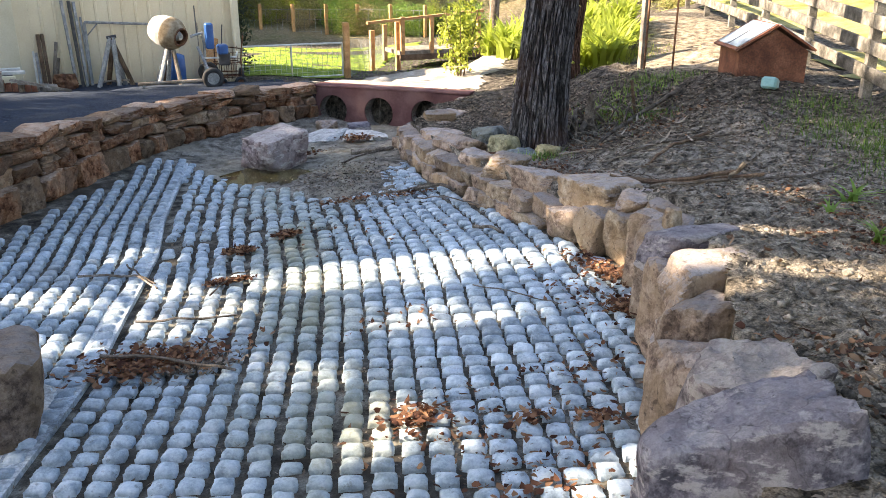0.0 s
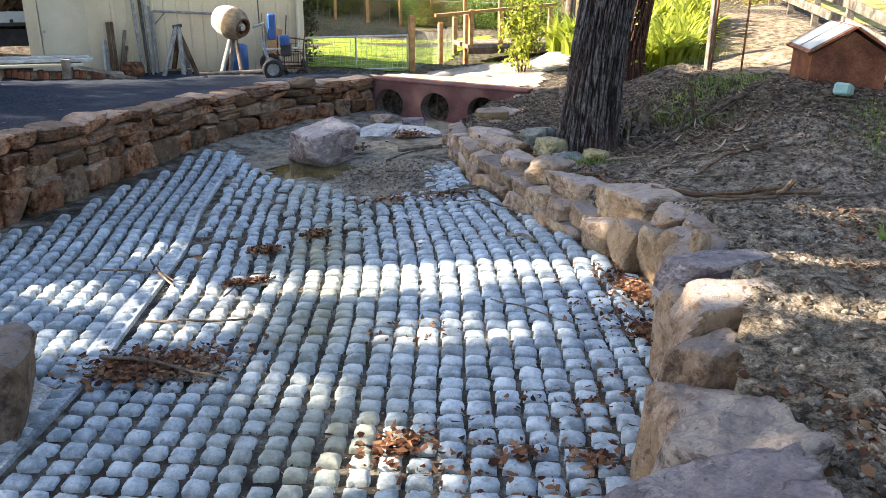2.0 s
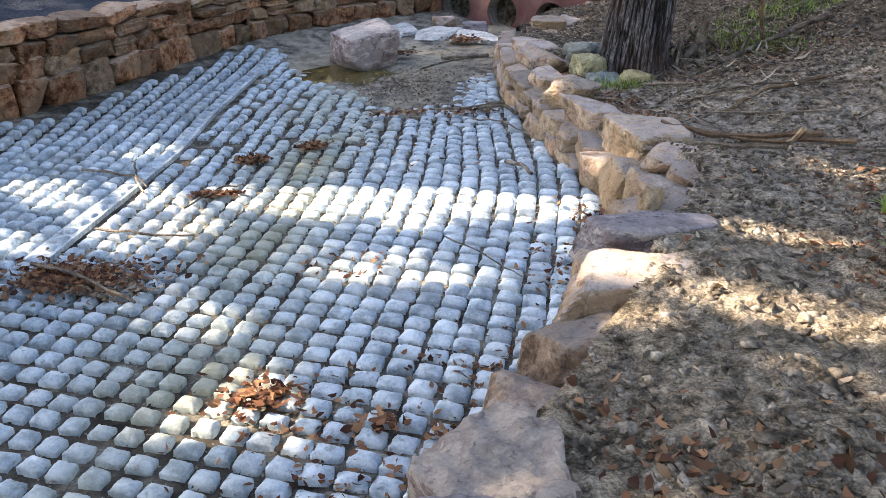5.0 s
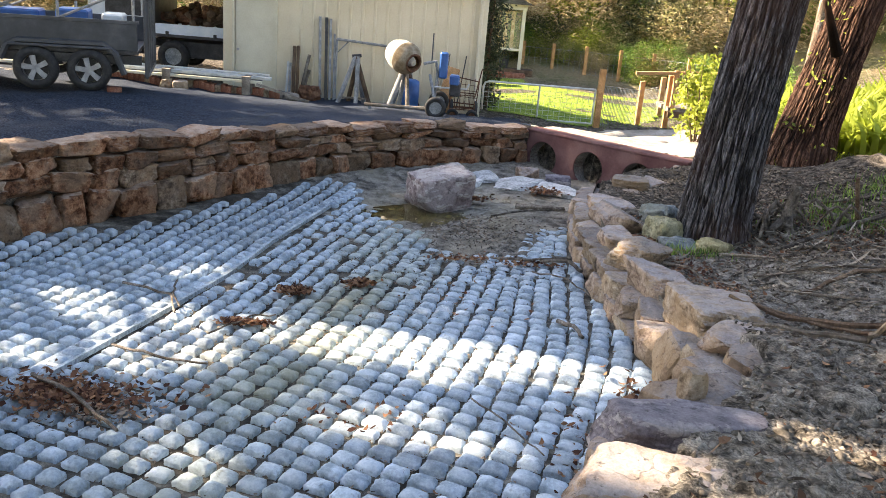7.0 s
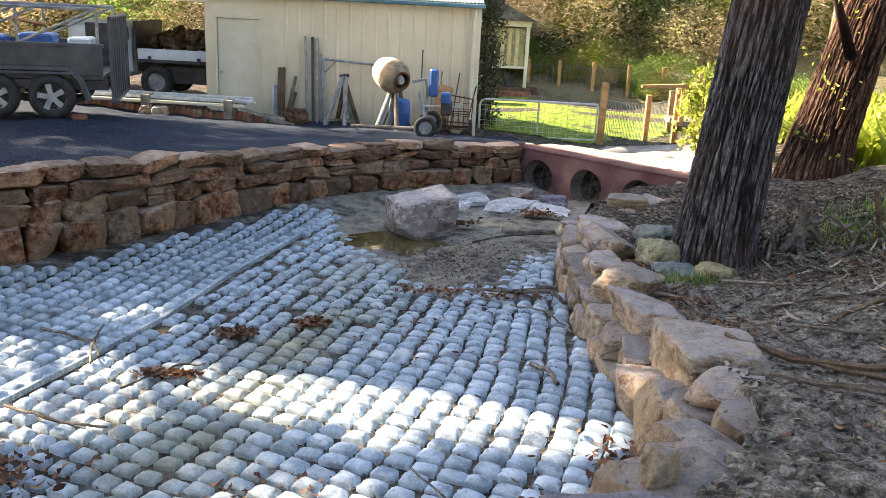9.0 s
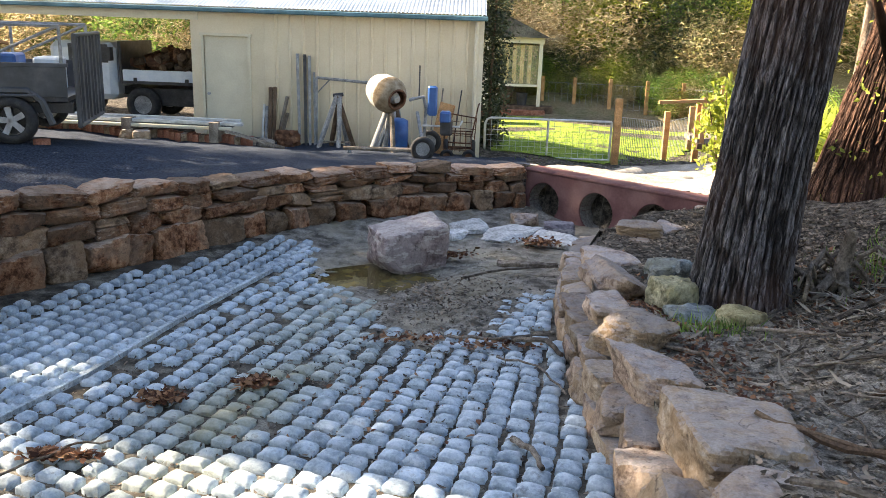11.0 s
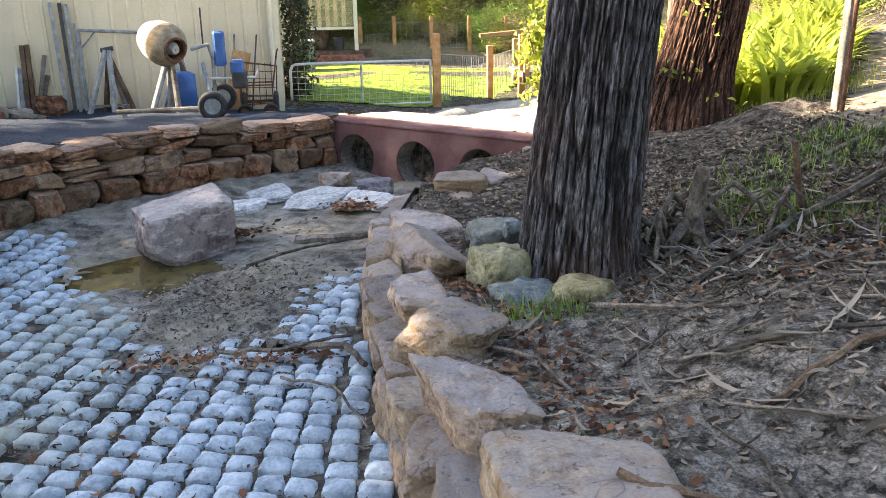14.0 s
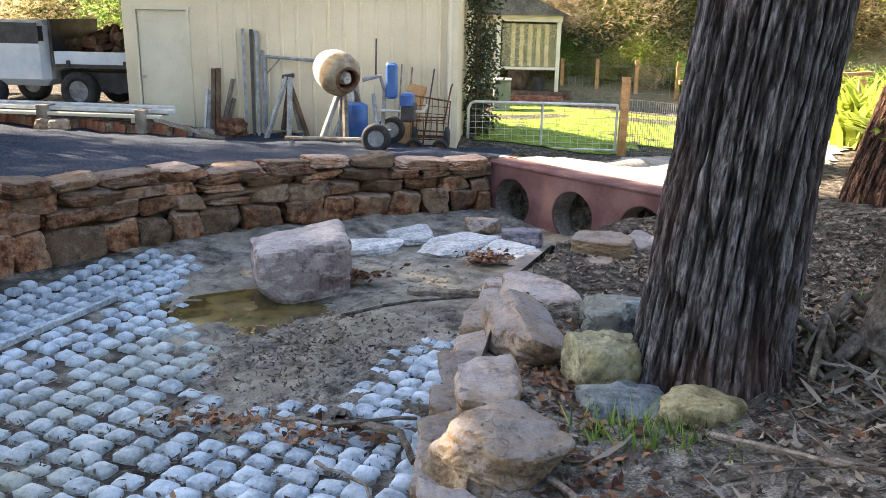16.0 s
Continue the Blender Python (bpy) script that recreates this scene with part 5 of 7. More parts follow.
L_RUSSET = leafy("russet_litter", (0.0562, 0.025, 0.0175), (0.15, 0.0688, 0.04), (0.312, 0.175, 0.1), 0.15, 0.8)
L_WET = leafy("wet_litter", (0.018, 0.014, 0.011), (0.05, 0.04, 0.032), (0.13, 0.105, 0.085), 0.05, 0.7)
L_BROWN = leafy("brown_leaves", (0.04, 0.022, 0.014), (0.12, 0.066, 0.04), (0.25, 0.165, 0.105), 0.1, 0.8)
L_GREYLIT = leafy("grey_litter", (0.0625, 0.0537, 0.0425), (0.163, 0.14, 0.112), (0.338, 0.294, 0.237), 0.1, 0.8)


def leaf_arrays(centres, normals_up, length_, width, rng, droop=0.3):
    """One folded leaf at each centre: four corners and two triangles a leaf side."""
    n = len(centres)
    d = rng.normal(0, 1, (n, 3))
    d[:, 2] *= normals_up
    d /= np.linalg.norm(d, axis=1, keepdims=True)
    s = np.cross(d, rng.normal(0, 1, (n, 3)))
    s /= np.linalg.norm(s, axis=1, keepdims=True) + 1e-9
    up = np.cross(s, d)
    L = (length_ * rng.uniform(0.6, 1.3, n))[:, None]
    W = (width * rng.uniform(0.6, 1.3, n))[:, None]
    a, b = centres - d * L / 2, centres + d * L / 2 - np.array([0, 0, 1]) * L * droop * 0.5
    m = centres + up * W * 0.3
    l, r = m + s * W / 2, m - s * W / 2
    v = np.stack([a, l, b, r], 1).reshape(-1, 3)
    i = np.arange(n)[:, None] * 4
    f = np.concatenate([i + [0, 1, 2], i + [0, 2, 3]], 1).reshape(-1, 3)
    return v, f


def litter_arrays(centres, lean, length_, width, rng):
    """Curled fallen leaves, pointed at both ends and folded along the rib."""
    n = len(centres)
    a = rng.uniform(0, 2 * math.pi, n)
    d = np.stack([np.cos(a), np.sin(a), rng.normal(0, lean, n)], 1)
    d /= np.linalg.norm(d, axis=1, keepdims=True)
    s = np.cross(d, np.array([0, 0, 1.0]) + rng.normal(0, lean * 1.6, (n, 3)))
    s /= np.linalg.norm(s, axis=1, keepdims=True) + 1e-9
    up = np.cross(s, d)
    L, W = (length_ * rng.uniform(0.45, 1.3, n))[:, None], (width * rng.uniform(0.45, 1.4, n))[:, None]
    curl, fold, skew = rng.normal(0.12, 0.14, (n, 1)), rng.uniform(-0.25, 0.35, (n, 1)), rng.normal(0, 0.2, (n, 1))
    row = [centres - d * L / 2 + up * L * curl]
    for t, w in ((-0.18, 0.5), (0.2, 0.42)):
        m = centres + d * L * t + s * W * skew
        row += [m + s * W * w + up * W * fold, m - s * W * w + up * W * fold]
    row.append(centres + d * L / 2 + up * L * curl * 0.7)
    v = np.stack(row, 1).reshape(-1, 3)
    i = np.arange(n)[:, None] * 6
    f = np.concatenate([i + [0, 1, 2], i + [1, 3, 4], i + [1, 4, 2], i + [3, 5, 4]], 1).reshape(-1, 3)
    return v, f


def quick_mesh(name, v, f, material, smooth=False):
    me = bpy.data.meshes.new(name)
    v, f = np.asarray(v, np.float32), np.asarray(f, np.int32)
    me.vertices.add(len(v))
    me.vertices.foreach_set("co", v.ravel())
    me.loops.add(f.size)
    me.loops.foreach_set("vertex_index", f.ravel())
    me.polygons.add(len(f))
    me.polygons.foreach_set("loop_start", np.arange(0, f.size, f.shape[1], dtype=np.int32))
    me.polygons.foreach_set("loop_total", np.full(len(f), f.shape[1], np.int32))
    me.materials.append(material)
    me.update(calc_edges=True)
    return me


def clump_cloud(clumps, per, spread, length_, width, rng, up=0.6):
    """Leaves gathered round clump centres."""
    c = np.repeat(np.asarray(clumps), per, axis=0)
    return leaf_arrays(c + rng.normal(0, spread, c.shape), up, length_, width, rng)


def trunk_mesh(points, radii, rounds, steps, depth, seed, wave=17.0, tall=1.2, ease=1.0):
    """A trunk with long upright fissures in its bark. Returns verts, faces and how far each vert stands out of the fissures."""
    pts = np.array(points, float)
    t = np.linspace(0, 1, len(pts))
    s = np.linspace(0, 1, steps) ** ease
    c = np.stack([np.interp(s, t, pts[:, k]) for k in range(3)], 1)
    r = np.interp(s, t, radii)
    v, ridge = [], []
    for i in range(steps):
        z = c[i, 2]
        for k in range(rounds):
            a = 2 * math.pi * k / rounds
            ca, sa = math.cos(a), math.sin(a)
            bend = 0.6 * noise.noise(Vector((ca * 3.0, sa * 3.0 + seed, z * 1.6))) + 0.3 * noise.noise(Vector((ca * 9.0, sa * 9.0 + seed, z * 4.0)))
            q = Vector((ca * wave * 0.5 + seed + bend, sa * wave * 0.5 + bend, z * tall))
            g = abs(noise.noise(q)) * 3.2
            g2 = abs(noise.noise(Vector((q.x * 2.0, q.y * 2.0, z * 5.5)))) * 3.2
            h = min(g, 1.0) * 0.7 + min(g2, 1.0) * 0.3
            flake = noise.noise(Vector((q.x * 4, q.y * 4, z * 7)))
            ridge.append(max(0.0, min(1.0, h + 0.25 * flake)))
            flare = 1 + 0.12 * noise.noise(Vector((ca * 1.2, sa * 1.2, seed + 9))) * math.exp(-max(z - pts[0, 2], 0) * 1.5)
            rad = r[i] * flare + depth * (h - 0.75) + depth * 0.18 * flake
            v.append((c[i, 0] + rad * ca, c[i, 1] + rad * sa, z))
    i, k = np.meshgrid(np.arange(steps - 1), np.arange(rounds), indexing="ij")
    j = (k + 1) % rounds
    f = np.stack([i * rounds + k, i * rounds + j, (i + 1) * rounds + j, (i + 1) * rounds + k], -1).reshape(-1, 4)
    return v, f, ridge


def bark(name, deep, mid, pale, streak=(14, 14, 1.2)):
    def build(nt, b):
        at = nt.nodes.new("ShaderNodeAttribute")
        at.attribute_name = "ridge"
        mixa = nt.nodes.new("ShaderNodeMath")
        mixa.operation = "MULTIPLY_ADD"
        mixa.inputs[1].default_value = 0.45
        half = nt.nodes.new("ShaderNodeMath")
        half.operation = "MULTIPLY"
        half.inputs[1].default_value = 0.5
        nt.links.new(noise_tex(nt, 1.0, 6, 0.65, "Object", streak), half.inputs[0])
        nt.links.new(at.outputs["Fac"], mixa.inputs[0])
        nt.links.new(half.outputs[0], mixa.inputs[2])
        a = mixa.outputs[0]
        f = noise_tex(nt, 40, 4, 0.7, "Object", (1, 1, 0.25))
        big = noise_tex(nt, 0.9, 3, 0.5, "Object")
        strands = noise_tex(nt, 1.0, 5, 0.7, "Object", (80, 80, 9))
        # Colour follows the stored relief: dark in the fissures, pale on the ridges.
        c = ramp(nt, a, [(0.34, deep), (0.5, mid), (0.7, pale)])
        c = mixc(nt, mapr(nt, strands, 0.85, 0.0, 0.40, 0.56), c, deep)
        c = mixc(nt, 0.6, c, ramp(nt, f, [(0.38, (0.15,) * 3), (0.62, (0.88,) * 3)]), "OVERLAY")
        c = mixc(nt, mapr(nt, big, 0, 0.5, 0.45, 0.6), c, mixc(nt, 0.6, c, (0.13, 0.07, 0.05)))
        nt.links.new(c, b.inputs["Base Color"])
        h = nt.nodes.new("ShaderNodeMath")
        h.operation = "MULTIPLY_ADD"
        h.inputs[1].default_value = 0.4
        nt.links.new(f, h.inputs[0])
        nt.links.new(a, h.inputs[2])
        bump(nt, b, h.outputs[0], 1.0, 0.035)
    return mat(name, build, 0.9)


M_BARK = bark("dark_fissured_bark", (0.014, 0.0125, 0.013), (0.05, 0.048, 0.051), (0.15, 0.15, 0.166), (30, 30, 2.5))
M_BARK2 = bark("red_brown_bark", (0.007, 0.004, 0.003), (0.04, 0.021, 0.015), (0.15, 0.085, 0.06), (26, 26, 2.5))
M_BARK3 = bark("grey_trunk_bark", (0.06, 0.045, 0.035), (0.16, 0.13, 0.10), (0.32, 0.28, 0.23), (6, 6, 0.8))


def shadow_point(c, z0):
    k = (c[..., 2] - z0) / SUN_FROM.z
    return c[..., 0] - SUN_FROM.x * k, c[..., 1] - SUN_FROM.y * k


def eucalyptus(name, place, points, radii, bark_mat, leaf_mat, label, seed, crown=None, rounds=280, steps=420, depth=0.034, limbs=(), ease=1.8):
    t = thing(name, Matrix.Translation(place), label, "tree")
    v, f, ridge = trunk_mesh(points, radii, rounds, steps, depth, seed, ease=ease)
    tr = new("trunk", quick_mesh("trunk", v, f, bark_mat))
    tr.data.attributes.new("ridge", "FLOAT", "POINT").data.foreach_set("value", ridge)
    tr.data.polygons.foreach_set("use_smooth", [depth < 0.03] * len(tr.data.polygons))
    tr.parent = t
    for pts, r in limbs:
        part("limb", tube(pts, r, 8), bark_mat, t, smooth=True)
    if crown is not None:
        me = quick_mesh("crown", *crown, leaf_mat)
        c = new("crown", me)
        c.parent = t
    return t


def crown_cloud(centre, size, n, per, seed, spread=0.28, leaf=(0.16, 0.06), keep=None, origin=(0, 0, 0)):
    rng = np.random.default_rng(seed)
    p = rng.normal(0, 1, (n, 3))
    p /= np.linalg.norm(p, axis=1, keepdims=True)
    p *= rng.uniform(0.35, 1.0, (n, 1)) ** 0.5
    p = p * np.array(size) + np.array(centre)
    if keep is None:
        return clump_cloud(p, per, spread, leaf[0], leaf[1], rng)
    c = np.repeat(p, per, axis=0)
    c = c + rng.normal(0, spread, c.shape)
    return leaf_arrays(c[keep(c + np.array(origin), rng)], 0.6, leaf[0], leaf[1], rng)


T1 = Vector((4.27, 11.2, 0.35))
eucalyptus("eucalyptus_tree", T1, [(0, 0, -0.3), (0, 0, 0.0), (0.0, 0, 0.35), (0.05, -0.01, 1.2), (0.16, -0.05, 2.6), (0.34, -0.1, 5.0), (0.5, -0.1, 8.5)], [0.46, 0.43, 0.375, 0.34, 0.325, 0.29, 0.2], M_BARK, L_OLIVE,
           "large dark fissured-bark eucalyptus standing on the bank", 3.0, crown_cloud((0.8, 0, 10.5), (3.2, 3.2, 2.2), 260, 14, 71),
           limbs=(([(0.42, -0.1, 6.8), (1.4, 0.3, 8.2), (2.2, 0.5, 9.8)], [0.14, 0.09, 0.04]), ([(0.48, -0.1, 7.8), (-0.6, -0.5, 9.2), (-1.2, -0.6, 10.6)], [0.12, 0.08, 0.03])))
T2 = Vector((6.75, 14.9, 0.7))
eucalyptus("eucalyptus_tree", T2, [(0, 0, -0.3), (0, 0, 0), (0.08, 0.05, 0.5), (0.32, 0.15, 1.5), (0.75, 0.35, 3.2), (1.3, 0.6, 5.5), (1.9, 0.8, 8.5)], [0.55, 0.5, 0.43, 0.38, 0.35, 0.3, 0.2], M_BARK2, L_OLIVE,
           "leaning red-brown eucalyptus behind the larger tree", 8.0, crown_cloud((2.4, 1.0, 10.5), (3.0, 3.0, 2.2), 240, 14, 72), limbs=(([(1.6, 0.7, 7.0), (2.6, 1.2, 8.6), (3.4, 1.4, 10.2)], [0.13, 0.08, 0.03]),
           ([(0.15, -0.2, 1.6), (-0.3, -0.5, 2.3), (-0.2, -0.9, 3.0)], [0.08, 0.05, 0.03])))
# small leafy shoots on the second trunk
rng2 = np.random.default_rng(17)
shoot = new("sucker_shoots", quick_mesh("sucker_shoots", *clump_cloud(np.stack([rng2.uniform(6.2, 7.0, 9), rng2.uniform(14.2, 14.7, 9), rng2.uniform(1.0, 3.2, 9)], 1), 6, 0.10, 0.08, 0.045, rng2), L_YELLOW))
tagged(shoot, "sparse yellow-green shoots on the leaning trunk", "shoots", kind="stuff")


def gum(x, y, h, r, lean, seed, crown_size, n, per=16, leaf_mat=None, keep=None, spread=0.45, leaf=(0.3, 0.11)):
    z = lie(x, y) - 0.2
    rng = random.Random(seed)
    dx, dy = lean
    c = crown_cloud((dx, dy, h * 0.82), crown_size, n, per, seed, spread, leaf, keep, (x, y, z))
    limbs = []
    for k in range(5):
        a, hh = rng.uniform(0, 6.28), rng.uniform(0.5, 0.75)
        q = crown_size[0] * 0.6
        limbs.append(([(dx * hh, dy * hh, h * hh), (dx * hh + q * 0.5 * math.cos(a), dy * hh + q * 0.5 * math.sin(a), h * (hh + 0.1)), (dx * hh + q * math.cos(a), dy * hh + q * math.sin(a), h * (hh + 0.2))], [r * 0.4, r * 0.25, r * 0.08]))
    return eucalyptus("gum_tree", (x, y, z), [(0, 0, 0), (dx * 0.3, dy * 0.3, h * 0.35), (dx * 0.7, dy * 0.7, h * 0.7), (dx, dy, h)], [r, r * 0.8, r * 0.55, r * 0.2], M_BARK3, leaf_mat or L_OLIVE, "tall slender gum tree with an open crown", seed, c, 20, 24, 0.02, limbs, 1.0)


# tall unseen gums west of the driveway, placed to dapple the channel with light
# Ground ellipses to be lit; the crowns' gaps are cut to match.
SUN_SPOTS = [(-0.5, 8.95, 0.45, 0.35), (-1.1, 9.1, 0.4, 0.35), (-0.6, 9.5, 0.35, 0.25), (-1.65, 9.5, 0.8, 0.42), (-2.4, 9.6, 0.4, 0.3), (-1.0, 10.2, 0.25, 0.3), (-0.78, 8.5, 0.5, 0.4), (-0.14, 9.25, 0.4, 0.4), (0.25, 9.2, 0.35, 0.4), (0.66, 8.75, 0.5, 0.33), (1.27, 8.5, 0.5, 0.4), (1.93, 8.3, 0.33, 0.2),
             (0.95, 7.35, 0.5, 0.18), (0.45, 7.6, 0.25, 0.12), (1.5, 7.0, 0.25, 0.12), (2.5, 8.1, 0.3, 0.14), (2.7, 7.3, 0.25, 0.16), (-3.9, 11.5, 0.6, 0.3, 0.75), (-0.58, 7.12, 0.2, 0.1), (-0.22, 6.75, 0.26, 0.14), (0.1, 5.85, 0.18, 0.28),
             (0.2, 5.5, 0.2, 0.16), (-0.2, 5.6, 0.18, 0.1), (0.8, 4.7, 0.17, 0.12), (1.08, 4.8, 0.12, 0.2), (-1.85, 8.3, 0.25, 0.12),
             (4.2, 6.85, 0.28, 0.06, 0.92), (2.45, 5.05, 0.16, 0.05, 1.11), (2.9, 4.85, 0.38, 0.07, 1.1), (2.65, 4.55, 0.3, 0.07, 1.13), (3.0, 4.2, 0.3, 0.09, 1.15),
             (1.85, 4.9, 0.2, 0.05, 1.12), (3.05, 5.75, 0.2, 0.1, 1.05), (3.0, 8.5, 0.12, 0.16, 0.4), (3.05, 10.2, 0.14, 0.08, 0.6), (2.05, 5.4, 0.2, 0.06, 1.1)]


def lets_sun_through(p, rng):
    """Keeps leaves clear of the gaps cut to light SUN_SPOTS and the open ground."""
    stay = np.ones(len(p), bool)
    for x, y, a, b, *z in SUN_SPOTS:
        gx, gy = shadow_point(p, z[0] if z else float(floor_height(x, y)) + 0.03)
        stay &= ((gx - x) / (a * 1.1 + 0.13)) ** 2 + ((gy - y + 0.12 * (gx - x)) / (b * 1.15 + 0.13)) ** 2 > 1
    gx, gy = shadow_point(p, 0.15)
    dx, dy = shadow_point(p, 0.45)
    lit = (((dx - HEAD_A.x) * HEAD_DIR.y - (dy - HEAD_A.y) * HEAD_DIR.x < -0.25) & (dx > 3.0) & (dy > 15.0)) | ((gx > 7.6) & (gy > 14.5)) | ((gx > 8.3) & (gy > 12.3)) | (gx > 9.8) | (gy > 23)
    return (stay | (rng.random(len(p)) < 0.10)) & ~lit


for x, y, h, seed in ((-12.5, 9.0, 12.0, 101), (-14.5, 14.0, 13.0, 102), (-11.0, 17.5, 12.0, 103), (-17.5, 19.5, 14.0, 104), (-9.5, 5.5, 11.0, 105), (-18.5, 9.5, 13.5, 106), (-12.5, 13.0, 10.0, 107), (-12.6, 15.4, 16.0, 108), (-11.5, 17.4, 17.0, 109)):
    gum(x, y, h, 0.3, (0.6, 0.3), seed, (4.6, 4.6, 2.6), 520, 16, L_OLIVE, lets_sun_through, 0.34, (0.3, 0.13))

# unseen gums added behind the path and up the bank to block skylight
for x, y, h, seed in ((-7.5, -7.0, 9.5, 121), (-2.5, -9.0, 10.5, 122), (2.5, -8.0, 9.5, 123), (7.0, -7.0, 10.0, 124), (11.5, -4.0, 9.5, 125), (14.5, 1.0, 10.0, 126), (-11.5, -3.5, 10.0, 127)):
    gum(x, y, h, 0.28, (0.4, 0.3), seed, (3.6, 3.6, 4.0), 420, 14, L_OLIVE, None, 0.45, (0.4, 0.17))

# ---- bush on the hillside ----


def bush_mesh(name, size, clumps, per, leaf, material, seed, spread=0.16):
    rng = np.random.default_rng(seed)
    p = rng.normal(0, 1, (clumps, 3))
    p /= np.linalg.norm(p, axis=1, keepdims=True)
    p *= rng.uniform(0.45, 1.0, (clumps, 1)) ** 0.6
    lump = np.array([1 + 0.35 * noise.noise(Vector(q * 1.7) + Vector((seed, 0, 0))) for q in p])
    p = p * lump[:, None] * np.array(size) + np.array([0, 0, size[2] * 0.75])
    return quick_mesh(name, *clump_cloud(p, per, spread, leaf[0], leaf[1], rng), material)


def bush(mesh, x, y, scale, turn, label, group="bushes on the hillside", name="bush"):
    b = new(name, mesh)
    b.matrix_basis = pose(x, y, lie(x, y) - 0.1, 0, 0, turn) @ Matrix.Diagonal((scale, scale, scale, 1))
    return tagged(b, label, "bush", group)


KINDS = [(bush_mesh("bush", (1.2, 1.2, 1.0), 240, 26, (0.095, 0.03), L_SCRUB, 1, 0.16), "olive-green bush on the hillside"), (bush_mesh("bush", (1.1, 1.1, 1.2), 240, 24, (0.095, 0.04), L_GREEN, 2, 0.15), "leafy green bush on the hillside"),
         (bush_mesh("bush", (1.3, 1.3, 0.9), 260, 28, (0.13, 0.016), L_TAN, 3, 0.2), "dry tan scrub on the hillside"), (bush_mesh("bush", (1.1, 1.1, 1.0), 230, 24, (0.10, 0.045), L_YELLOW, 4, 0.15), "sunlit yellow-green bush on the hillside"),
         (bush_mesh("bush", (1.2, 1.2, 1.1), 240, 26, (0.09, 0.03), L_DARK, 5, 0.16), "dark green bush on the hillside")]
rb = random.Random(21)
for k in range(230):
    y = 35.6 + 26 * rb.random() ** 1.7
    x = rb.uniform(-26, 30) * (0.7 + y / 90)
    kind = KINDS[rb.choices(range(5), (4, 2.2, 7, 2.6, 2.2))[0]]
    bush(kind[0], x, y, rb.uniform(0.9, 2.0), rb.uniform(0, 360), kind[1])
for k in range(40):
    x, y = rb.uniform(17, 34), rb.uniform(20, 38)
    kind = KINDS[rb.choices(range(5), (4, 4, 2, 3, 3))[0]]
    bush(kind[0], x, y, rb.uniform(0.8, 1.6), rb.uniform(0, 360), kind[1])
for x, y, h, seed in ((4.5, 41, 12, 201), (9.5, 39, 11, 203), (11.5, 42, 13, 204), (15, 40, 12, 205), (-9, 44, 12, 207), (-12, 43, 13, 208), (20, 38, 12, 209), (8, 47, 14, 210), (17, 47, 14, 212), (24, 30, 12, 213), (19, 28, 11, 214), (13.5, 30, 10, 215)):
    gum(x, y, h, 0.2, (rb.uniform(-1, 1), rb.uniform(-1, 1)), seed, (2.6, 2.6, 3.0), 130, 16, (L_OLIVE, L_GREEN, L_YELLOW)[seed % 3])
for k in range(80):
    x = rb.uniform(3.8, 13.0)
    y = 34.5 - 0.13 * (x - 4.6) - 0.045 * (x - 4.6) ** 2 + 0.5 + 2.2 * rb.random() ** 1.5
    kind = KINDS[rb.choices(range(5), (3, 4, 2.5, 4, 0.8))[0]]
    bush(kind[0], x, y, rb.uniform(0.35, 0.75), rb.uniform(0, 360), kind[1])
for x, y, h, seed in ((7.6, 36.6, 4.0, 221), (9.2, 37.4, 4.4, 222), (12.5, 35.8, 3.8, 223), (5.6, 37.5, 4.2, 224)):
    gum(x, y, h, 0.1, (rb.uniform(-0.5, 0.5), 0.2), seed, (1.5, 1.5, 1.6), 130, 20, L_YELLOW if seed % 2 else L_GREEN, None, 0.2, (0.15, 0.075))

# creeper on the shed corner
rng4 = np.random.default_rng(44)
cr = np.stack([rng4.uniform(2.32, 2.7, 330), rng4.uniform(22.1, 23.6, 330), rng4.uniform(-0.2, 3.6, 330)], 1)
creeper = thing("climbing_shrub", Matrix.Identity(4), "dense dark climbing shrub at the shed corner", "shrub")
fol = new("foliage", quick_mesh("foliage", *clump_cloud(cr, 14, 0.12, 0.09, 0.05, rng4), L_DARK))
fol.parent = creeper
for y in (22.4, 22.9, 23.3):
    part("stem", tube([(2.5, y, -0.35), (2.45, y + 0.05, 1.5), (2.5, y - 0.05, 3.4)], [0.04, 0.03, 0.012], 6), M_BROWNWOOD, creeper)

# leafy shrub by the culvert
shrub = thing("shrub", Matrix.Translation((5.7, 16.6, 0.45)) @ Matrix.Diagonal((0.62, 0.62, 0.85, 1)), "leafy yellow-green shrub beside the culvert deck", "shrub")
for k in range(6):
    a = k * 1.05
    part("stem", tube([(0.05 * math.cos(a), 0.05 * math.sin(a), 0), (0.3 * math.cos(a), 0.3 * math.sin(a), 0.8), (0.6 * math.cos(a), 0.6 * math.sin(a), 1.6)], [0.025, 0.018, 0.008], 6), M_BROWNWOOD, shrub)
rng5 = np.random.default_rng(55)
q = rng5.normal(0, 1, (130, 3))
q /= np.linalg.norm(q, axis=1, keepdims=True)
q = q * rng5.uniform(0.3, 1, (130, 1)) * np.array((0.75, 0.75, 0.95)) + np.array((0, 0, 1.0))
sl = new("foliage", quick_mesh("foliage", *clump_cloud(q, 9, 0.09, 0.15, 0.085, rng5), L_YELLOW))
sl.parent = shrub


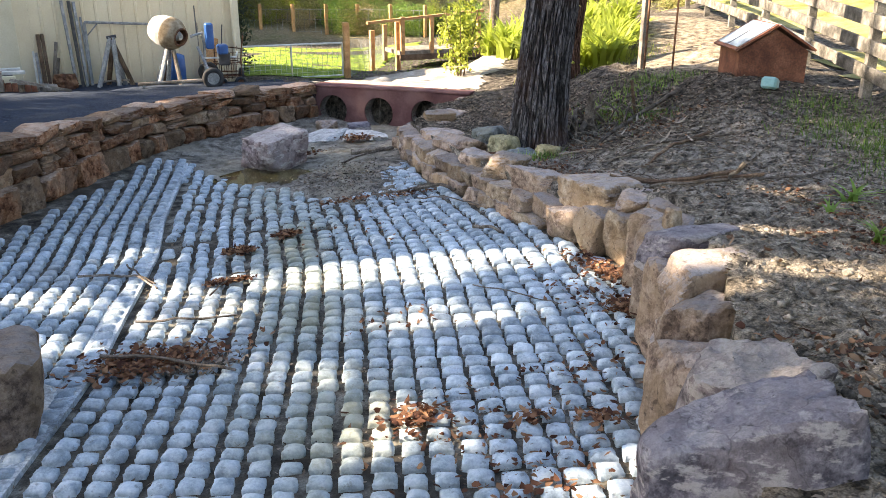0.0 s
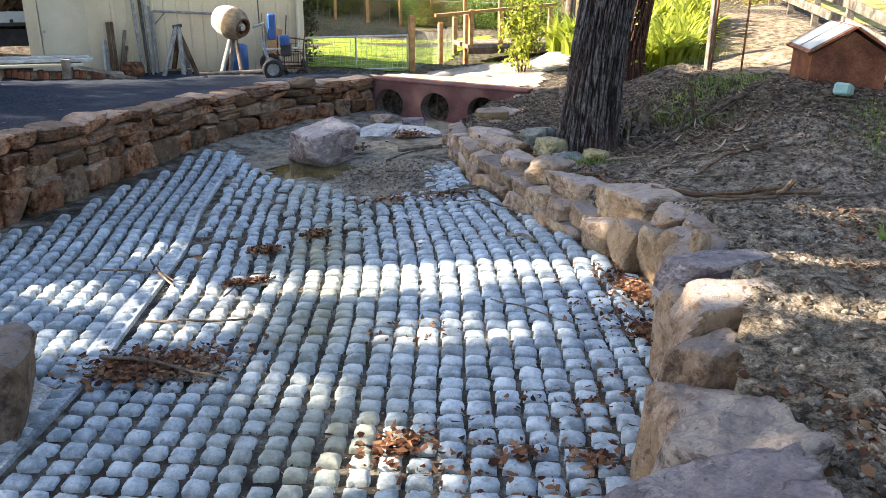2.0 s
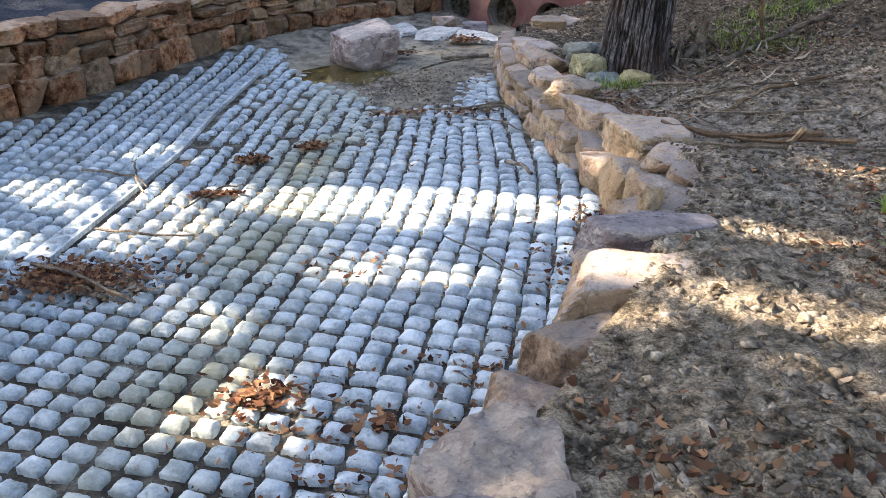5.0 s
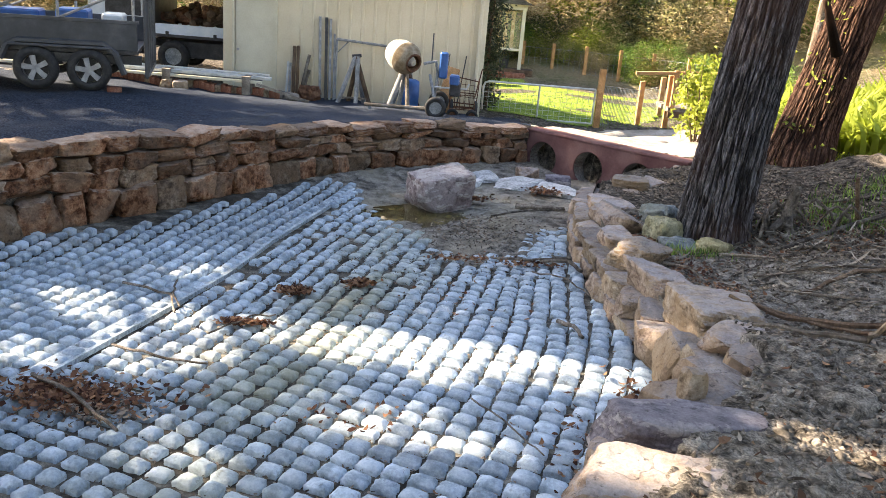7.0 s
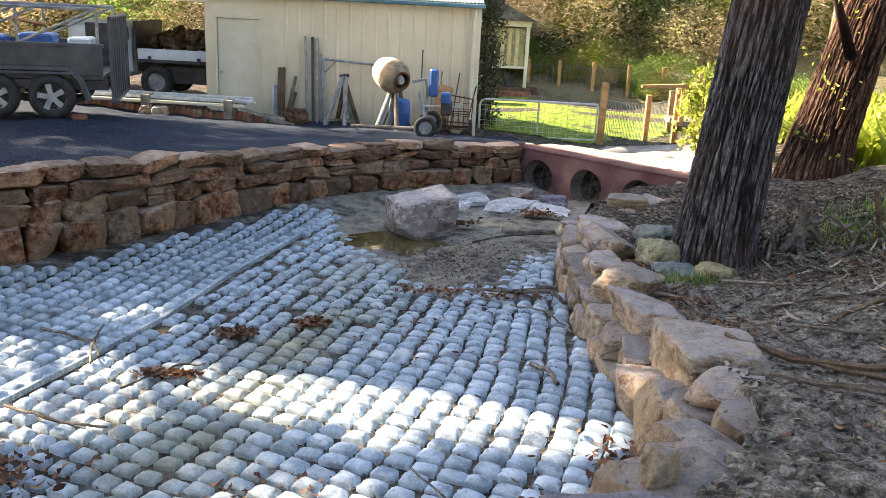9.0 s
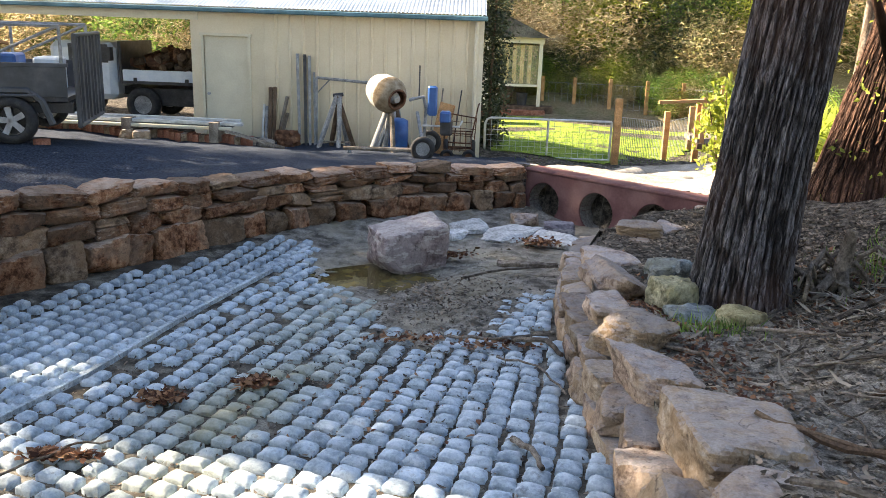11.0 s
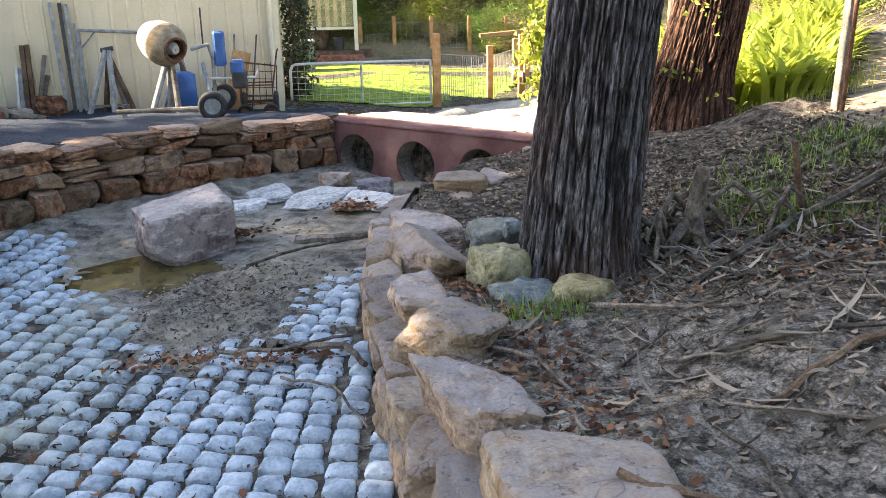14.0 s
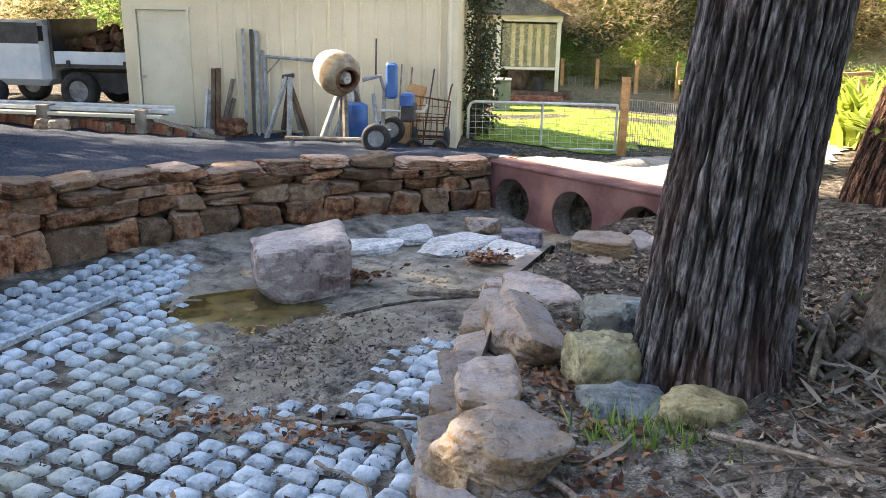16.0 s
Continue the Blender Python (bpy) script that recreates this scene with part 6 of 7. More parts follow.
def strap_clump(name, n, h, spread, width, seed, material, segs=4):
    """Arching strap leaves from one crown."""
    r = np.random.default_rng(seed)
    v, f = [], []
    for k in range(n):
        a, L, out = r.uniform(0, 6.283), h * r.uniform(0.7, 1.2), spread * r.uniform(0.4, 1.3)
        bx, by = r.normal(0, 0.05, 2)
        base = len(v)
        for i in range(segs + 1):
            t = i / segs
            x, y, z = bx + math.cos(a) * out * t * t, by + math.sin(a) * out * t * t, L * (t - 0.42 * t * t * out / spread)
            w = width * (1 - t ** 2.2) + 0.002
            v += [(x - math.sin(a) * w / 2, y + math.cos(a) * w / 2, z), (x + math.sin(a) * w / 2, y - math.cos(a) * w / 2, z)]
            if i:
                f.append((base + 2 * i - 2, base + 2 * i - 1, base + 2 * i + 1, base + 2 * i))
    return quick_mesh(name, v, f, material)


L_LILY = leafy("lily_leaves", (0.06, 0.11, 0.014), (0.27, 0.34, 0.045), (0.58, 0.60, 0.14), 0.55)
LILY_LEAF = [strap_clump("leaf", 1, 0.72, 0.5, 0.085, 60 + k, L_LILY) for k in range(16)]
rl2 = random.Random(31)
placed = 0
while placed < 46:
    x, y = rl2.uniform(7.2, 10.6), rl2.uniform(15.1, 18.8)
    if (y - 1.73) * 0.605 < (x + 1.47) * 0.80:
        continue
    placed += 1
    s = rl2.uniform(0.95, 1.4)
    clump = thing("lily", pose(x, y, lie(x, y) - 0.02, 0, 0, rl2.uniform(0, 360)) @ Matrix.Diagonal((s, s, s, 1)), "sunlit yellow-green strap-leaved lily clump", "lily", "lily bed")
    for k in range(38):
        leaf = new("leaf", LILY_LEAF[rl2.randrange(16)])
        leaf.parent = clump
        leaf.matrix_basis = pose(rl2.gauss(0, 0.05), rl2.gauss(0, 0.05), 0, 0, 0, rl2.uniform(0, 360))

# weeds on the bank
WEED = [strap_clump("leaf", 1, 0.34, 0.32, 0.055, 80 + k, L_GREEN) for k in range(12)]
rw = random.Random(12)
for x, y, s in ((3.4, 5.3, 0.7), (4.4, 6.35, 0.8), (4.9, 6.0, 1.1), (5.3, 5.75, 1.3), (5.6, 5.4, 1.4), (3.65, 4.8, 0.7), (3.3, 4.0, 0.8), (4.6, 5.2, 1.0), (4.2, 5.6, 0.6), (5.0, 5.0, 1.2), (4.0, 4.4, 0.8), (4.5, 5.9, 0.9), (3.9, 6.1, 0.5)):
    plant = thing("weed", pose(x, y, lie(x, y) - 0.02, 0, 0, rw.uniform(0, 360)) @ Matrix.Diagonal((s, s, s, 1)), "broad-leaved green weed growing on the bank", "weed", "weeds on the bank")
    for k in range(15):
        leaf = new("leaf", WEED[rw.randrange(12)])
        leaf.parent = plant
        leaf.matrix_basis = pose(0, 0, 0, 0, 0, rw.uniform(0, 360))


def grass_patch(name, spots, n, h, label, seed, material=None):
    r = np.random.default_rng(seed)
    v, f = [], []
    for x0, y0, a, b in spots:
        m = int(n * a * b)
        px, py = x0 + r.normal(0, a * 0.5, m), y0 + r.normal(0, b * 0.5, m)
        pz = ground_height(px, py)
        for x, y, z in zip(px, py, pz):
            t, w, L = r.uniform(0, 6.283), r.uniform(0.004, 0.009), h * r.uniform(0.5, 1.3)
            dx, dy = r.normal(0, 0.35, 2) * L
            k = len(v)
            v += [(x - w * math.cos(t), y - w * math.sin(t), z - 0.01), (x + w * math.cos(t), y + w * math.sin(t), z - 0.01), (x + dx, y + dy, z + L)]
            f.append((k, k + 1, k + 2))
    ob = new(name, quick_mesh(name, v, f, material or L_GRASS))
    return tagged(ob, label, "grass", kind="stuff")


grass_patch("grass", [(3.85, 10.4, 0.35, 0.25), (5.9, 10.9, 0.4, 0.4), (7.0, 8.3, 0.8, 1.0), (6.3, 8.3, 0.5, 0.5), (7.5, 9.5, 0.6, 0.6), (6.3, 7.3, 0.8, 0.6), (5.6, 6.5, 0.5, 0.4), (6.6, 7.6, 0.7, 0.5)], 1100, 0.08, "patches of green grass on the bank", 91)
grass_patch("grass", [(5.62, 11.38, 0.55, 0.7), (3.76, 10.42, 0.3, 0.22), (6.72, 11.98, 0.8, 0.5)], 1500, 0.10, "lush green tufts of grass on the bank", 94, L_GREEN)
grass_patch("lawn_grass", [(6.5, 27, 5.0, 4.0), (4.5, 24, 2.5, 2.5)], 500, 0.06, "short lawn grass blades", 92, leafy("lawn_blades", (0.06, 0.13, 0.015), (0.11, 0.22, 0.02), (0.2, 0.32, 0.04), 0.4))
grass_patch("sunlit_grass", [(8.0, 14.9, 1.2, 0.5), (9.0, 15.6, 1.0, 0.6)], 900, 0.10, "sunlit yellow-green grass beside the lilies", 93, L_YELLOW)

# ---- water and flat stones by the culvert ----
def water_build(nt, b):
    c = ramp(nt, noise_tex(nt, 2.5, 3, 0.5, "World"), [(0.40, (0.05, 0.038, 0.014)), (0.60, (0.15, 0.115, 0.042))])
    nt.links.new(c, b.inputs["Base Color"])
    b.inputs["IOR"].default_value = 1.33
    b.inputs["Specular IOR Level"].default_value = 0.8
    bump(nt, b, noise_tex(nt, 9, 2, 0.5, "World"), 0.05, 0.01)


M_WATER = mat("muddy_water", water_build, 0.04)


def puddle(name, cx, cy, a, b, z, turn, seed, label):
    bm = bmesh.new()
    vs = []
    for k in range(40):
        t = 2 * math.pi * k / 40
        r = 1 + 0.35 * noise.noise(Vector((math.cos(t) * 1.4 + seed, math.sin(t) * 1.4, seed)))
        vs.append(bm.verts.new((a * r * math.cos(t), b * r * math.sin(t), 0)))
    bm.faces.new(vs)
    ob = obj(name, bm, M_WATER)
    ob.matrix_basis = pose(cx, cy, z, 0, 0, turn)
    return tagged(ob, label, "puddle", kind="structure")


puddle("water", 1.35, 13.35, 1.15, 0.85, -0.226, 10, 2.0, "shallow yellow-brown puddle round the boulder")
puddle("water", 2.2, 14.6, 0.75, 0.3, -0.222, 45, 5.0, "shallow muddy runnel below the culvert")

M_SLAB = varied("pale_slab", (0.34, 0.35, 0.345), (0.45, 0.46, 0.46), (0.56, 0.565, 0.56), 4.0, 30, 0.4, 0.01, spread=0.12)
for x, y, sx, sy, t, seed, m in ((2.62, 15.7, 0.55, 0.9, -25, 301, M_SLAB), (3.12, 15.45, 0.45, 0.75, -22, 302, M_SLAB), (2.1, 16.05, 0.5, 0.6, 20, 303, M_SLAB), (2.9, 16.4, 0.4, 0.3, 10, 304, M_PINK), (3.35, 15.95, 0.4, 0.26, -5, 305, M_PURPLE), (1.75, 15.55, 0.7, 0.5, 30, 306, M_SLAB), (3.4, 15.2, 0.35, 0.5, -15, 307, M_SLAB)):
    rock("flagstone", (x, y, bed(x, y) + (0.03 if m is not M_SLAB else 0.004)), (sx, sy, 0.09 if m is M_SLAB else 0.2), t, seed, m, "flat pale flagstone at the culvert mouth" if m is M_SLAB else "small rock at the culvert mouth", level=4, soft=0.04, category="stone")

# ---- concrete block mats ----
def block_build(nt, b):
    geo = nt.nodes.new("ShaderNodeNewGeometry").outputs["Position"]
    fine = noise_tex(nt, 55, 4, 0.7, "World")
    mid = noise_tex(nt, 7, 4, 0.6, "World")
    big = noise_tex(nt, 0.8, 4, 0.6, "World")
    c = ramp(nt, mid, [(0.36, (0.25, 0.315, 0.37)), (0.5, (0.41, 0.495, 0.57)), (0.64, (0.54, 0.625, 0.70))])
    c = mixc(nt, 0.22, c, ramp(nt, fine, [(0.38, (0.2,) * 3), (0.62, (0.84,) * 3)]), "OVERLAY")
    c = mixc(nt, mapr(nt, noise_tex(nt, 15, 4, 0.65, "World"), 0.45, 0.0, 0.32, 0.40), c, (0.10, 0.09, 0.075))
    sep = nt.nodes.new("ShaderNodeSeparateXYZ")
    nt.links.new(geo, sep.inputs[0])
    off = nt.nodes.new("ShaderNodeMath")
    off.operation = "MULTIPLY_ADD"
    off.inputs[1].default_value = -0.2
    nt.links.new(sep.outputs[1], off.inputs[0])
    nt.links.new(sep.outputs[0], off.inputs[2])
    ab = nt.nodes.new("ShaderNodeMath")
    ab.operation = "ADD"
    ab.inputs[1].default_value = 1.45
    nt.links.new(off.outputs[0], ab.inputs[0])
    mag = nt.nodes.new("ShaderNodeMath")
    mag.operation = "ABSOLUTE"
    nt.links.new(ab.outputs[0], mag.inputs[0])
    band = mapr(nt, mag.outputs[0], 1.0, 0.0, 0.1, 0.85)
    mul = nt.nodes.new("ShaderNodeMath")
    mul.operation = "MULTIPLY"
    nt.links.new(band, mul.inputs[0])
    nt.links.new(mapr(nt, big, 0.08, 0.6, 0.38, 0.62), mul.inputs[1])
    c = mixc(nt, mul.outputs[0], c, (0.30, 0.29, 0.14))
    c = mixc(nt, mapr(nt, big, 0.0, 0.45, 0.55, 0.75), c, (0.27, 0.24, 0.19))
    hsv = nt.nodes.new("ShaderNodeHueSaturation")
    nt.links.new(mapr(nt, per_object(nt), 0.82, 1.15), hsv.inputs["Value"])
    nt.links.new(c, hsv.inputs["Color"])
    nt.links.new(hsv.outputs[0], b.inputs["Base Color"])
    bump(nt, b, fine, 0.7, 0.008)


M_BLOCK = mat("mat_concrete", block_build, 0.8)
M_BACKING = varied("mat_backing", (0.20, 0.235, 0.265), (0.33, 0.385, 0.43), (0.46, 0.52, 0.565), 1.2, 30, 0.4, 0.01, coord="World")


def block_arrays(seed, size=(0.140, 0.108), h=0.027):
    """One cast block: a small worn top that falls away on all four sides to a low edge."""
    r = np.random.default_rng(seed)
    gu, gv = np.array([-1, -0.86, -0.62, -0.22, 0.22, 0.62, 0.86, 1]), np.array([-1, -0.86, -0.6, -0.2, 0.2, 0.6, 0.86, 1])
    n = 8
    U, V = np.meshgrid(gu, gv)
    fall = np.maximum(np.clip((np.abs(U) - 0.56) / 0.44, 0, 1), np.clip((np.abs(V) - 0.58) / 0.42, 0, 1))
    Z = h * (1 - 0.08 * (U ** 2 + V ** 2)) * (1 - 0.86 * fall) + r.normal(0, 0.0018, U.shape)
    Z += h * (r.normal(0, 0.08) * U + r.normal(0, 0.08) * V + 0.05 * V)
    sh = 1 - 0.06 * (np.abs(U * V)) ** 3
    X, Y = U * size[0] / 2 * sh * (1 - 0.06 * V) + r.normal(0, 0.003, U.shape), V * size[1] / 2 * sh + r.normal(0, 0.0025, U.shape)
    v = np.stack([X, Y, Z], -1).reshape(-1, 3)
    idx = np.arange(n * n).reshape(n, n)
    f = np.stack([idx[:-1, :-1], idx[:-1, 1:], idx[1:, 1:], idx[1:, :-1]], -1).reshape(-1, 4)
    edge = list(idx[0]) + list(idx[1:, -1]) + list(idx[-1, -2::-1]) + list(idx[-2:0:-1, 0])
    low = v[edge] * np.array([1.0, 1.0, 0]) + np.array([0, 0, -0.05])
    k = len(v)
    m_ = len(edge)
    side = [(edge[i], k + i, k + (i + 1) % m_, edge[(i + 1) % m_]) for i in range(m_)]
    return np.concatenate([v, low]), np.concatenate([f, np.array(side)])


BLOCKS = [block_arrays(500 + k) for k in range(8)]
BLOCK_MESHES = [quick_mesh("block", v, f, M_BLOCK) for v, f in BLOCKS]


def seam_x(y):
    return float(np.interp(y, [3.8, 6.98, 7.76, 8.53, 9.2, 10.4, 11.0, 11.67, 12.25, 15.0], [-3.0, -1.79, -1.50, -1.305, -1.12, -0.80, -0.70, -0.595, -0.46, 0.2]))


COLUMN_Y = np.linspace(3.0, 16.0, 131)
COLUMN_SLOPE = np.interp(COLUMN_Y, [7.2, 8.6, 9.7, 11.0, 13.0], [0.345, 0.30, 0.20, 0.22, 0.26])
COLUMN_SHIFT = np.concatenate([[0.0], np.cumsum((COLUMN_SLOPE[1:] + COLUMN_SLOPE[:-1]) / 2 * 0.1)])
COLUMN_SHIFT -= np.interp(7.0, COLUMN_Y, COLUMN_SHIFT)


def column_x(u, y):
    """The columns of the main mat, which lean to the right and straighten beyond the middle; those by the low wall draw together."""
    pull = 0.06 * min(max((u - 0.9) / 0.8, 0.0), 1.0)
    far = max(y - 8.6, 0.0)
    return u + float(np.interp(y, COLUMN_Y, COLUMN_SHIFT)) - pull * far, float(np.interp(y, COLUMN_Y, COLUMN_SLOPE)) - (pull if far else 0.0)


def lay_mat(name, spots, label, near, seed):
    """spots: x, y, z, turn of each block; the 300 round the given place are parts of their own, the rest one joined part."""
    r = random.Random(seed)
    m = thing(name, Matrix.Identity(4), label, "erosion mat")
    spots = sorted(spots, key=lambda p: (p[0] - near[0]) ** 2 + (p[1] - near[1]) ** 2)
    for x, y, z, t in spots[:300]:
        big_ = float(np.interp(x, [0.0, 0.6], [0.9, 1.07])) * (1 - 0.10 * min(max((y - 9.2) / 1.8, 0.0), 1.0))
        b = new("block", BLOCK_MESHES[r.randrange(8)])
        b.parent = m
        b.matrix_basis = pose(x, y, z, r.uniform(-4, 4) - 2.5, r.uniform(-4, 4), t + r.uniform(-4, 4) ) @ Matrix.Diagonal((big_ * r.uniform(0.94, 1.06), r.uniform(0.94, 1.06), r.uniform(0.75, 1.25), 1))
    vs, fs, n = [], [], 0
    for x, y, z, t in spots[300:]:
        v, f = BLOCKS[r.randrange(8)]
        mm = np.array(pose(x, y, z, r.uniform(-4, 4) - 2.5, r.uniform(-4, 4), t + r.uniform(-4, 4) ))
        vs.append(v * np.array([float(np.interp(x, [0.0, 0.6], [0.9, 1.07])) * (1 - 0.10 * min(max((y - 9.2) / 1.8, 0.0), 1.0)) * r.uniform(0.92, 1.06), r.uniform(0.9, 1.06), r.uniform(0.75, 1.25)]) @ mm[:3, :3].T + mm[:3, 3])
        fs.append(f + n)
        n += len(v)
    rest = new("block_rest", quick_mesh("block_rest", np.concatenate(vs), np.concatenate(fs), M_BLOCK))
    rest.parent = m
    tagged(rest, kind="stuff")
    return m


def buried(x, y):
    n = 0.25 * noise.noise(Vector((x * 1.7, y * 1.7, 4.0)))
    return bool(silted(np.array(x), np.array(y + n))) or ((x - 1.3) / 0.8) ** 2 + ((y - 13.2) / 0.6) ** 2 < 0.9


main_spots, rj = [], random.Random(77)
for i in range(-16, 19):
    u = 0.03 + 0.185 * i
    for j in range(-26, 46):
        y = 7 + 0.157 * j - 0.43 * (u - 0.12)
        x, slope = column_x(u, y)
        if x < seam_x(y) + 0.02 or y < 3.6:
            continue
        if float(side_of(np.array(x), np.array(y), RIGHT_FOOT)) > -0.02:
            continue
        if buried(x, y):
            if rj.random() < 0.55 and not buried(x, y - 0.45):
                main_spots.append((x + rj.gauss(0, 0.01), y + rj.gauss(0, 0.01), bed(x, y) - 0.028 - 0.012 * rj.random(), -math.degrees(math.atan(slope)) - 3))
            continue
        mess = min(max((y - 9.2) / 1.8, 0.0), 1.0)
        if rj.random() < 0.05 * mess:
            continue
        sink = -0.012 * mess * rj.random() if rj.random() > 0.05 else -0.014
        jog = 0.006 + 0.008 * mess
        main_spots.append((x + rj.gauss(0, jog), y + rj.gauss(0, jog), bed(x, y) - 0.005 + sink, -math.degrees(math.atan(slope)) - 3))
lay_mat("block_mat", main_spots, "mat of pillow-shaped concrete blocks lining the channel", (1.2, 7.6), 1)
left_spots = []
for i in range(0, 16):
    for j in range(-26, 54):
        y = 7.05 + 0.157 * j + 0.42 * 0.185 * i
        x = seam_x(y) - 0.10 - 0.185 * i * 0.99
        if float(side_of(np.array(x), np.array(y), LEFT_FOOT)) < 0.12 or y < 3.6 or buried(x, y - 0.2):
            continue
        if y > 11.5 and float(side_of(np.array(x), np.array(y), LEFT_FOOT)) < 0.3 + 0.25 * noise.noise(Vector((x, y, 1.0))):
            continue
        left_spots.append((x + rj.gauss(0, 0.005), y + rj.gauss(0, 0.005), bed(x, y) + 0.008, -16.0))
lay_mat("block_mat", left_spots, "second mat of concrete blocks overlapping along a raised seam", (-1.6, 9.3), 2)
# the flat bare margin of the upper mat
v, f = [], []
for k, y in enumerate(np.arange(3.8, 14.7, 0.15)):
    x = seam_x(y)
    z = bed(x, y)
    w = float(np.interp(y, [9.0, 10.5], [0.2, 0.06]))
    v += [(x, y, z - 0.04), (x, y, z + 0.008), (x - w, y, bed(x - w, y) + 0.006), (x - w - 0.03, y, bed(x - w, y) - 0.04)]
    if k:
        a = 4 * k
        f += [(a - 4, a, a + 1, a - 3), (a - 3, a + 1, a + 2, a - 2), (a - 2, a + 2, a + 3, a - 1)]
margin = from_arrays("mat_margin", v, f, M_BACKING)
tagged(margin, "flat pale bare margin of the overlapping mat", "mat edge")

# ---- litter ----
def scatter_litter(name, spots, label, material, seed, size=(0.055, 0.02), floor=False, thick=0.012, up=0.25, rise=0.026):
    """Fallen leaves over spots of centre, radii and count."""
    r = np.random.default_rng(seed)
    cs = []
    for x0, y0, a, b, n in spots:
        x, y = x0 + r.normal(0, a * 0.5, n), y0 + r.normal(0, b * 0.5, n)
        ins = (side_of(x, y, LEFT_FOOT) > 0.05) & (side_of(x, y, RIGHT_FOOT) < 0.0)
        if floor:
            x, y = x[ins], y[ins]
            z = floor_relief(x, y) + rise
        else:
            out = side_of(x, y, RIGHT_FOOT) > 0.35
            x, y = x[out], y[out]
            z = ground_height(x, y)
        cs.append(np.stack([x, y, z + r.uniform(0.004, 0.004 + thick, len(x))], 1))
    v, f = litter_arrays(np.concatenate(cs), up, size[0], size[1], r)
    ob = new(name, quick_mesh(name, v, f, material))
    return tagged(ob, label, "leaf litter", kind="stuff")


scatter_litter("leaf_litter", [(4.6, 9.0, 2.6, 3.4, 2600), (5.4, 11.6, 1.8, 2.2, 6000), (3.8, 6.8, 1.6, 2.0, 1400), (6.5, 9.5, 2.2, 3.0, 4500), (4.6, 13.6, 1.5, 1.6, 2600), (7, 12.2, 2.0, 1.6, 1800), (2.6, 4.0, 1.6, 1.6, 350)], "brown fallen gum leaves on the bank", L_LITTER, 401, (0.06, 0.02))
scatter_litter("leaf_litter", [(2.6, 4.2, 1.8, 1.4, 500), (3.8, 5.6, 1.6, 1.6, 500), (2.0, 3.2, 2.2, 1.2, 600), (4.4, 9.4, 2.0, 2.8, 900), (5.2, 7.2, 2.2, 2.2, 900)], "grey weathered leaves and chips on the bank", L_GREYLIT, 402, (0.045, 0.02))
scatter_litter("leaf_litter", [(3.55, 5.3, 0.7, 0.5, 260), (3.9, 4.4, 0.8, 0.8, 260), (1.6, 3.9, 0.3, 0.7, 110), (2.2, 3.6, 1.2, 0.7, 90), (4.2, 6.3, 0.9, 0.8, 260), (5.2, 11.0, 1.2, 1.2, 900), (3.55, 9.9, 0.3, 1.6, 400), (3.5, 11.2, 0.3, 0.6, 200)], "russet fallen leaves on the bank", L_RUSSET, 403, (0.06, 0.03))
scatter_litter("large_fallen_leaves", [(2.3, 3.7, 1.0, 0.5, 60), (2.9, 3.6, 1.0, 0.8, 60), (3.9, 5.2, 0.9, 0.7, 70), (1.75, 4.0, 0.3, 0.4, 40), (2.4, 5.3, 0.5, 0.5, 15), (5.6, 10.8, 0.9, 0.9, 120)], "large curled brown gum leaves on the bank", L_BROWN, 406, (0.075, 0.032), False, 0.03, 0.55)
scatter_litter("channel_litter", [(1.5, 10.9, 1.6, 0.8, 800), (2.3, 10.2, 0.8, 1.6, 400), (0.7, 11.2, 0.9, 0.9, 300), (0.4, 9.8, 1.4, 1.2, 300), (2.0, 12.4, 0.9, 0.8, 600)], "dark wet leaf bits and twig ends caught on the blocks below the silt", L_WET, 409, (0.055, 0.014), True, 0.02, rise=-0.022)
scatter_litter("channel_litter", [(0.0, 7.0, 2.2, 4.0, 2600), (1.2, 6.0, 1.6, 3.0, 1800), (1.6, 9.5, 1.8, 2.6, 2200), (-0.6, 10.0, 1.4, 2.4, 1200)], "small leaf and twig crumbs between the blocks", L_LITTER, 407, (0.035, 0.012), True, 0.012, rise=-0.03)
scatter_litter("channel_litter", [(0.35, 5.6, 0.5, 0.5, 110), (0.6, 4.9, 0.5, 0.4, 150), (1.5, 5.9, 0.5, 0.5, 120), (2.2, 7.0, 0.4, 0.6, 160), (0.75, 7.4, 0.5, 0.3, 50), (1.4, 9.8, 0.8, 0.6, 60)], "curled russet leaves lying on the blocks", L_RUSSET, 408, (0.06, 0.028), True, 0.03, rise=-0.01)
scatter_litter("channel_litter", [(-1.05, 7.5, 0.5, 0.24, 420), (-1.35, 7.6, 0.3, 0.3, 240), (-0.05, 9.9, 0.14, 0.1, 220), (-0.3, 9.0, 0.2, 0.07, 200), (0.53, 10.2, 0.14, 0.09, 200), (2.66, 7.2, 0.14, 0.7, 420), (2.3, 6.5, 0.14, 0.3, 260), (1.15, 5.2, 0.13, 0.13, 60), (0.85, 5.45, 0.12, 0.1, 40),
                                 (1.6, 11.25, 0.4, 0.14, 90), (2.3, 11.1, 0.4, 0.14, 90), (1.75, 14.3, 0.35, 0.18, 300), (3.0, 15.1, 0.3, 0.2, 240), (0.2, 5.8, 0.2, 0.14, 140)], "russet and brown leaves caught between the blocks", L_RUSSET, 404, (0.07, 0.034), True, 0.03)
scatter_litter("channel_litter", [(1.9, 12.4, 0.7, 0.7, 500), (-0.9, 7.3, 0.35, 0.2, 300)], "dry brown leaf bits over the channel", L_LITTER, 405, (0.05, 0.02), True, 0.02)


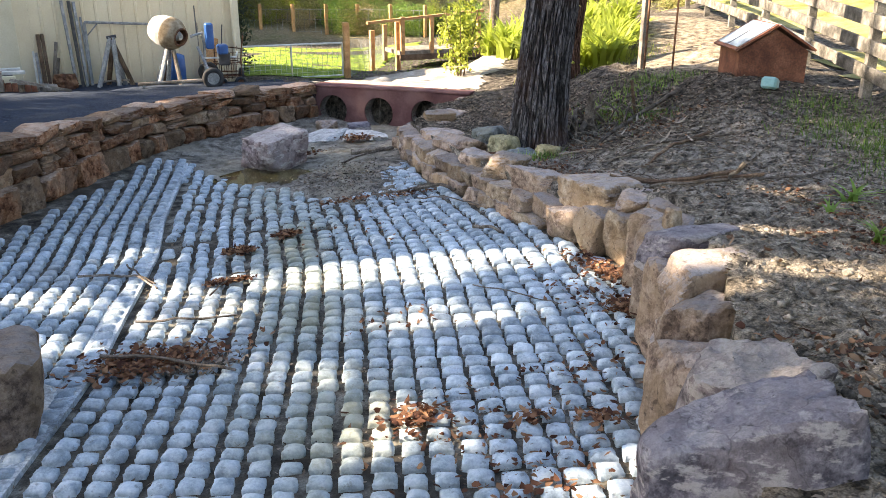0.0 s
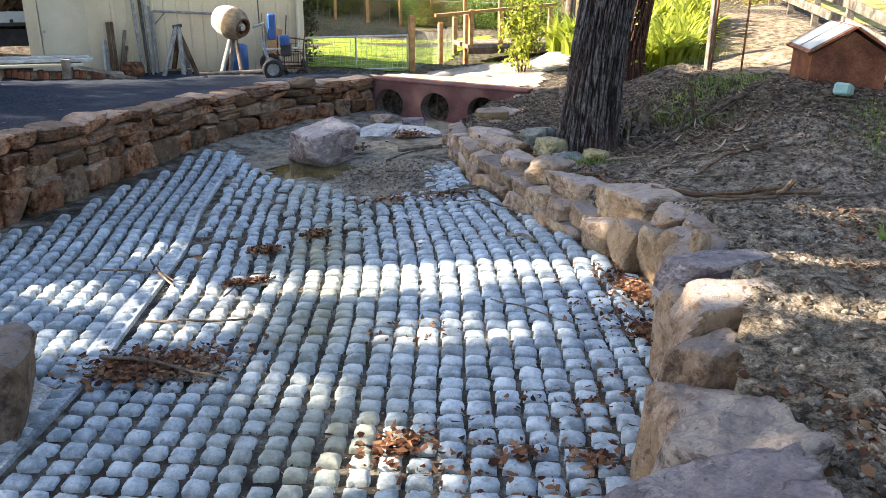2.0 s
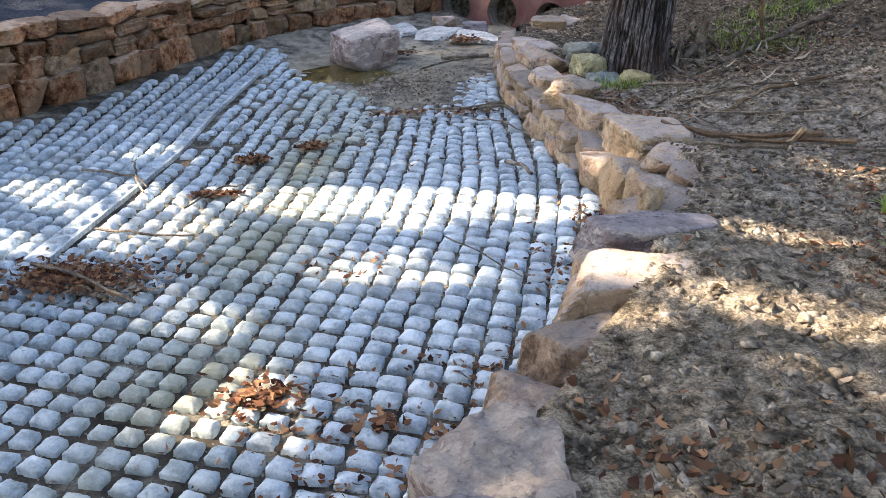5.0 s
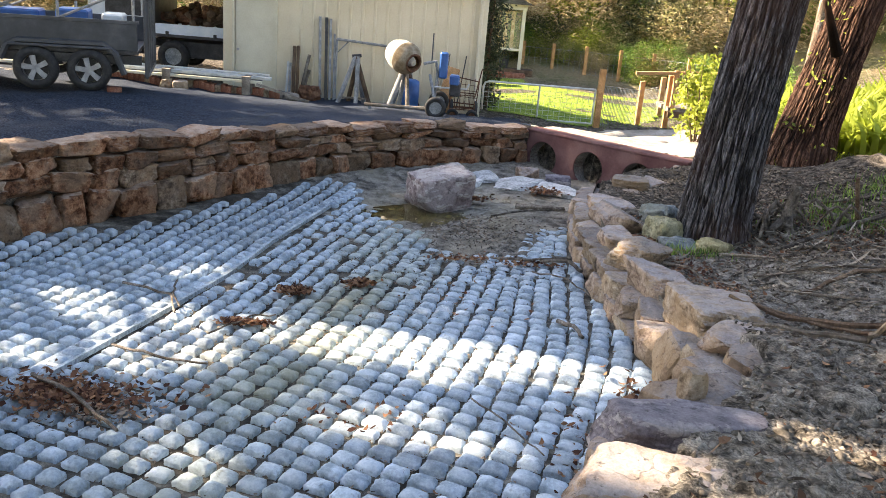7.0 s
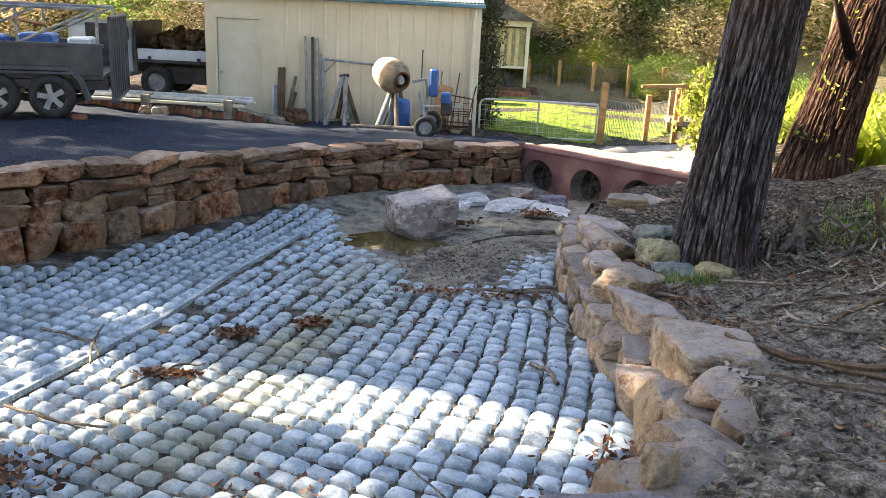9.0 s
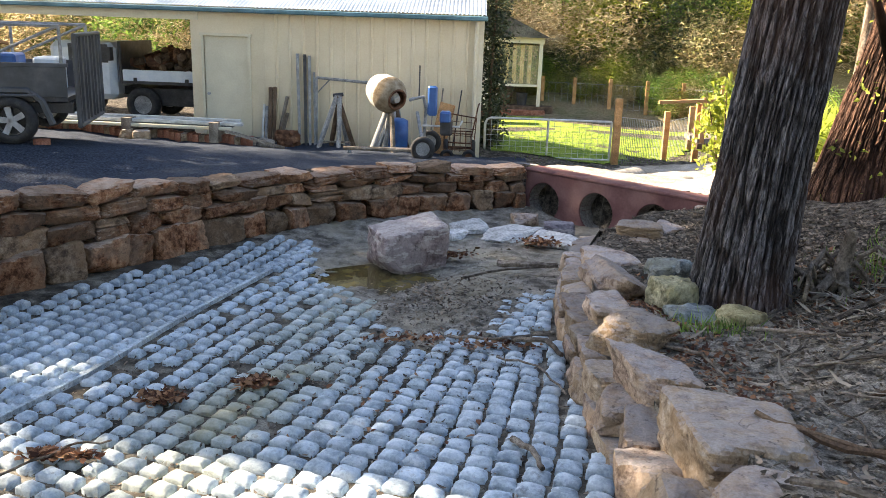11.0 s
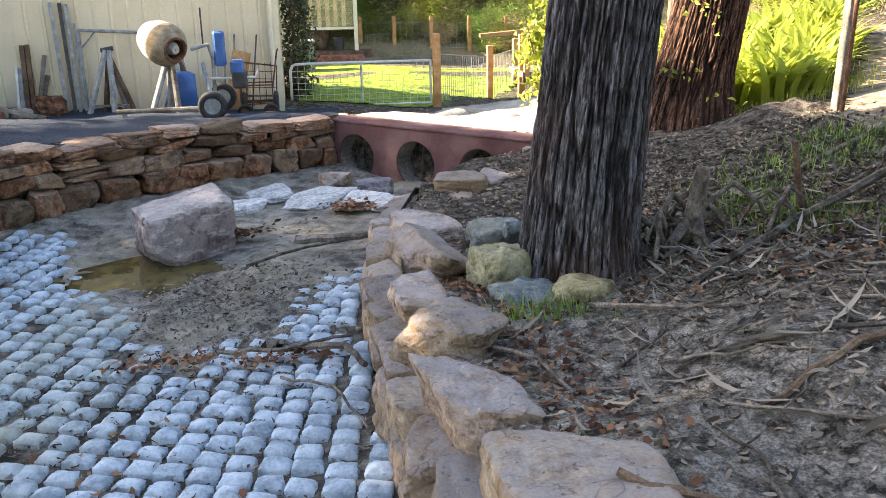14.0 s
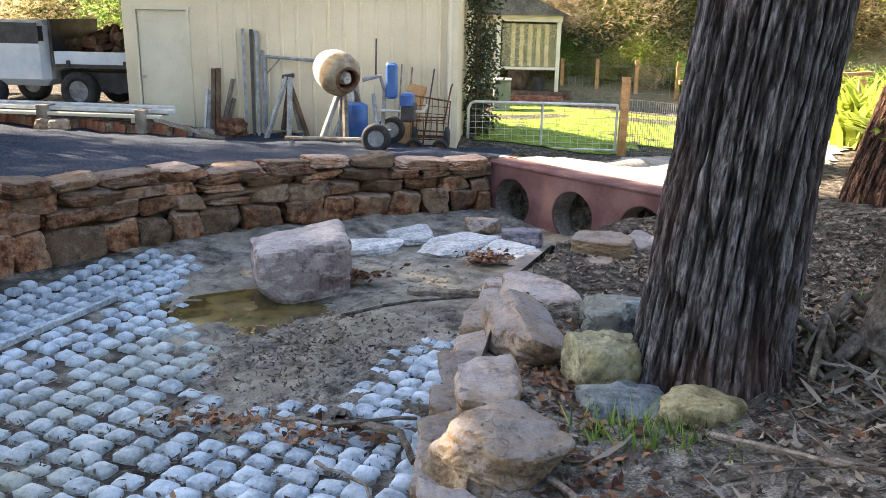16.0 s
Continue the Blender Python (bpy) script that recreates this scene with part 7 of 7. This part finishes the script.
def clods(name, spots, label, material, seed, size=(0.006, 0.03), floor=False):
    r = np.random.default_rng(seed)
    dirs, faces = ico(1)
    faces = np.array(faces)
    vs, fs, n = [], [], 0
    for x0, y0, a, b, m in spots:
        x, y = x0 + r.normal(0, a * 0.5, m), y0 + r.normal(0, b * 0.5, m)
        ok = side_of(x, y, RIGHT_FOOT) < -0.05 if floor else side_of(x, y, RIGHT_FOOT) > 0.35
        x, y = x[ok], y[ok]
        z = channel_height(x, y) if floor else ground_height(x, y)
        for p in zip(x, y, z):
            s = r.uniform(*size) * r.uniform(0.4, 1.0)
            v = dirs * (1 + r.normal(0, 0.42, len(dirs)))[:, None] * s * r.uniform((0.7, 0.7, 0.35), (1.4, 1.4, 0.8)) + np.array(p) + np.array([0, 0, s * 0.12])
            vs.append(v)
            fs.append(faces + n)
            n += len(v)
    ob = new(name, quick_mesh(name, np.concatenate(vs), np.concatenate(fs), material))
    return tagged(ob, label, "soil clods", kind="stuff")


M_DARKCLOD = varied("dark_soil_clod", (0.03, 0.026, 0.021), (0.10, 0.084, 0.067), (0.21, 0.18, 0.15), 9.0, 60, 0.8, 0.01, spread=0.4, island=True, coord="World")
M_CLOD = varied("soil_clod", (0.06, 0.052, 0.042), (0.165, 0.143, 0.116), (0.30, 0.265, 0.22), 9.0, 60, 0.8, 0.01, spread=0.3, island=True, coord="World")
clods("soil_clods", [(2.3, 4.2, 1.7, 1.2, 3400), (2.2, 3.0, 1.8, 1.0, 1400), (3.3, 5.8, 1.4, 1.2, 2000), (2.9, 6.3, 0.6, 0.8, 350), (4.4, 8.4, 2.0, 3.0, 700), (5.4, 10.0, 2.0, 2.0, 400)], "broken grey clods of earth and gravel on the bank", M_CLOD, 411)
clods("soil_clods", [(2.4, 3.6, 1.4, 0.6, 700), (3.4, 5.2, 1.4, 1.0, 400), (2.0, 3.2, 1.6, 0.7, 500), (4.2, 6.6, 1.2, 0.9, 300)], "dark crumbled soil and bark chips on the bank", M_DARKCLOD, 414, (0.012, 0.036))
clods("soil_clods", [(2.6, 4.5, 0.9, 0.35, 60), (3.0, 4.1, 0.5, 0.3, 30), (3.3, 6.3, 0.7, 0.3, 50), (2.9, 5.8, 0.4, 0.4, 40)], "lumps of yellow-brown clay on the bank", M_CLOD, 412, (0.02, 0.05))
for x, y, sx, sy, sz, seed in ((3.15, 4.05, 0.4, 0.3, 0.2, 421), (3.3, 6.35, 0.4, 0.3, 0.2, 422)):
    rock("clay_lump", (x, y, lie(x, y) - 0.03), (sx, sy, sz), 20, seed, M_SOIL, "large clod of ochre clay on the bank", soft=0.2, rough=0.09, category="clod")
clods("silt_gravel", [(1.9, 12.4, 0.9, 1.2, 900), (0.9, 15.2, 1.6, 0.7, 700), (2.6, 14.2, 0.8, 1.0, 500), (0.3, 14.3, 0.8, 0.6, 300), (2.2, 11.6, 0.7, 0.5, 400)], "small grey gravel and grit on the silt", M_SILT, 413, (0.004, 0.018), True)
bank_clay = sheet("bank_clay", np.arange(1.2, 5.2, 0.035), np.arange(2.4, 7.4, 0.035), lambda X, Y: ground_height(X, Y) + 0.006 + vnoise(X, Y, 11.0, 2.0) * 0.022 + vnoise(X, Y, 30.0, 8.0) * 0.010, M_SOIL, keep=lambda X, Y: side_of(X, Y, RIGHT_FOOT) > 0.32, smooth=False)
tagged(bank_clay, "crumbly ochre clay and leaf mould on the near bank", "clay", kind="structure")
mound = sheet("soil_mound", np.arange(5.9, 9.0, 0.09), np.arange(13.1, 15.4, 0.09), lambda X, Y: ground_height(X, Y) - 0.08 + 0.24 * np.exp(-(((X - 7.1) / 0.6) ** 2 + ((Y - 13.75) / 0.45) ** 2)) + vnoise(X, Y, 4.0, 6.0) * 0.05, M_SOIL)
tagged(mound, "low mound of dark soil on the bank", "soil mound", kind="structure")


def stick(name, pts, r0, r1, label, material=None, group="fallen sticks", floor=False, lift=0.0):
    out = []
    for x, y, dz in pts:
        z = (bed(x, y) + 0.045 if floor else lie(x, y)) + dz + lift
        out.append((x, y, z))
    fine = []
    rr = random.Random(int(1000 * pts[0][0]))
    for (a, b) in zip(out, out[1:]):
        for k in range(4):
            t = k / 4
            fine.append([a[i] + (b[i] - a[i]) * t + (rr.uniform(-0.012, 0.012) if k else 0) for i in range(3)])
    fine.append(list(out[-1]))
    c = Vector(fine[0])
    ob = obj(name, tube([Vector(p) - c for p in fine], [0.75 * r0 + 0.75 * (r1 - r0) * i / (len(fine) - 1) for i in range(len(fine))], 6), material or M_TWIG)
    ob.location = c
    return tagged(ob, label, "stick", group)


M_TWIG = varied("weathered_stick", (0.045, 0.036, 0.028), (0.11, 0.092, 0.076), (0.20, 0.175, 0.15), 9, 70, 0.6, 0.006, 0.9, spread=0.3)
stick("branch", [(3.45, 8.42, 0.08), (3.8, 8.2, 0.05), (4.6, 7.9, 0.03)], 0.02, 0.035, "reddish-grey bark strip lying over the slab", M_BROWNWOOD)
stick("branch", [(3.5, 8.36, 0.06), (4.1, 8.05, 0.03), (4.7, 7.6, 0.03)], 0.015, 0.03, "reddish-grey bark strip lying over the slab", M_BROWNWOOD)
stick("branch", [(4.1, 10.45, 0.02), (4.5, 9.95, 0.01), (5.2, 9.4, 0.02)], 0.022, 0.012, "long grey fallen branch on the bank")
stick("branch", [(4.05, 9.45, 0.01), (4.7, 9.15, 0.02), (5.6, 8.9, 0.02)], 0.012, 0.02, "long thin grey stick on the bank")
stick("branch", [(4.1, 8.95, 0.01), (4.45, 8.6, 0.02), (5.0, 8.3, 0.02)], 0.01, 0.014, "thin grey stick on the bank")
stick("branch", [(4.2, 8.85, 0.01), (4.7, 9.0, 0.03), (5.4, 9.2, 0.03)], 0.02, 0.03, "dark fallen branch on the bank", M_BROWNWOOD)
stick("branch", [(3.3, 7.6, 0.05), (3.85, 7.2, 0.06), (3.83, 7.0, 0.22)], 0.022, 0.03, "forked pale stick on the bank")
stick("branch", [(3.9, 7.5, 0.03), (4.8, 7.2, 0.05), (5.5, 7.4, 0.03)], 0.014, 0.02, "grey stick on the bank")
stick("branch", [(4.7, 10.4, 0.03), (5.6, 10.9, 0.05), (6.6, 11.2, 0.05)], 0.03, 0.045, "long pale fallen branch on the bank")
stick("branch", [(5.2, 12.0, 0.03), (6.2, 11.8, 0.04), (7.1, 12.1, 0.05)], 0.02, 0.03, "fallen grey branch on the bank")
stick("branch", [(3.4, 10.0, 0.02), (3.55, 9.65, 0.06), (3.62, 9.35, 0.02)], 0.02, 0.012, "curved stick behind the capstones")
# dead roots and a stump beside the tree
stump = thing("dead_root", Matrix.Translation((5.0, 11.15, 0.45)), "grey dead root stump with curled roots beside the tree", "root")
part("snag", tube([(0, 0, 0), (0.05, 0.02, 0.3), (0.1, 0.05, 0.62)], [0.09, 0.07, 0.045], 8), M_TWIG, stump)
for pts, r in (([(0.05, 0, 0.2), (0.3, 0.05, 0.1), (0.42, 0, -0.05)], 0.045), ([(0.3, 0.1, 0.05), (0.65, 0.25, 0.28), (0.95, 0.3, 0.22), (1.05, 0.2, 0.05)], 0.04), ([(-0.05, -0.05, 0.25), (-0.2, -0.1, 0.1), (-0.22, -0.2, -0.05)], 0.04), ([(0.02, -0.05, 0.3), (0.05, -0.15, 0.05), (0.12, -0.3, -0.04)], 0.05),
               ([(0.6, -0.1, 0.0), (0.68, -0.1, 0.25), (0.8, -0.05, 0.3)], 0.025), ([(0.2, 0.0, 0.1), (0.38, -0.1, 0.2), (0.42, -0.2, 0.0)], 0.022), ([(1.5, 0.4, 0.05), (1.55, 0.45, 0.35), (1.8, 0.5, 0.6)], 0.03)):
    part("root", tube(pts, [r, r * 0.9] + [r * 0.7] * (len(pts) - 2), 8), M_TWIG, stump, smooth=True)
rr_ = random.Random(61)
for k in range(16):
    a, q, L = rr_.uniform(0, 6.283), rr_.uniform(0.2, 0.9), rr_.uniform(0.25, 0.6)
    cx, cy = 0.15 + q * 0.9 * math.cos(a) * 0.8, 0.1 + q * 0.45 * math.sin(a)
    lift_ = lie(5.0 + cx, 11.15 + cy) - 0.45
    turn_ = rr_.uniform(0, 6.283)
    dx, dy = L * math.cos(turn_), L * math.sin(turn_) * 0.7
    top_ = rr_.uniform(0.08, 0.34)
    r_ = rr_.uniform(0.012, 0.032)
    pts = [(cx - dx * 0.5, cy - dy * 0.5, lift_ - 0.04), (cx - dx * 0.3, cy - dy * 0.3, lift_ + top_ * 0.7), (cx, cy + 0.05, lift_ + top_), (cx + dx * 0.32, cy + dy * 0.3, lift_ + top_ * 0.6), (cx + dx * 0.5, cy + dy * 0.5, lift_ - 0.04)]
    part("root", tube(pts, [r_, r_, r_ * 0.9, r_ * 0.75, r_ * 0.5], 7), M_TWIG, stump, smooth=True)
for k in range(46):
    x0, y0 = rr_.uniform(3.7, 6.6), rr_.uniform(7.2, 11.6)
    if k % 3 == 0:
        x0, y0 = rr_.uniform(3.9, 5.2), rr_.uniform(8.6, 10.6)
    a, L = rr_.gauss(0.3, 0.9), rr_.uniform(0.3, 1.1)
    stick("twig", [(x0, y0, 0.012), (x0 + 0.5 * L * math.cos(a), y0 + 0.5 * L * math.sin(a), 0.03), (x0 + L * math.cos(a + 0.25), y0 + L * math.sin(a + 0.25), 0.012)], rr_.uniform(0.006, 0.014), 0.004, "thin dry grey twig on the bank", group="twigs on the bank")
scatter_litter("bark_strips", [(4.9, 10.75, 0.6, 0.5, 90), (5.5, 11.3, 0.9, 0.7, 90), (5.2, 10.4, 0.8, 0.6, 70), (4.5, 9.3, 1.2, 1.2, 60)], "strips of shed bark on the ground", L_GREYLIT, 431, (0.3, 0.022), False, 0.06, 0.15)
# sticks lying in the channel
for pts, r in (([(1.9, 11.3, 0.0), (2.3, 11.15, 0.03), (2.75, 11.25, 0.0)], 0.022), ([(2.3, 10.75, 0.02), (2.6, 10.5, 0.02), (2.75, 9.95, 0.0)], 0.014), ([(2.35, 9.3, 0.0), (2.45, 9.1, 0.03), (2.5, 8.9, 0.0)], 0.03), ([(2.45, 11.2, 0.0), (2.7, 10.95, 0.06), (2.8, 10.7, 0.02)], 0.035), ([(2.0, 12.8, 0.02), (2.5, 13.2, 0.03), (2.9, 13.4, 0.05)], 0.02),
               ([(2.4, 13.6, 0.02), (2.75, 13.45, 0.06), (3.05, 13.5, 0.05)], 0.06), ([(-1.6, 9.75, 0.05), (-1.1, 9.55, 0.03), (-0.95, 9.15, 0.0)], 0.018), ([(-1.15, 9.9, 0.04), (-1.08, 9.55, 0.05), (-0.95, 9.3, 0.0)], 0.014), ([(-1.5, 7.75, 0.03), (-1.05, 7.4, 0.04), (-0.65, 7.0, 0.02)], 0.02), ([(-1.2, 8.4, 0.0), (-0.8, 8.15, 0.03), (-0.4, 8.1, 0.0)], 0.016), ([(-0.55, 8.7, 0.0), (-0.3, 9.05, 0.03), (-0.1, 9.2, 0.0)], 0.012), ([(1.5, 7.6, 0.03), (1.75, 7.15, 0.03), (1.9, 6.85, 0.02)], 0.009)):
    stick("stick", pts, r, r * 0.7, "weathered stick lying on the block mat", floor=True, group="sticks in the channel")
mortar = rock("mortar_bed", (-2.25, 7.15, 0.02), (0.95, 1.2, 0.1), 8, 441, M_SLAB, "pale mortar bed under a boulder", soft=0.2, category="mortar")
